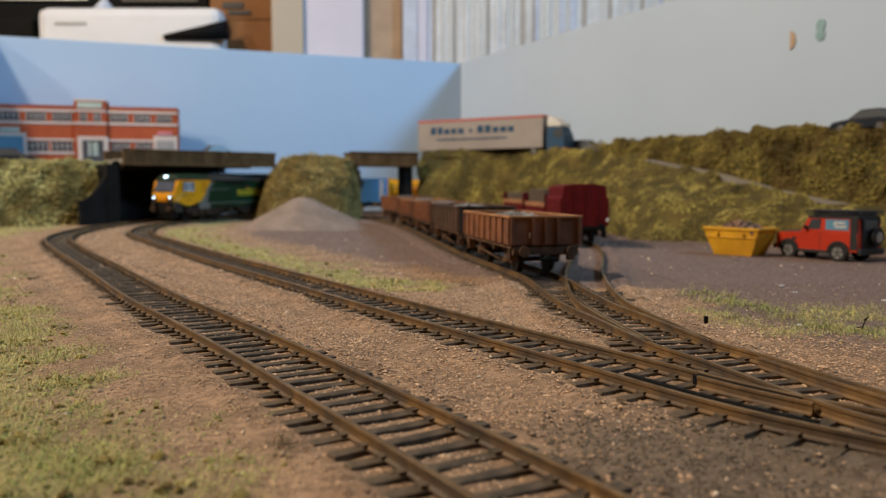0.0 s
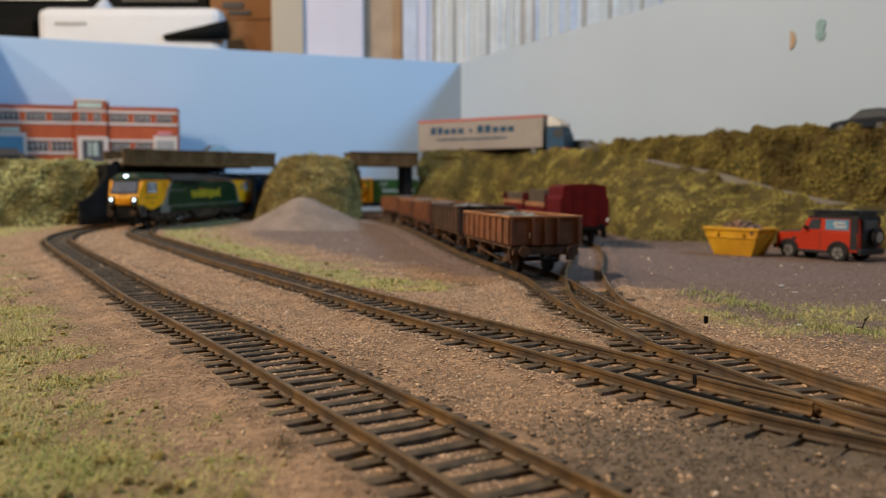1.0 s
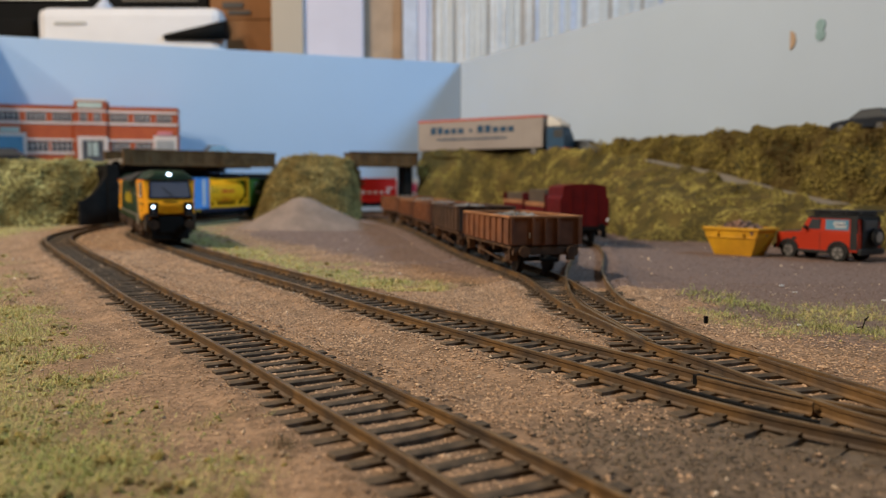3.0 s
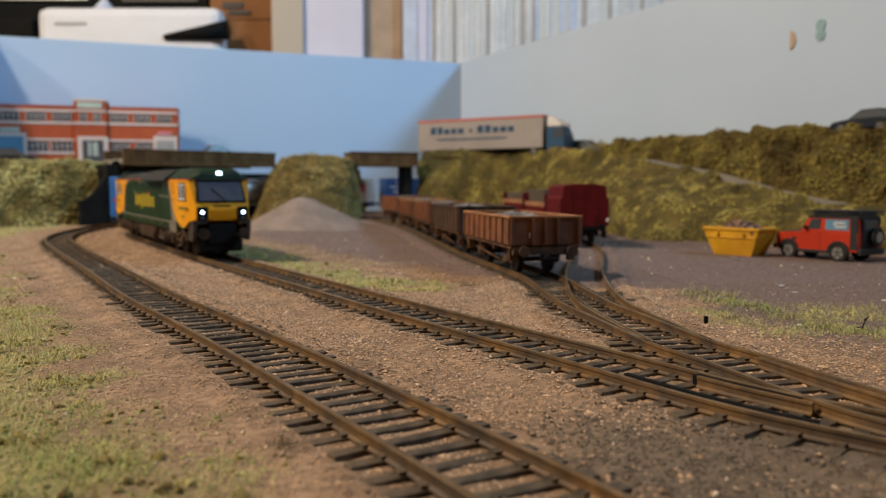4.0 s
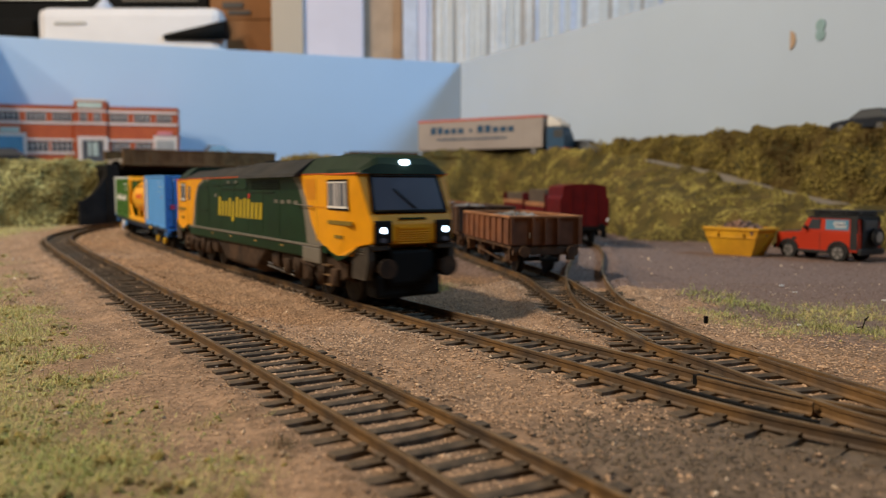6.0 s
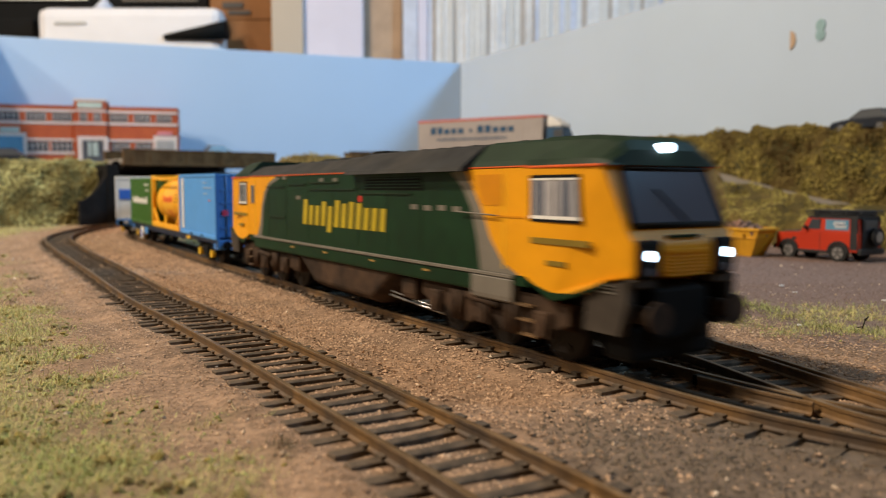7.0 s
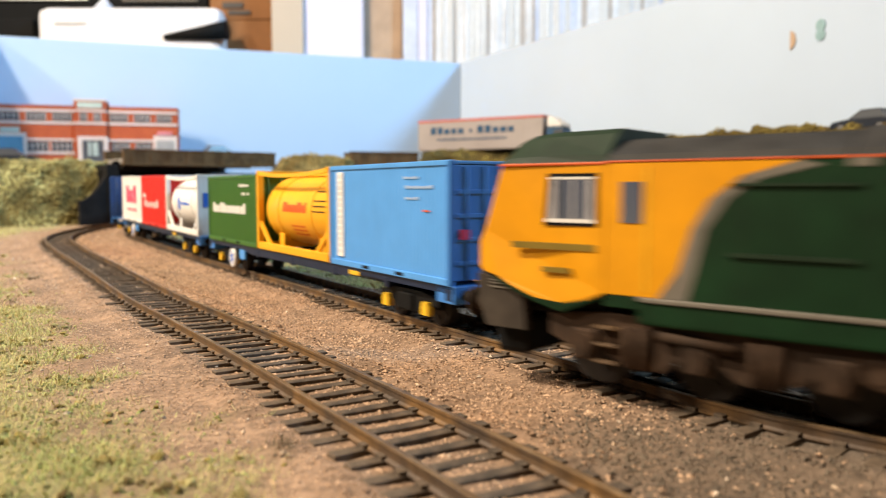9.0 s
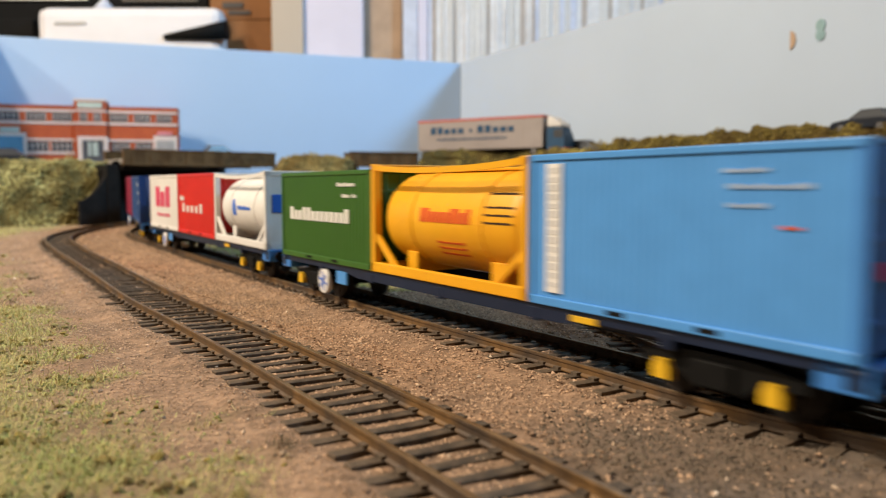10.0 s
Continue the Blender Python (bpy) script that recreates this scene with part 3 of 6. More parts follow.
def loco_bogie(parent, cx):
    bm = bmesh.new()
    for s in (-1, 1):
        # side frame with dropped equaliser and spring pockets
        prism(bm, [(p[0] * mm + cx * mm, p[1] * mm) for p in
                   [(-34, 8), (-34, 11.4), (-20, 12.4), (20, 12.4), (34, 11.4), (34, 8), (29, 6.6), (21, 6.6), (16, 4.2), (8, 4.2), (4, 6.4), (-4, 6.4),
                    (-8, 4.2), (-16, 4.2), (-21, 6.6), (-29, 6.6)]], "y", s * 13.6 * mm, s * 15.6 * mm)
        for k in (-25, 0, 25):
            mmbox(bm, cx + k - 3.0, cx + k + 3.0, s * 15.0, s * 16.9, 4.8, 9.6, 0.4)
            cyl(bm, ((cx + k) * mm, s * 15 * mm, 7 * mm), ((cx + k) * mm, s * 17.6 * mm, 7 * mm), 1.9 * mm, 14)
        for k in (-13, 13):
            for j in (-1.6, 1.6):
                cyl(bm, ((cx + k + j) * mm, s * 16.2 * mm, 4.4 * mm), ((cx + k + j) * mm, s * 16.2 * mm, 10.6 * mm), 1.2 * mm, 10)
        cyl(bm, ((cx - 8) * mm, s * 16.6 * mm, 10 * mm), ((cx + 8) * mm, s * 16.6 * mm, 9 * mm), 0.8 * mm, 8)
    mmbox(bm, cx - 30, cx + 30, -11.5, 11.5, 6, 11)
    bog = part("bogie", bm, M_frame, parent, "grimy brown six-wheel bogie")
    for k in (-25, 0, 25):
        SPIN.append((wheelset("wheelset", bog, cx + k, 7.0), 0.007))
    return bog


def locomotive():
    t = thing("locomotive", "green and yellow diesel freight locomotive with lit headlights", "locomotive")
    # long green body between the cabs, sides leaning in at the top
    bm = bmesh.new()
    sec = [(-17.3, 11.5), (-17.3, 43.2), (-16.6, 44.0), (16.6, 44.0), (17.3, 43.2), (17.3, 11.5)]
    loft(bm, [[(x * mm, y * mm, z * mm) for y, z in sec] for x in (-108, 0, 108)])
    body = part("body", bm, M_lgreen, t)
    # roof in stepped sections
    for (xa, xb, zt, hw, m_) in ((-108, -62, 49.6, 9.5, M_roofgrey), (-61.6, -8, 50.4, 9.5, M_roofgrey), (-7.6, 7.6, 51.0, 10.0, M_roofgrey), (8.0, 83, 51.8, 11.0, M_roofgrey), (83.4, 108, 52.2, 10.0, M_roofgreen)):
        bm = bmesh.new()
        o = 3.4 if xa == 8.0 else 0.0
        rs = [(-17.5 - o, 43.9 - 0.3 * o), (-16.6 - o, 45.2 - 0.3 * o), (-hw - 2, zt - 1.2), (-hw, zt - 0.3), (hw, zt - 0.3), (hw + 2, zt - 1.2), (16.6 + o, 45.2 - 0.3 * o), (17.5 + o, 43.9 - 0.3 * o)]
        loft(bm, [[(x * mm, y * mm, z * mm) for y, z in rs] for x in (xa, xb)])
        n = int((xb - xa) // 9)
        for i in range(1, n):
            x = xa + (xb - xa) * i / n
            mmpart("roof_seam", t, M_black, [(x - 0.25, x + 0.25, -hw, hw, zt - 0.5, zt + 0.05)], 0.05)
        rf = part("roof", bm, m_, t, "weathered dark grey roof section")
    for x in (-45, -28, 20, 36):
        bm = bmesh.new()
        cyl(bm, (x * mm, 0, 49.4 * mm), (x * mm, 0, 51.6 * mm), 6.0 * mm, 24)
        part("fan", bm, M_roofgrey, t, "round roof fan")
    mmpart("exhaust", t, M_black, [(-4, 4, -4, 4, 51.5, 53.6)], 0.5)
    for s in (-1, 1):
        mmpart("lining", t, M_orange, [(-108, 108, s * 16.9, s * 17.5, 43.5, 43.9)], 0.1, "thin orange lining")
        mmpart("sill", t, M_lgrey, [(-100, 103, s * 16.8, s * 18.1, 13.7, 15.0)], 0.2, "pale grey walkway edge")
        mmpart("valance", t, M_lgreen, [(-100, 100, s * 16.5, s * 17.7, 9.7, 13.65)], 0.3, "green valance")
        f_edge = [(80, 43.3), (84, 38.5), (88.5, 32.5), (93, 26.5), (98.5, 20.5), (105, 15.2)]
        plate("yellow_panel", t, M_lyellow, [(109, 15.2), (109, 43.3)] + f_edge, 17.3, s)
        plate("swoosh", t, M_lgrey, f_edge + [(88, 15.2), (87.5, 20), (86, 27), (83.2, 33), (79, 38.5), (73, 42.6)], 17.3, s, 0.1)
        # flat plates; recess and crease shade come from the darker yellow
        plate("door_panel", t, M_ldoor, [(88.5, 33.6), (98, 33.6), (98, 41.8), (86, 41.8)], 17.3, s, 0.2, "yellow door panel with its recess shade painted in")
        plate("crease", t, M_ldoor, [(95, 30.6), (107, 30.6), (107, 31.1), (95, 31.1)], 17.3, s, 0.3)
        r_edge = [(-70, 43.3), (-80, 40.5), (-86, 36), (-89.5, 30), (-92, 24), (-96, 15.2)]
        plate("yellow_panel", t, M_lyellow, [(-109, 15.2), (-109, 43.3)] + r_edge, 17.3, s)
        plate("swoosh", t, M_lgrey, r_edge + [(-90, 15.2), (-88.5, 24), (-86.5, 30), (-82.5, 36), (-77, 39.8), (-66, 42.4)], 17.3, s, 0.1)
        # doors, louvres and seams along the side
        for x in (-80, -58, -34, -10, 12, 34, 56):
            plate("panel_seam", body, M_roofgreen, [(x, 17.5), (x + 0.35, 17.5), (x + 0.35, 42.5), (x, 42.5)], 17.3, s, 0.1)
        for x0, x1, z in ((-82, -60, 38.6), (-82, -60, 27), (-56, -36, 39.5), (-32, 10, 37.5), (-32, -4, 40.2), (14, 50, 36.2)):
            plate("panel_rib", body, M_roofgreen, [(x0, z), (x1, z), (x1, z + 0.5), (x0, z + 0.5)], 17.3, s, 0.5)
        # intake under the eave; its black also stands in for the eave's shadow
        plate("grille", body, M_black, [(18, 37.5), (58, 37.5), (56, 41.8), (18, 41.8)], 17.3, s, 0.08, "louvred air intake, black for the eave's shadow")
        for z in (38.2, 39.2, 40.2, 41.2):
            plate("louvre", body, M_lgreen, [(19, z), (56, z), (56, z + 0.4), (19, z + 0.4)], 17.3, s, 0.4)
        for k, x in enumerate((-62, -46, -22, -9, 50, 58, 66, 74)):
            z = (42, 33.5, 40.5, 40.4, 31.6, 31.4, 31.6, 31.4)[k]
            plate("label_plate", body, M_lgrey, [(x, z), (x + 4.0, z), (x + 4.0, z + 1.6), (x, z + 1.6)], 17.3, s, 0.14)
        bm = bmesh.new()
        cyl(bm, (14 * mm, s * 17.0 * mm, 34.4 * mm), (14 * mm, s * 17.45 * mm, 34.4 * mm), 1.2 * mm, 14)
        part("badge", bm, M_red, body, "small round red badge")
        for x in (-52, -18, 22, 58):
            plate("valance_label", t, M_skirtlabel, [(x, 11.2), (x + 3.4, 11.2), (x + 3.4, 12.1), (x, 12.1)], 17.7, s, 0.12, "small yellow warning label")
        bm = bmesh.new()
        heights = (1.0, 0.70, 0.70, 0.92, 0.70, 1.0, 0.85, 0.95, 0.9, 0.70, 0.70, 0.70)
        for i, up in enumerate(heights):
            xa = -39 + 6.15 * i
            zb = 23.6 if i == 4 else 26.0
            mmbox(bm, xa, xa + 3.5, s * 17.0, s * 17.46, zb, 26.0 + 7.6 * up)
        let = part("lettering", bm, M_ltext, body, "yellow side lettering kept as bars")
        for v in let.data.vertices:
            v.co.x += (v.co.z - 26.0 * mm) * 0.22
        # handrails and grab irons by the front door
        bm = bmesh.new()
        cyl(bm, (78 * mm, s * 18.3 * mm, 31.6 * mm), (97 * mm, s * 18.3 * mm, 31.0 * mm), 0.22 * mm, 8)
        part("handrail", bm, M_lgrey, body, "pale handrail")
        mmpart("step_box", t, M_lgrey, [(84, 103, s * 15.5, s * 18.0, 9.0, 13.6)], 0.6, "grey stepped panel")
        for k in range(3):
            mmpart("step", t, M_rail, [(104 + k, 110 + k, s * 15.6, s * 17.6, 12.6 - 3.4 * k, 13.1 - 3.4 * k)], 0.1, "rusty footstep")
            mmpart("step", t, M_rail, [(-110, -105, s * 15.6, s * 17.6, 12.6 - 3.4 * k, 13.1 - 3.4 * k)], 0.1, "rusty footstep")
    # cabs, front and rear
    for e, far, wf in ((1, False, 128.4), (-1, True, 122.6)):
        bm = bmesh.new()
        prof = [(107.5, 43.5), (107.5, 15.0), (112, 12.2), (118, 10.6), (125, 11.4), (131, 14.4), (136, 18.6), (141.2, 20.2), (142.2, 21.5), (142.2, 27.2),
                (140.2, 29.2), (134.2, 43.5)]
        fs = prism(bm, [(e * x * mm, z * mm) for x, z in prof], "y", -17.55 * mm, 17.55 * mm)
        for v in bm.verts:
            x = abs(v.co.x) / mm
            if x > 133:
                v.co.y *= 1 - 0.016 * (x - 133) * 1.0
        bmesh.ops.bevel(bm, geom=[ed for ed in bm.edges], offset=0.5 * mm, segments=2, profile=0.5, affect="EDGES", clamp_overlap=True)
        cab = part("cab", bm, M_lyellow, t, "yellow driving cab")
        bm = bmesh.new()
        rs = [(-17.4, 0), (-17.0, 1.6), (-12.6, 6.2), (-10.5, 7.4), (10.5, 7.4), (12.6, 6.2), (17.0, 1.6), (17.4, 0)]
        rings = []
        for x, k, w in ((107.6, 1.0, 1.0), (124, 0.97, 1.0), (130, 0.90, 0.985), (133.4, 0.74, 0.96), (135.0, 0.42, 0.94), (135.6, 0.02, 0.93)):
            rings.append([(e * x * mm, y * w * mm, (43.3 + z * k * 1.22) * mm) for y, z in rs])
        loft(bm, rings)
        part("cab_roof", bm, M_roofgreen, t, "dark green faceted cab roof")
        mmpart("lining", cab, M_orange, [(e * 107.6, e * 134.4, -17.7, 17.7, 43.1, 43.7)], 0.15)
        # windscreen
        bm = bmesh.new()
        a, b = (139.95, 30.0), (134.85, 42.6)
        pts = [(e * (a[0] + 0.25) * mm, -13.7 * mm, a[1] * mm), (e * (a[0] + 0.25) * mm, 13.7 * mm, a[1] * mm),
               (e * (b[0] + 0.25) * mm, 12.6 * mm, b[1] * mm), (e * (b[0] + 0.25) * mm, -12.6 * mm, b[1] * mm)]
        back = [(p[0] - e * 0.8 * mm, p[1], p[2]) for p in pts]
        loft(bm, [back, pts])
        part("windscreen", bm, M_glassd, cab, "one-piece windscreen with a bluish reflection in its colour")
        bm = bmesh.new()
        for q0, q1 in ((0, 1), (1, 2), (2, 3), (3, 0)):
            cyl(bm, pts[q0], pts[q1], 0.55 * mm, 8)
        part("windscreen_frame", bm, M_black, cab, "black window rubber")
        bm = bmesh.new()
        cyl(bm, (e * 140.2 * mm, 2 * mm, 30.8 * mm), (e * 137.4 * mm, -5 * mm, 38 * mm), 0.22 * mm, 6)
        part("wiper", bm, M_black, cab)
        # nose grille, lamp clusters, lower front
        mmpart("nose_grille", cab, M_lyellow, [(e * 142.0, e * 142.7, -6, 6, 20.4 + 0.95 * k, 20.4 + 0.95 * k + 0.55) for k in range(7)], 0.1)
        for s in (-1, 1):
            mmpart("lamp_housing", cab, M_black, [(e * 139.5, e * 143.0, s * 8.2, s * 14.4, 20.4, 28.0)], 0.5, "black headlight housing")
            if not far:
                bm = bmesh.new()
                cyl(bm, (142.6 * mm, s * 11.6 * mm, 25.7 * mm), (143.3 * mm, s * 11.6 * mm, 25.7 * mm), 0.9 * mm, 20)
                part("headlight", bm, M_lamp, cab, "glowing white headlight")
            bm = bmesh.new()
            cyl(bm, (e * 142.4 * mm, s * 11.6 * mm, 22.0 * mm), (e * 143.2 * mm, s * 11.6 * mm, 22.0 * mm), 1.1 * mm, 14)
            part("marker_lamp", bm, M_glassd, cab)
            # cab side window with surround, rear-pillar window, door
            plate("window_frame", cab, M_black, [(e * 109.6, 30.0), (e * wf, 30.0), (e * (wf - 1), 41.4), (e * 109.6, 41.4)], 17.55, s, 0.12)
            plate("side_window", cab, M_blind, [(e * 110.6, 31.4), (e * (wf - 1.2), 31.4), (e * (wf - 2), 40.2), (e * 110.6, 40.2)], 17.55, s, 0.2, "cab side window with pale blinds")
            plate("window_bar", cab, M_white, [(e * 110.2, 30.7), (e * (wf - 0.6), 30.7), (e * (wf - 0.6), 31.5), (e * 110.2, 31.5)], 17.55, s, 0.3)
            plate("window_bar", cab, M_white, [(e * 110.2, 40.1), (e * (wf - 1.4), 40.1), (e * (wf - 1.4), 40.6), (e * 110.2, 40.6)], 17.55, s, 0.3)
            plate("blind", cab, M_glassd, [(e * 112.0, 31.6), (e * 115.0, 31.6), (e * 115.0, 40.0), (e * 112.0, 40.0)], 17.55, s, 0.26)
            plate("blind", cab, M_glassd, [(e * (wf - 6.9), 31.6), (e * (wf - 3.6), 31.6), (e * (wf - 4), 40.0), (e * (wf - 6.9), 40.0)], 17.55, s, 0.26)
            plate("window_bar", cab, M_black, [(e * 118.8, 31.6), (e * 119.5, 31.6), (e * 119.5, 40.4), (e * 118.8, 40.4)], 17.55, s, 0.3)
            if far:
                plate("door_window", t, M_glassd, [(e * 99.6, 31), (e * 104.2, 31), (e * 104.2, 39.5), (e * 99.6, 39.5)], 17.3, s, 0.3, "narrow cab door window")
            plate("door_seam", t, M_axle, [(e * 98.4, 17.5), (e * 98.8, 17.5), (e * 98.8, 42.5), (e * 98.4, 42.5)], 17.3, s, 0.25)
            wordbars("number_bar", cab, M_olive, min(e * 110, e * 131), max(e * 110, e * 131), 26.7, 27.6, 17.55, s, 7, 1, 0, "", 1.0)
            wordbars("number_bar", cab, M_olive, min(e * 116, e * 123), max(e * 116, e * 123), 21.6, 23.0, 17.55, s, 8, 1, 0, "", 1.0)
            # grey skirt below the yellow bowl
            plate("skirt", t, M_grime, [(e * 128, 8), (e * 139, 8), (e * 141.5, 11), (e * 141.5, 19.0), (e * 135, 17.0), (e * 129, 13)], 14.6, s, 1.8, "grey front skirt")
            for z in (13.6, 14.9, 16.2):
                plate("skirt_louvre", t, M_lgrey, [(e * 132.0, z), (e * 137.6, z), (e * 138.0, z + 0.5), (e * 132.4, z + 0.5)], 16.4, s, 0.25)
            plate("cab_edge", cab, M_lgreen, [(e * 107.5, 14.8), (e * 112, 11.8), (e * 118, 10.0), (e * 125, 10.8), (e * 131, 13.8), (e * 136.4, 18.2),
                                               (e * 136.2, 18.9), (e * 131, 14.8), (e * 125, 12.0), (e * 118, 11.2), (e * 112, 12.8)], 17.55, s, 0.1)
            # buffers
            bm = bmesh.new()
            cyl(bm, (e * 139 * mm, s * 11.4 * mm, 13.6 * mm), (e * 145.5 * mm, s * 11.4 * mm, 13.6 * mm), 2.0 * mm, 16)
            cyl(bm, (e * 145.3 * mm, s * 11.4 * mm, 13.6 * mm), (e * 146.3 * mm, s * 11.4 * mm, 13.6 * mm), 3.2 * mm, 20)
            part("buffer", bm, M_frame, t, "grimy round buffer")
            mmpart("fairing", t, M_grime, [(e * 136, e * 142.2, s * 8.6, s * 15.2, 15.6, 20.2)], 0.8, "grey buffer fairing")
        mmpart("front_apron", t, M_black, [(e * 130, e * 139.0, -12.5, 12.5, 3.8, 12.0), (e * 134, e * 141.0, -8.4, 8.4, 8, 20.2)], 1.4, "black lower front with coupling")
        mmpart("nose_name_bar", cab, M_lgreen, [(e * 141.0, e * 141.9, -5 + 1.1 * k, -5 + 1.1 * k + 0.8, 28.15, 28.6) for k in range(9)], 0.05)
        if not far:
            bm = bmesh.new()
            cyl(bm, (132.0 * mm, 0, 48.0 * mm), (136.0 * mm, 0, 47.8 * mm), 1.4 * mm, 20)
            part("top_headlight", bm, M_lamp, t, "glowing white roof headlight")
    loco_bogie(t, 88)
    loco_bogie(t, -88)
    # tank and gear between the bogies
    bm = bmesh.new()
    loft(bm, [[(x * mm, y * mm, z * mm) for y, z in [(-16.6, 12.5), (-16.6, zl + 2.0), (-12, zl), (12, zl), (16.6, zl + 2.0), (16.6, 12.5)]]
              for x, zl in ((-46, 9.6), (-30, 3.0), (20, 2.6), (36, 9.4))])
    bmesh.ops.bevel(bm, geom=list(bm.edges), offset=0.8 * mm, segments=2, profile=0.5, affect="EDGES")
    part("fuel_tank", bm, M_frame, t, "grimy slab-sided fuel tank")
    mmpart("frame", t, M_black, [(-136, 136, -12, 12, 9.5, 13.6)], 0.3)
    bm = bmesh.new()
    for s in (-1, 1):
        cyl(bm, (30 * mm, s * 14 * mm, 4.5 * mm), (62 * mm, s * 13 * mm, 2.4 * mm), 0.35 * mm, 8)
        cyl(bm, (32 * mm, s * 14.6 * mm, 6.0 * mm), (60 * mm, s * 13.4 * mm, 3.6 * mm), 0.25 * mm, 8)
    part("brake_pipe", bm, M_steel, t, "thin bright brake pipe")
    for x0, x1 in ((40, 50), (-58, -48)):
        for s in (-1, 1):
            mmpart("air_tank", t, M_frame, [(x0, x1, s * 10, s * 16, 6, 11.5)], 1.5)
    # scale length over buffers; body heights above the rail, low edge raised clear of the bogies
    low = [0.0, 8.0, 10.6, 15.0, 20.3, 25.7, 30.0, 43.2, 46.0, 54.0]
    high = [2.5, 10.2, 16.6, 19.6, 22.0, 26.2, 32.6, 44.7, 47.3, 53.2]
    done = set()
    for o in t.children_recursive:
        if o.name.startswith("wheelset"):
            o.location.x *= 0.93
            continue
        if o.data.name in done:
            continue
        done.add(o.data.name)
        o.data.transform(Matrix.Diagonal((0.93, 1, 1, 1)))
        kind = o.name.split(".")[0]
        for v in o.data.vertices:
            z = v.co.z / mm
            fore = smooth(112.0, 134.0, abs(v.co.x) / mm / 0.93)
            if fore and z > 43.6 and kind == "cab_roof":
                v.co.y *= 1 - 0.012 * fore * (z - 43.6)
            if kind in ("bogie", "fuel_tank", "air_tank"):
                v.co.z = (z * 1.26 if kind == "bogie" else z * 1.30 - 0.6) * mm
            elif kind in ("buffer", "step", "front_apron"):
                v.co.z = (z + (0.8 if kind == "buffer" else 0.0)) * mm
            else:
                v.co.z = float(np.interp(z, low, high)) * mm
    return t


def wagon_bogie(parent, cx, wheel_mat=None):
    bm = bmesh.new()
    for s in (-1, 1):
        prism(bm, [((cx + x) * mm, z * mm) for x, z in [(-18, 6.4), (-18, 8.2), (-8, 9.8), (8, 9.8), (18, 8.2), (18, 6.4), (9, 5.6), (5, 3.2), (-5, 3.2), (-9, 5.6)]],
              "y", s * 11.2 * mm, s * 13.0 * mm)
        mmbox(bm, cx - 4, cx + 4, s * 12, s * 14, 3.6, 8.6, 0.4)
    mmbox(bm, cx - 15, cx + 15, -11, 11, 5, 8.6)
    bog = part("bogie", bm, M_black, parent, "black four-wheel bogie")
    for k in (-12.2, 12.2):
        SPIN.append((wheelset("wheelset", bog, cx + k, 5.6), 0.0056))
        for s in (-1, 1):
            bm = bmesh.new()
            prism(bm, [((cx + k + x) * mm, z * mm) for x, z in [(-2.0, 3.4), (2.0, 3.4), (2.0, 5.6), (1.2, 7.2), (-1.2, 7.2), (-2.0, 5.6)]], "y", s * 12.6 * mm, s * 14.4 * mm)
            part("axlebox", bm, M_axle, bog, "yellow painted axlebox")
    return bog


def container_wagon(label):
    t = thing("container_wagon", label, "container wagon", "wagons of the container train")
    bm = bmesh.new()
    mmbox(bm, -120, 120, -3.5, 3.5, 7.5, 12.4, 0.3)
    for x in (-119, -82, -42, 0, 42, 82, 119):
        mmbox(bm, x - 1.6, x + 1.6, -15.4, 15.4, 9.4, 12.6, 0.2)
    part("spine", bm, M_navy, t, "navy blue spine frame")
    for s in (-1, 1):
        bm = bmesh.new()
        prism(bm, [(x * mm, z * mm) for x, z in [(-121, 11.4), (-121, 13.3), (121, 13.3), (121, 11.4), (62, 11.4), (52, 10.0), (-52, 10.0), (-62, 11.4)]], "y", s * 13.8 * mm, s * 15.2 * mm)
        part("solebar", bm, M_navy, t, "navy blue fish-bellied side beam")
        bm = bmesh.new()
        cyl(bm, (-78 * mm, s * 14.6 * mm, 6.6 * mm), (-78 * mm, s * 16.2 * mm, 6.6 * mm), 4.3 * mm, 28)
        hw = part("brake_wheel", bm, M_white, t, "white painted handbrake wheel")
        bm = bmesh.new()
        for k in range(3):
            a = k * math.pi / 3 + 0.3
            mmb = Matrix.Translation((-78 * mm, s * 16.25 * mm, 6.6 * mm)) @ Matrix.Rotation(a, 4, "Y")
            box(bm, -3.4 * mm, 3.4 * mm, -0.12 * mm, 0.12 * mm, -0.35 * mm, 0.35 * mm, 0, mmb)
        part("spoke", bm, M_logo_blue, hw)
        mmpart("data_panel", t, M_cblue, [(-68, -60, s * 14.6, s * 15.5, 6.8, 11.2)], 0.1, "light blue data panel")
        mmpart("marking", t, M_axle, [(55, 63, s * 14.8, s * 15.45, 11.0, 12.4)], 0.1, "yellow marking bar")
        for e in (-1, 1):
            bm = bmesh.new()
            cyl(bm, (e * 120 * mm, s * 11.4 * mm, 11 * mm), (e * 125 * mm, s * 11.4 * mm, 11 * mm), 1.4 * mm, 12)
            cyl(bm, (e * 124.6 * mm, s * 11.4 * mm, 11 * mm), (e * 125.4 * mm, s * 11.4 * mm, 11 * mm), 2.2 * mm, 18)
            part("buffer", bm, M_black, t, "worn black buffer")
            mmpart("end_label", t, M_white, [(e * 121.2, e * 121.9, s * 6.5, s * 9.5, 10.4, 12.4)], 0.05)
    for e in (-1, 1):
        mmpart("headstock", t, M_cblue_end, [(e * 112.5, e * 121.5, -15.2, 15.2, 8.6, 13.6)], 0.3, "blue end beam")
        mmpart("coupling", t, M_steel, [(e * 121, e * 128, -1.2, 1.2, 6.2, 7.4), (e * 126, e * 129, -3.5, 3.5, 5.2, 7.0)], 0.3, "bright metal coupling")
        wagon_bogie(t, e * 92)
    return t


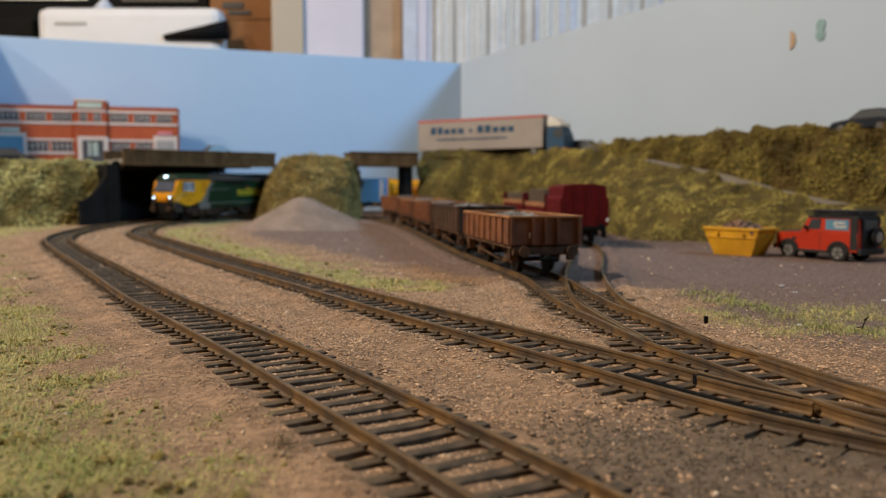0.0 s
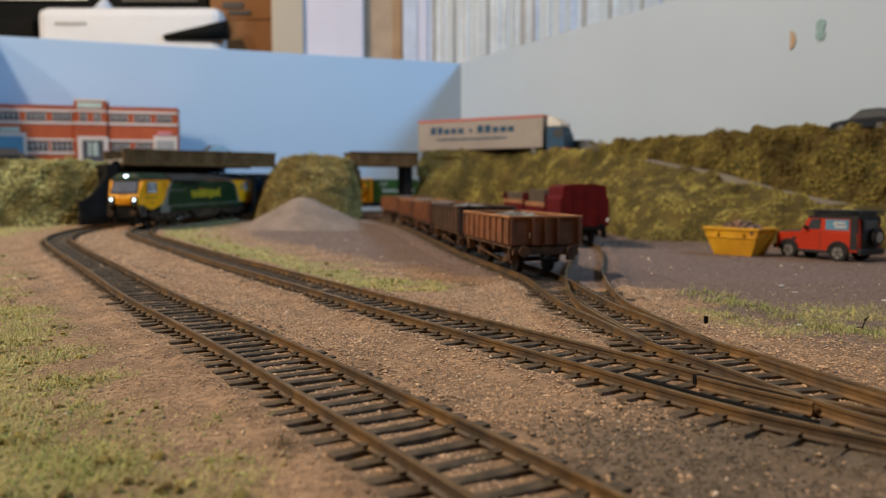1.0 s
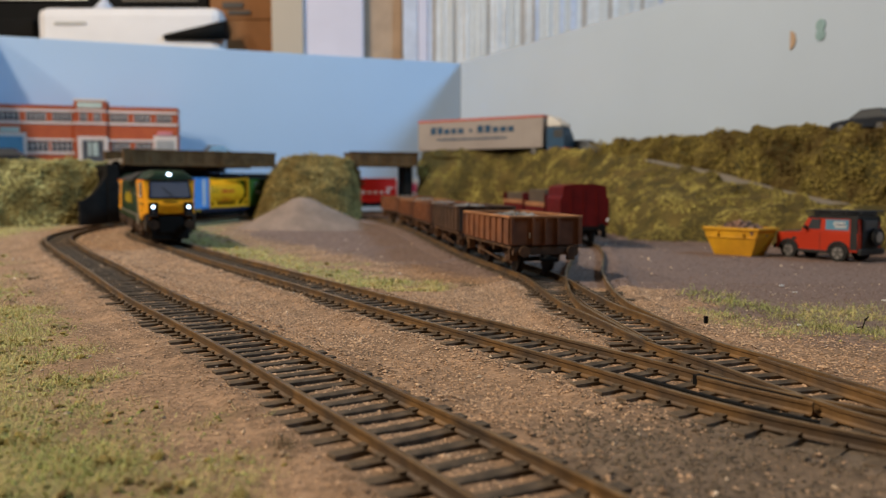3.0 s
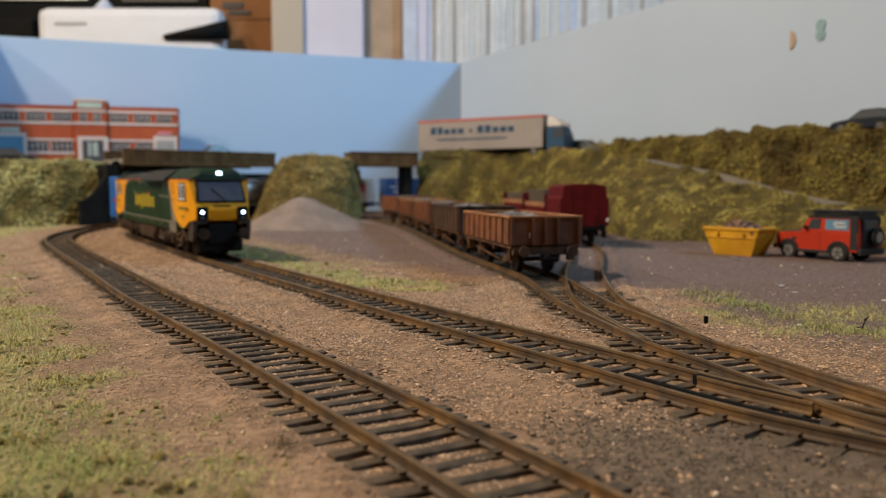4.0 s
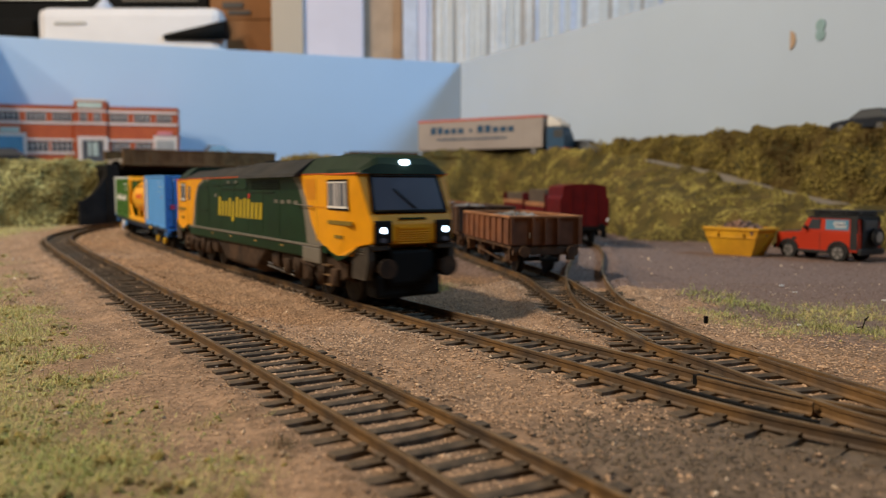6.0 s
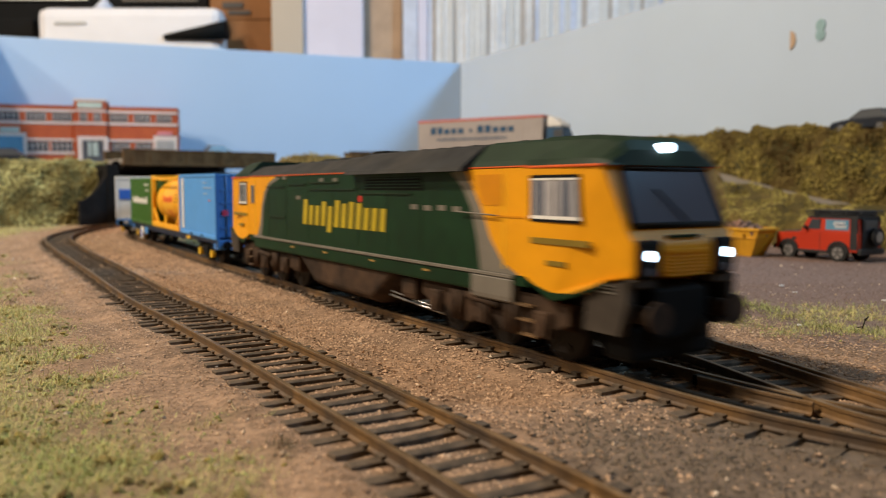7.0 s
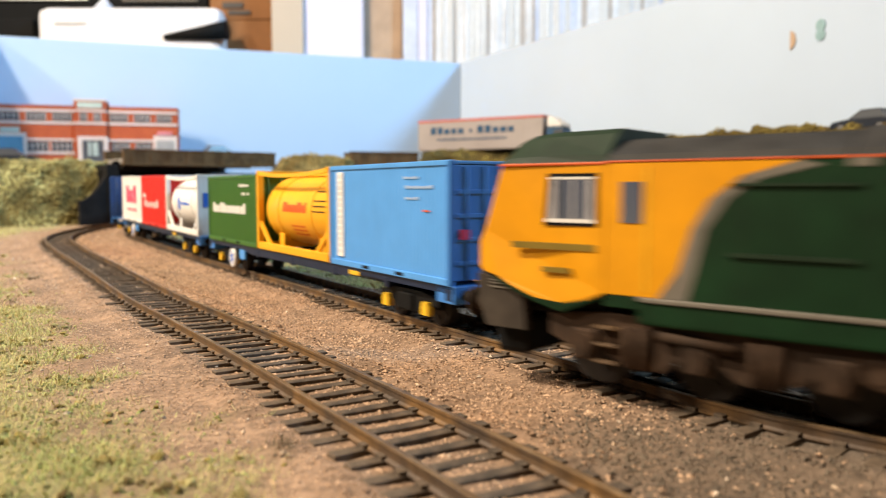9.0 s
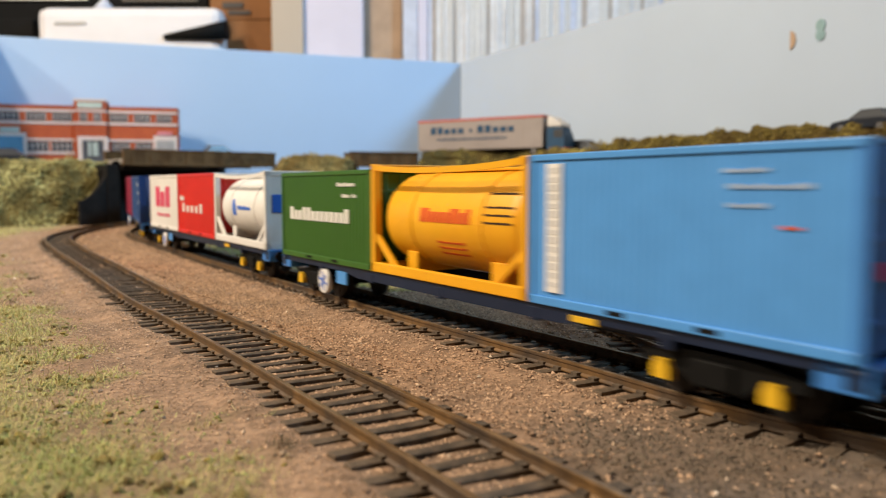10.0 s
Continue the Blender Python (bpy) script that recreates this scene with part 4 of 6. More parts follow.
def marks(parent, material, spec, side, y):
    """Small stencilled data kept as bars: (x0, x1, z0, z1)."""
    for i, (x0, x1, z0, z1) in enumerate(spec):
        wordbars("stencil_bar", parent, material, x0, x1, z0, z1, y, side, i, max(2, int((x1 - x0) / 1.4)), 0, "", 0.8)


def box_container(name, label, m_side, m_end, length=79.5, height=34.0, waves=30, depth=0.25, group="containers on the train"):
    t = thing(name, label, "shipping container", group)
    h, w = length / 2, 16.0
    bm = bmesh.new()
    # corrugated walls
    pts = []
    n = waves
    x0, x1 = -h + 1.6, h - 1.6
    for s in (-1, 1):
        row = []
        for i in range(n):
            xa = x0 + (x1 - x0) * i / n
            q = (x1 - x0) / n
            row += [(xa, w - 0.5), (xa + q * 0.4, w - 0.5), (xa + q * 0.5, w - 0.5 + depth), (xa + q * 0.9, w - 0.5 + depth)]
        row.append((x1, w - 0.5))
        pts += [(x, s * y) for x, y in (row if s < 0 else row[::-1])]
    prism(bm, [(x * mm, y * mm) for x, y in pts], "z", 1.2 * mm, (height - 1.0) * mm)
    body = part("wall", bm, m_side, t)
    mmpart("roof", t, m_side, [(-h + 0.4, h - 0.4, -w + 0.3, w - 0.3, height - 1.1, height - 0.2)], 0.2)
    for s in (-1, 1):
        mmpart("top_rail", t, m_side, [(-h, h, s * (w - 1.0), s * w, height - 1.5, height)], 0.25)
        bm = bmesh.new()
        mmbox(bm, -h, h, s * (w - 1.0), s * w, 0, 2.0, 0.25)
        rail = part("bottom_rail", bm, m_side, t)
        mmpart("fork_pocket", rail, M_black, [(-14, -9, s * (w - 0.6), s * (w + 0.05), 0.5, 1.5), (9, 14, s * (w - 0.6), s * (w + 0.05), 0.5, 1.5)], 0.05)
        for e in (-1, 1):
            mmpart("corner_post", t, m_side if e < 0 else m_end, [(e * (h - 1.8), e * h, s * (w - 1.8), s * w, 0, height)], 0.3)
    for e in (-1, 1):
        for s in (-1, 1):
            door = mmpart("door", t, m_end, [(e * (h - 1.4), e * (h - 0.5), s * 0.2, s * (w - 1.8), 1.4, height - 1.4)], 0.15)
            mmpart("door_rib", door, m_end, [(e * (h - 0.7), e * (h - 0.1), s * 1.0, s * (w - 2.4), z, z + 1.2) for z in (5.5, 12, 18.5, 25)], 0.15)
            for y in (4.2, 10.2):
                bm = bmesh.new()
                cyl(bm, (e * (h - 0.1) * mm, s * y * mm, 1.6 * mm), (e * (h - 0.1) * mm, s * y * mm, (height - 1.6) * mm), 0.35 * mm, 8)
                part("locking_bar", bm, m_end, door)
    return t


def tank_container(label, m_tank, m_frame, length=79.5, height=34.0):
    t = thing("tank_container", label, "tank container", "containers on the train")
    h, w = length / 2, 16.0
    for e in (-1, 1):
        bm = bmesh.new()
        for s in (-1, 1):
            mmbox(bm, e * (h - 2.6), e * h, s * (w - 2.6), s * w, 0, height, 0.3)
        mmbox(bm, e * (h - 2.2), e * h, -w, w, height - 2.4, height - 0.1, 0.3)
        mmbox(bm, e * (h - 2.2), e * h, -w, w, 0.1, 3.0, 0.3)
        part("end_frame", bm, m_frame, t)
        for s in (-1, 1):
            bm = bmesh.new()
            a, b = Vector((e * (h - 2) * mm, s * (w - 1.3) * mm, 11.5 * mm)), Vector((e * (h - 15) * mm, s * (w - 1.3) * mm, 1.8 * mm))
            d = (b - a)
            q = Matrix.Translation((a + b) / 2) @ d.to_track_quat("X", "Z").to_matrix().to_4x4()
            box(bm, -d.length / 2, d.length / 2, -0.7 * mm, 0.7 * mm, -1.0 * mm, 1.0 * mm, 0.2 * mm, q)
            part("brace", bm, m_frame, t)
    for s in (-1, 1):
        mmpart("bottom_rail", t, m_frame, [(-h, h, s * (w - 1.8), s * w, 0.1, 3.2)], 0.3)
        bm = bmesh.new()
        n = 12
        rings = []
        for i in range(n + 1):
            x = -h + 1 + (2 * h - 2) * i / n
            dip = 1.5 * (1 - abs(2 * i / n - 1) ** 2.4)
            rings.append([(x * mm, (s * (w - 0.8) + yy) * mm, (height - 1.0 - dip + zz) * mm) for yy, zz in ((-0.7, -0.8), (0.7, -0.8), (0.7, 0.8), (-0.7, 0.8))])
        loft(bm, rings)
        part("top_rail", bm, m_frame, t)
    bm = bmesh.new()
    rings = []
    R = 14.3
    for x, r in ((-h + 3.2, 0.15), (-h + 3.5, 0.45), (-h + 4.6, 0.78), (-h + 6.4, 0.95), (-h + 9, 1), (0, 1), (h - 9, 1), (h - 6.4, 0.95), (h - 4.6, 0.78), (h - 3.5, 0.45), (h - 3.2, 0.15)):
        rings.append([(x * mm, math.cos(a) * R * r * mm, (17.2 + math.sin(a) * R * r) * mm) for a in [k * math.tau / 40 for k in range(40)]])
    loft(bm, rings, smooth=True)
    tank = part("tank", bm, m_tank, t)
    mmpart("walkway", t, m_frame, [(-h + 6, h - 6, -4, 4, 31.4, 32.2)], 0.2)
    bm = bmesh.new()
    for x in (-18, 18):
        rings = []
        for dx in (-1.0, 1.0):
            rings.append([((x + dx) * mm, math.cos(a) * (R + 0.25) * mm, (17.2 + math.sin(a) * (R + 0.25)) * mm) for a in [k * math.tau / 40 for k in range(40)]])
        loft(bm, rings)
    part("saddle_band", bm, m_tank, tank)
    for x in (-22, 22):
        mmpart("saddle", t, m_frame, [(x - 3, x + 3, -11, 11, 1.5, 7.5)], 0.3)
    return t, tank


def tank_mark(tank, material, x0, x1, z0, z1, seed, name="stencil_bar", n=8, label=""):
    """Bars that follow the tank's curve."""
    w = (x1 - x0) / n
    R = 14.42
    for s in (-1, 1):
        rng = random.Random(seed)
        bm = bmesh.new()
        for i in range(n):
            zt = z1 if i == 0 or rng.random() < 0.35 else z0 + (z1 - z0) * 0.75
            ring = []
            for zz in np.linspace(z0, zt, 4):
                y = s * math.sqrt(max(0.1, R * R - (zz - 17.2) ** 2))
                ring.append([((x0 + i * w) * mm, y * mm, zz * mm), ((x0 + (i + 0.85) * w) * mm, y * mm, zz * mm),
                             ((x0 + (i + 0.85) * w) * mm, (y - s * 0.5) * mm, zz * mm), ((x0 + i * w) * mm, (y - s * 0.5) * mm, zz * mm)])
            loft(bm, ring)
        tagged(part(name, bm, material, tank, label), label, "", "", "stuff")


SPEED = 0.1105
FRONT = LINE_B.near(-0.033, 0.2965)          # where the nose stands at 5.5 s
DECK = 13.5 * mm


def ride(mid, half, t, dx=0.0, dz=0.0):
    """Pose on the line of a vehicle whose middle runs mid metres behind the nose, on bogies half apart."""
    s = FRONT + (SPEED if t < 5.5 else SPEED + 0.0023) * (t - 5.5) - mid
    a, b = LINE_B.at(s + half), LINE_B.at(s - half)
    d = a - b
    q = (a + b) / 2
    return Matrix.Translation((q.x, q.y, q.z + RAILTOP)) @ Matrix.Rotation(math.atan2(d.y, d.x), 4, "Z") \
        @ Matrix.Rotation(-math.asin(d.z / d.length), 4, "Y") @ Matrix.Translation((dx, 0, dz))


TRAIN = []
TRAIN.append((locomotive(), 0.1446, 0.083, 0.0, 0.0))
PITCH = 0.2610


def place(ob, k, dx):
    TRAIN.append((ob, 0.290 + 0.1345 + k * PITCH, 0.092, dx, DECK))


for k, lab in enumerate(("navy blue container flat wagon behind the locomotive", "navy blue container flat wagon with tank and boxes",
                         "navy blue container flat wagon with dark containers", "navy blue container flat wagon near the train's end")):
    TRAIN.append((container_wagon(lab), 0.290 + 0.1345 + k * PITCH, 0.092, 0.0, 0.0))

# same blue all round; the end colour carries its shade
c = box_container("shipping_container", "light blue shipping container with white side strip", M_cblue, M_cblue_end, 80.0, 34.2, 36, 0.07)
for s in (-1, 1):
    mmpart("side_strip", c, M_white, [(-33.5, -28.5, s * 15.4, s * 16.0, 3.2, 32)], 0.05, "white vertical strip with worn lettering")
    for zz in range(14):
        mmpart("strip_bar", c, M_stripgrey, [(-32.6, -29.6, s * 15.9, s * 16.06, 4.5 + zz * 1.95, 5.6 + zz * 1.95 + 0.2 * (zz % 3))], 0.02)
    marks(c, M_faded, [(14, 23, 29.3, 30.1), (15, 31, 26.5, 27.4), (15, 23, 23.3, 24.1)], s, 15.66)
    marks(c, M_orange, [(25.5, 29.5, 19.9, 20.5)], s, 15.66)
mmpart("end_label", c, M_logo_pink, [(39.6, 40.2, -12.6, -9.4, 12.6, 15.4)], 0.05, "small red square label")
for zz in (29.6, 24.2, 22.2, 15.2):
    mmpart("end_bar", c, M_faded, [(39.7, 40.15, 3.2 + 1.3 * j, 4.2 + 1.3 * j, zz, zz + 0.8) for j in range(6)], 0.02)
place(c, 0, 0.0805)
c, tank = tank_container("bright yellow tank container in its frame", M_cyellow, M_cyellow, 80.0, 34.2)
tank_mark(tank, M_orange, -12, 14, 17.0, 21.0, 3, "name_bar", 10, "orange lettering kept as bars")
for z in (8.0, 9.6, 11.2):
    tank_mark(tank, M_orange, -4, 10, z, z + 0.7, 5, "stencil_bar", 8)
for z in (17.5, 19.5, 21.5, 25):
    tank_mark(tank, M_frame, 20, 32, z, z + 0.6, 9, "stencil_bar", 7)
place(c, 0, 0.0)
c = box_container("shipping_container", "dark green shipping container with white lettering bars", M_ccgreen, M_ccgreen, 79.0, 32.6, 30, 0.25)
for s in (-1, 1):
    wordbars("name_bar", c, M_white, -30, 24, 14.6, 19.4, 15.75, s, 2, 13, 0, "white lettering kept as bars", 0.78)
    marks(c, M_white, [(14, 28, 27.2, 28.6), (18, 24, 23.4, 24.6), (26, 29, 23.4, 24.6)], s, 15.75)
place(c, 0, -0.080)
c, tank = tank_container("white tank container in a white frame", M_white, M_white, 79.5, 34.2)
tank_mark(tank, M_logo_blue, -14, -8, 13.5, 21, 3, "logo_patch", 3, "blue logo patch")
tank_mark(tank, M_logo_blue, -6, 14, 16.4, 18.2, 4, "name_bar", 9)
mmpart("end_plate", c, M_white, [(38.2, 39.5, -15, 15, 2, 32)], 0.2, "white end plate with blue patch")
mmpart("end_patch", c, M_logo_blue, [(39.4, 39.9, -13, -1, 16, 24)], 0.6, "blue logo patch")
place(c, 1, 0.080)
c = box_container("shipping_container", "bright red shipping container with white lettering", M_red, M_red, 79.5, 34.2, 30, 0.2)
for s in (-1, 1):
    wordbars("name_bar", c, M_white, -28, 20, 12.5, 17.5, 15.75, s, 12, 5, 0, "white lettering kept as bars", 0.5)
    marks(c, M_white, [(-34, -24, 19, 22)], s, 15.75)
place(c, 1, -0.0005)
c = box_container("shipping_container", "white shipping container with magenta logo shapes", M_white, M_white, 79.5, 34.2, 30, 0.2)
for s in (-1, 1):
    wordbars("logo_shape", c, M_logo_pink, -22, 22, 14, 27, 15.75, s, 15, 3, 0, "large magenta logo kept as bars", 0.8)
    wordbars("stencil_bar", c, M_logo_pink, -18, 20, 8, 10, 15.75, s, 16, 9, 0)
place(c, 1, -0.081)
c = box_container("shipping_container", "navy blue long shipping container with pale stencils", M_cnavy, M_cnavy, 120.0, 34.2, 44, 0.25)
for s in (-1, 1):
    marks(c, M_white, [(30, 44, 27, 29), (36, 54, 21, 22.6), (40, 48, 14, 16)], s, 15.75)
place(c, 2, 0.060)
c = box_container("shipping_container", "dark maroon long shipping container", M_cmaroon, M_cmaroon, 119.0, 34.2, 44, 0.25)
place(c, 2, -0.0605)
c = box_container("shipping_container", "white shipping container near the train's end", M_white, M_white, 119.0, 34.2, 44, 0.25)
place(c, 3, 0.060)
c = box_container("shipping_container", "navy shipping container at the train's end", M_cnavy, M_cnavy, 119.0, 34.2, 44, 0.25)
place(c, 3, -0.060)


# ---------------- bridges ----------------
M_plank = mat("dark_brown_stained_card", (0.100, 0.050, 0.019), 0.85, 0, 0.35, 150, 0.0003, 260, (0.135, 0.075, 0.032), 40, spec=0.15)
# dark grey taken near black to paint in the shade under the bridge
M_tunnel = mat("shaded_dark_grey_wall", (0.015, 0.0135, 0.0125), 0.9, 0, 0.3, 90, 0.0003, 300, spec=0.1)


def between(a, b):
    """Frame whose x runs from a to b in plan."""
    a, b = Vector((*a, 0)), Vector((*b, 0))
    d = b - a
    return Matrix.Translation(a) @ Matrix.Rotation(math.atan2(d.y, d.x), 4, "Z"), d.length


def girder_bridge(label, a, b, z0, z1, width, piers):
    m, L = between(a, b)
    t = thing("road_bridge", label, "bridge", "bridges over the tracks", "", m)
    for name, y in (("girder", 0.0), ("girder", width)):
        bm = bmesh.new()
        box(bm, 0, L, y - 0.002, y + 0.002, z0, z1, 0.0004)
        g = part(name, bm, M_plank, t, "dark brown bridge girder")
        n = 9
        for i in range(n):
            bm = bmesh.new()
            x = L * (i + 0.5) / n
            box(bm, x - 0.0011, x + 0.0011, y - 0.0030, y + 0.0030, z0 + 0.001, z1 - 0.001, 0.0003)
            part("stiffener", bm, M_plank, g)
        bm = bmesh.new()
        box(bm, -0.001, L + 0.001, y - 0.0035, y + 0.0035, z1 - 0.0002, z1 + 0.0012, 0.0003)
        part("flange", bm, M_plank, g)
        bm = bmesh.new()
        box(bm, -0.001, L + 0.001, y - 0.0035, y + 0.0035, z0 - 0.0012, z0 + 0.0002, 0.0003)
        part("flange", bm, M_plank, g)
    bm = bmesh.new()
    box(bm, 0, L, 0.002, width - 0.002, z0 + 0.001, z0 + 0.006)
    part("deck", bm, M_roadgrey, t, "grey road deck")
    for x0, x1, zz in piers:
        bm = bmesh.new()
        box(bm, x0, x1, 0.004, width, zz, z0 - 0.001, 0.0006)
        part("abutment", bm, M_tunnel, t, "dark grey abutment")
    return t


girder_bridge("dark brown plate girder road bridge over the main tracks", (-0.349, 0.860), (-0.207, 0.970), 0.0700, 0.0855, 0.075, [(-0.016, -0.003, -0.01)])
girder_bridge("short dark brown girder bridge over the siding", (-0.114, 0.972), (-0.032, 1.0), 0.0720, 0.0875, 0.035, [(0.070, 0.081, -0.01)])
# wing wall curving from the tunnel mouth
bm = bmesh.new()
rings = []
for k in range(14):
    f = k / 13
    p = Vector((-0.386, 0.835, 0)).lerp(Vector((-0.358, 0.872, 0)), f) + Vector((0.006 * math.sin(f * math.pi), 0, 0))
    zt = 0.030 + 0.044 * smooth(0.0, 0.9, f)
    rings.append([(p.x, p.y, -0.004), (p.x - 0.004, p.y + 0.003, -0.004), (p.x - 0.004, p.y + 0.003, zt), (p.x, p.y, zt)])
loft(bm, rings)
tagged(obj_from("retaining_wall", bm, M_tunnel), "dark grey sloping wing wall beside the bridge", "retaining wall", "", "structure")
# dark lining and roof added to keep the space behind the girder bridge dark
wall = [(-0.377, 0.868), (-0.372, 0.93), (-0.350, 1.0), (-0.305, 1.07), (-0.25, 1.125), (-0.17, 1.18)]
bm = bmesh.new()
lining = Line(wall)
rings = []
for k in range(24):
    s_ = lining.length * k / 23
    q, w_ = lining.at(s_), lining.way(s_)
    o = Vector((-w_.y, w_.x, 0)) * 0.003
    rings.append([(q.x, q.y, -0.005), (q.x + o.x, q.y + o.y, -0.005), (q.x + o.x, q.y + o.y, 0.064), (q.x, q.y, 0.064)])
loft(bm, rings)
tagged(obj_from("tunnel_wall", bm, M_tunnel), "added dark wall curving behind the girder bridge for shade", "retaining wall", "", "structure")
bm = bmesh.new()
prism(bm, [(-0.352, 0.866), (-0.278, 0.923), (-0.285, 1.0), (-0.300, 1.085), (-0.39, 1.05), (-0.385, 0.90)], "z", 0.0645, 0.0705)
tagged(obj_from("tunnel_roof", bm, M_tunnel), "added dark slab shading the tracks behind the bridge", "tunnel roof", "", "structure")
# plateau behind the left bank, with its road
bm = bmesh.new()
prism(bm, [(-0.93, 0.80), (-0.60, 0.85), (-0.45, 0.885), (-0.375, 0.905), (-0.40, 0.955), (-0.40, 1.115), (-0.93, 0.93)], "z", -0.01, 0.0725)
tagged(obj_from("road_plateau", bm, M_roadgrey), "grey raised road in front of the factory", "road", "", "structure")

# ---------------- gravel heap ----------------
M_gravel = mat("grey_gravel_heap", (0.250, 0.185, 0.152), 0.95, 0, 0.25, 500, 0.0006, 900, (0.19, 0.14, 0.115), 40)
bm = bmesh.new()
rings = []
for k in range(22):
    r = k / 21
    h = 0.0345 * (max(0.0, 1 - r) ** 1.12) * (1 - 0.25 * smooth(0.15, 0.0, r) * 0.4)
    ring = []
    for i in range(56):
        a = i * math.tau / 56
        rr = (0.0005 + r * 0.074) * (1 + 0.10 * noise.noise((math.cos(a) * 1.4, math.sin(a) * 1.4, 5)) + 0.12 * max(0, math.cos(a)) * r)
        x, y = math.cos(a) * rr, math.sin(a) * rr * 0.95
        ring.append((x, y, h + 0.0009 * noise.noise((x * 130, y * 130, 2)) * (1 - r * 0.5) - 0.0025 * r))
    rings.append(ring)
loft(bm, rings, caps=True, smooth=True)
hp = obj_from("gravel_heap", bm, M_gravel)
hp.location = (-0.146, 0.815, rise(0.815))
tagged(hp, "pale grey-brown heap of fine gravel on the yard", "gravel pile")

# ---------------- mineral wagons ----------------
M_rustbody = mat("rusty_wagon_steel", (0.215, 0.078, 0.030), 0.75, 0, 0.35, 130, 0.0002, 500, (0.135, 0.052, 0.026), 45)
M_rustlip = mat("bleached_rust_edge", (0.36, 0.165, 0.070), 0.8, 0, 0.25, 160, 0, 0, (0.26, 0.11, 0.05), 60)
M_darkbody = mat("dark_brown_wagon_steel", (0.060, 0.034, 0.022), 0.75, 0, 0.4, 130, 0.0002, 500, (0.095, 0.048, 0.028), 45)
M_rustframe = mat("rusty_underframe", (0.13, 0.060, 0.024), 0.8, 0, 0.4, 160, 0.0002, 500, (0.07, 0.036, 0.02), 70)
M_loadgrey = mat("grey_stone_load", (0.30, 0.285, 0.27), 0.95, 0, 0.4, 400, 0.0008, 600, (0.22, 0.20, 0.185), 80, island=0.35)


def mineral_wagon(label, m_body, m_lip, seed, top=27.2, load=True, length=90.0):
    t = thing("mineral_wagon", label, "open wagon", "mineral wagons in the siding")
    h, w, b = length / 2, 17.0, 14.0
    for s in (-1, 1):
        bm = bmesh.new()
        mmbox(bm, -h, h, s * (w - 0.9), s * w, b, top, 0.2)
        side = part("side_wall", bm, m_body, t)
        n = 8
        for i in range(n + 1):
            x = -h + 0.8 + (2 * h - 1.6) * i / n
            mmpart("rib", side, m_body, [(x - 0.7, x + 0.7, s * (w - 0.2), s * (w + 0.9), b + 0.4, top - 0.6)], 0.2)
        mmpart("lip", side, m_lip, [(-h - 0.4, h + 0.4, s * (w - 1.2), s * (w + 0.8), top - 0.6, top + 0.5)], 0.25, "pale rusted top lip")
        mmpart("solebar", t, M_rustframe, [(-h, h, s * 10.4, s * 12.0, 9.8, 13.2)], 0.2)
        for k in (-26, 26):
            bm = bmesh.new()
            prism(bm, [((k + x) * mm, z * mm) for x, z in [(-7, 10), (-3.2, 4.4), (3.2, 4.4), (7, 10), (4.6, 10), (2, 7.6), (-2, 7.6), (-4.6, 10)]], "y", s * 10.8 * mm, s * 11.8 * mm)
            part("axle_guard", bm, M_rustframe, t)
            mmpart("axlebox", t, M_rustframe, [(k - 1.8, k + 1.8, s * 11.2, s * 13.6, 4.8, 8.2)], 0.5)
            mmpart("spring", t, M_rustframe, [(k - 7, k + 7, s * 11.6, s * 12.8, 8.4, 9.2), (k - 4.5, k + 4.5, s * 11.6, s * 12.8, 7.8, 8.5)], 0.2)
        for x in (-40, -13, 13, 40):
            mmpart("side_strut", t, M_rustframe, [(x - 0.9, x + 0.9, s * 12, s * 16.2, 6.5 if abs(x) > 20 else 10, 13.2)], 0.3)
        bm = bmesh.new()
        cyl(bm, (-24 * mm, s * 13.6 * mm, 8 * mm), (20 * mm, s * 14.2 * mm, 5.4 * mm), 0.45 * mm, 8)
        part("brake_lever", bm, M_rustframe, t)
        for e in (-1, 1):
            bm = bmesh.new()
            cyl(bm, (e * h * mm, s * 11.4 * mm, 11.4 * mm), (e * (h + 4.6) * mm, s * 11.4 * mm, 11.4 * mm), 1.4 * mm, 12)
            cyl(bm, (e * (h + 4.3) * mm, s * 11.4 * mm, 11.4 * mm), (e * (h + 5.2) * mm, s * 11.4 * mm, 11.4 * mm), 2.6 * mm, 18)
            part("buffer", bm, M_rustframe, t)
    for e in (-1, 1):
        bm = bmesh.new()
        mmbox(bm, e * (h - 0.9), e * h, -w, w, b, top, 0.2)
        end = part("end_wall", bm, m_body, t)
        for y in (-w + 0.8, -6.0, 0.0, 6.0, w - 0.8):
            mmpart("rib", end, m_body, [(e * (h - 0.2), e * (h + 0.9), y - 0.7, y + 0.7, b, top - 0.6)], 0.2)
        mmpart("lip", end, m_lip, [(e * (h - 1.2), e * (h + 0.8), -w - 0.4, w + 0.4, top - 0.6, top + 0.5)], 0.25)
        mmpart("headstock", t, M_rustframe, [(e * (h - 2), e * h, -15.6, 15.6, 9.4, 13.0)], 0.3)
        mmpart("coupling", t, M_black, [(e * h, e * (h + 5), -1, 1, 8.2, 9.4), (e * (h + 4), e * (h + 5.4), -4.2, 4.2, 6.8, 8.6)], 0.3)
        mmpart("chalk_mark", end, M_white, [(e * h, e * (h + 0.16), -7.9, -7.4, 17.4, 19.8)], 0.03)
    mmpart("floor", t, M_rustframe, [(-h + 0.5, h - 0.5, -w + 0.6, w - 0.6, 12.4, 13.4)], 0.1)
    for k in (-26, 26):
        wheelset("wheelset", t, k, 6.0)
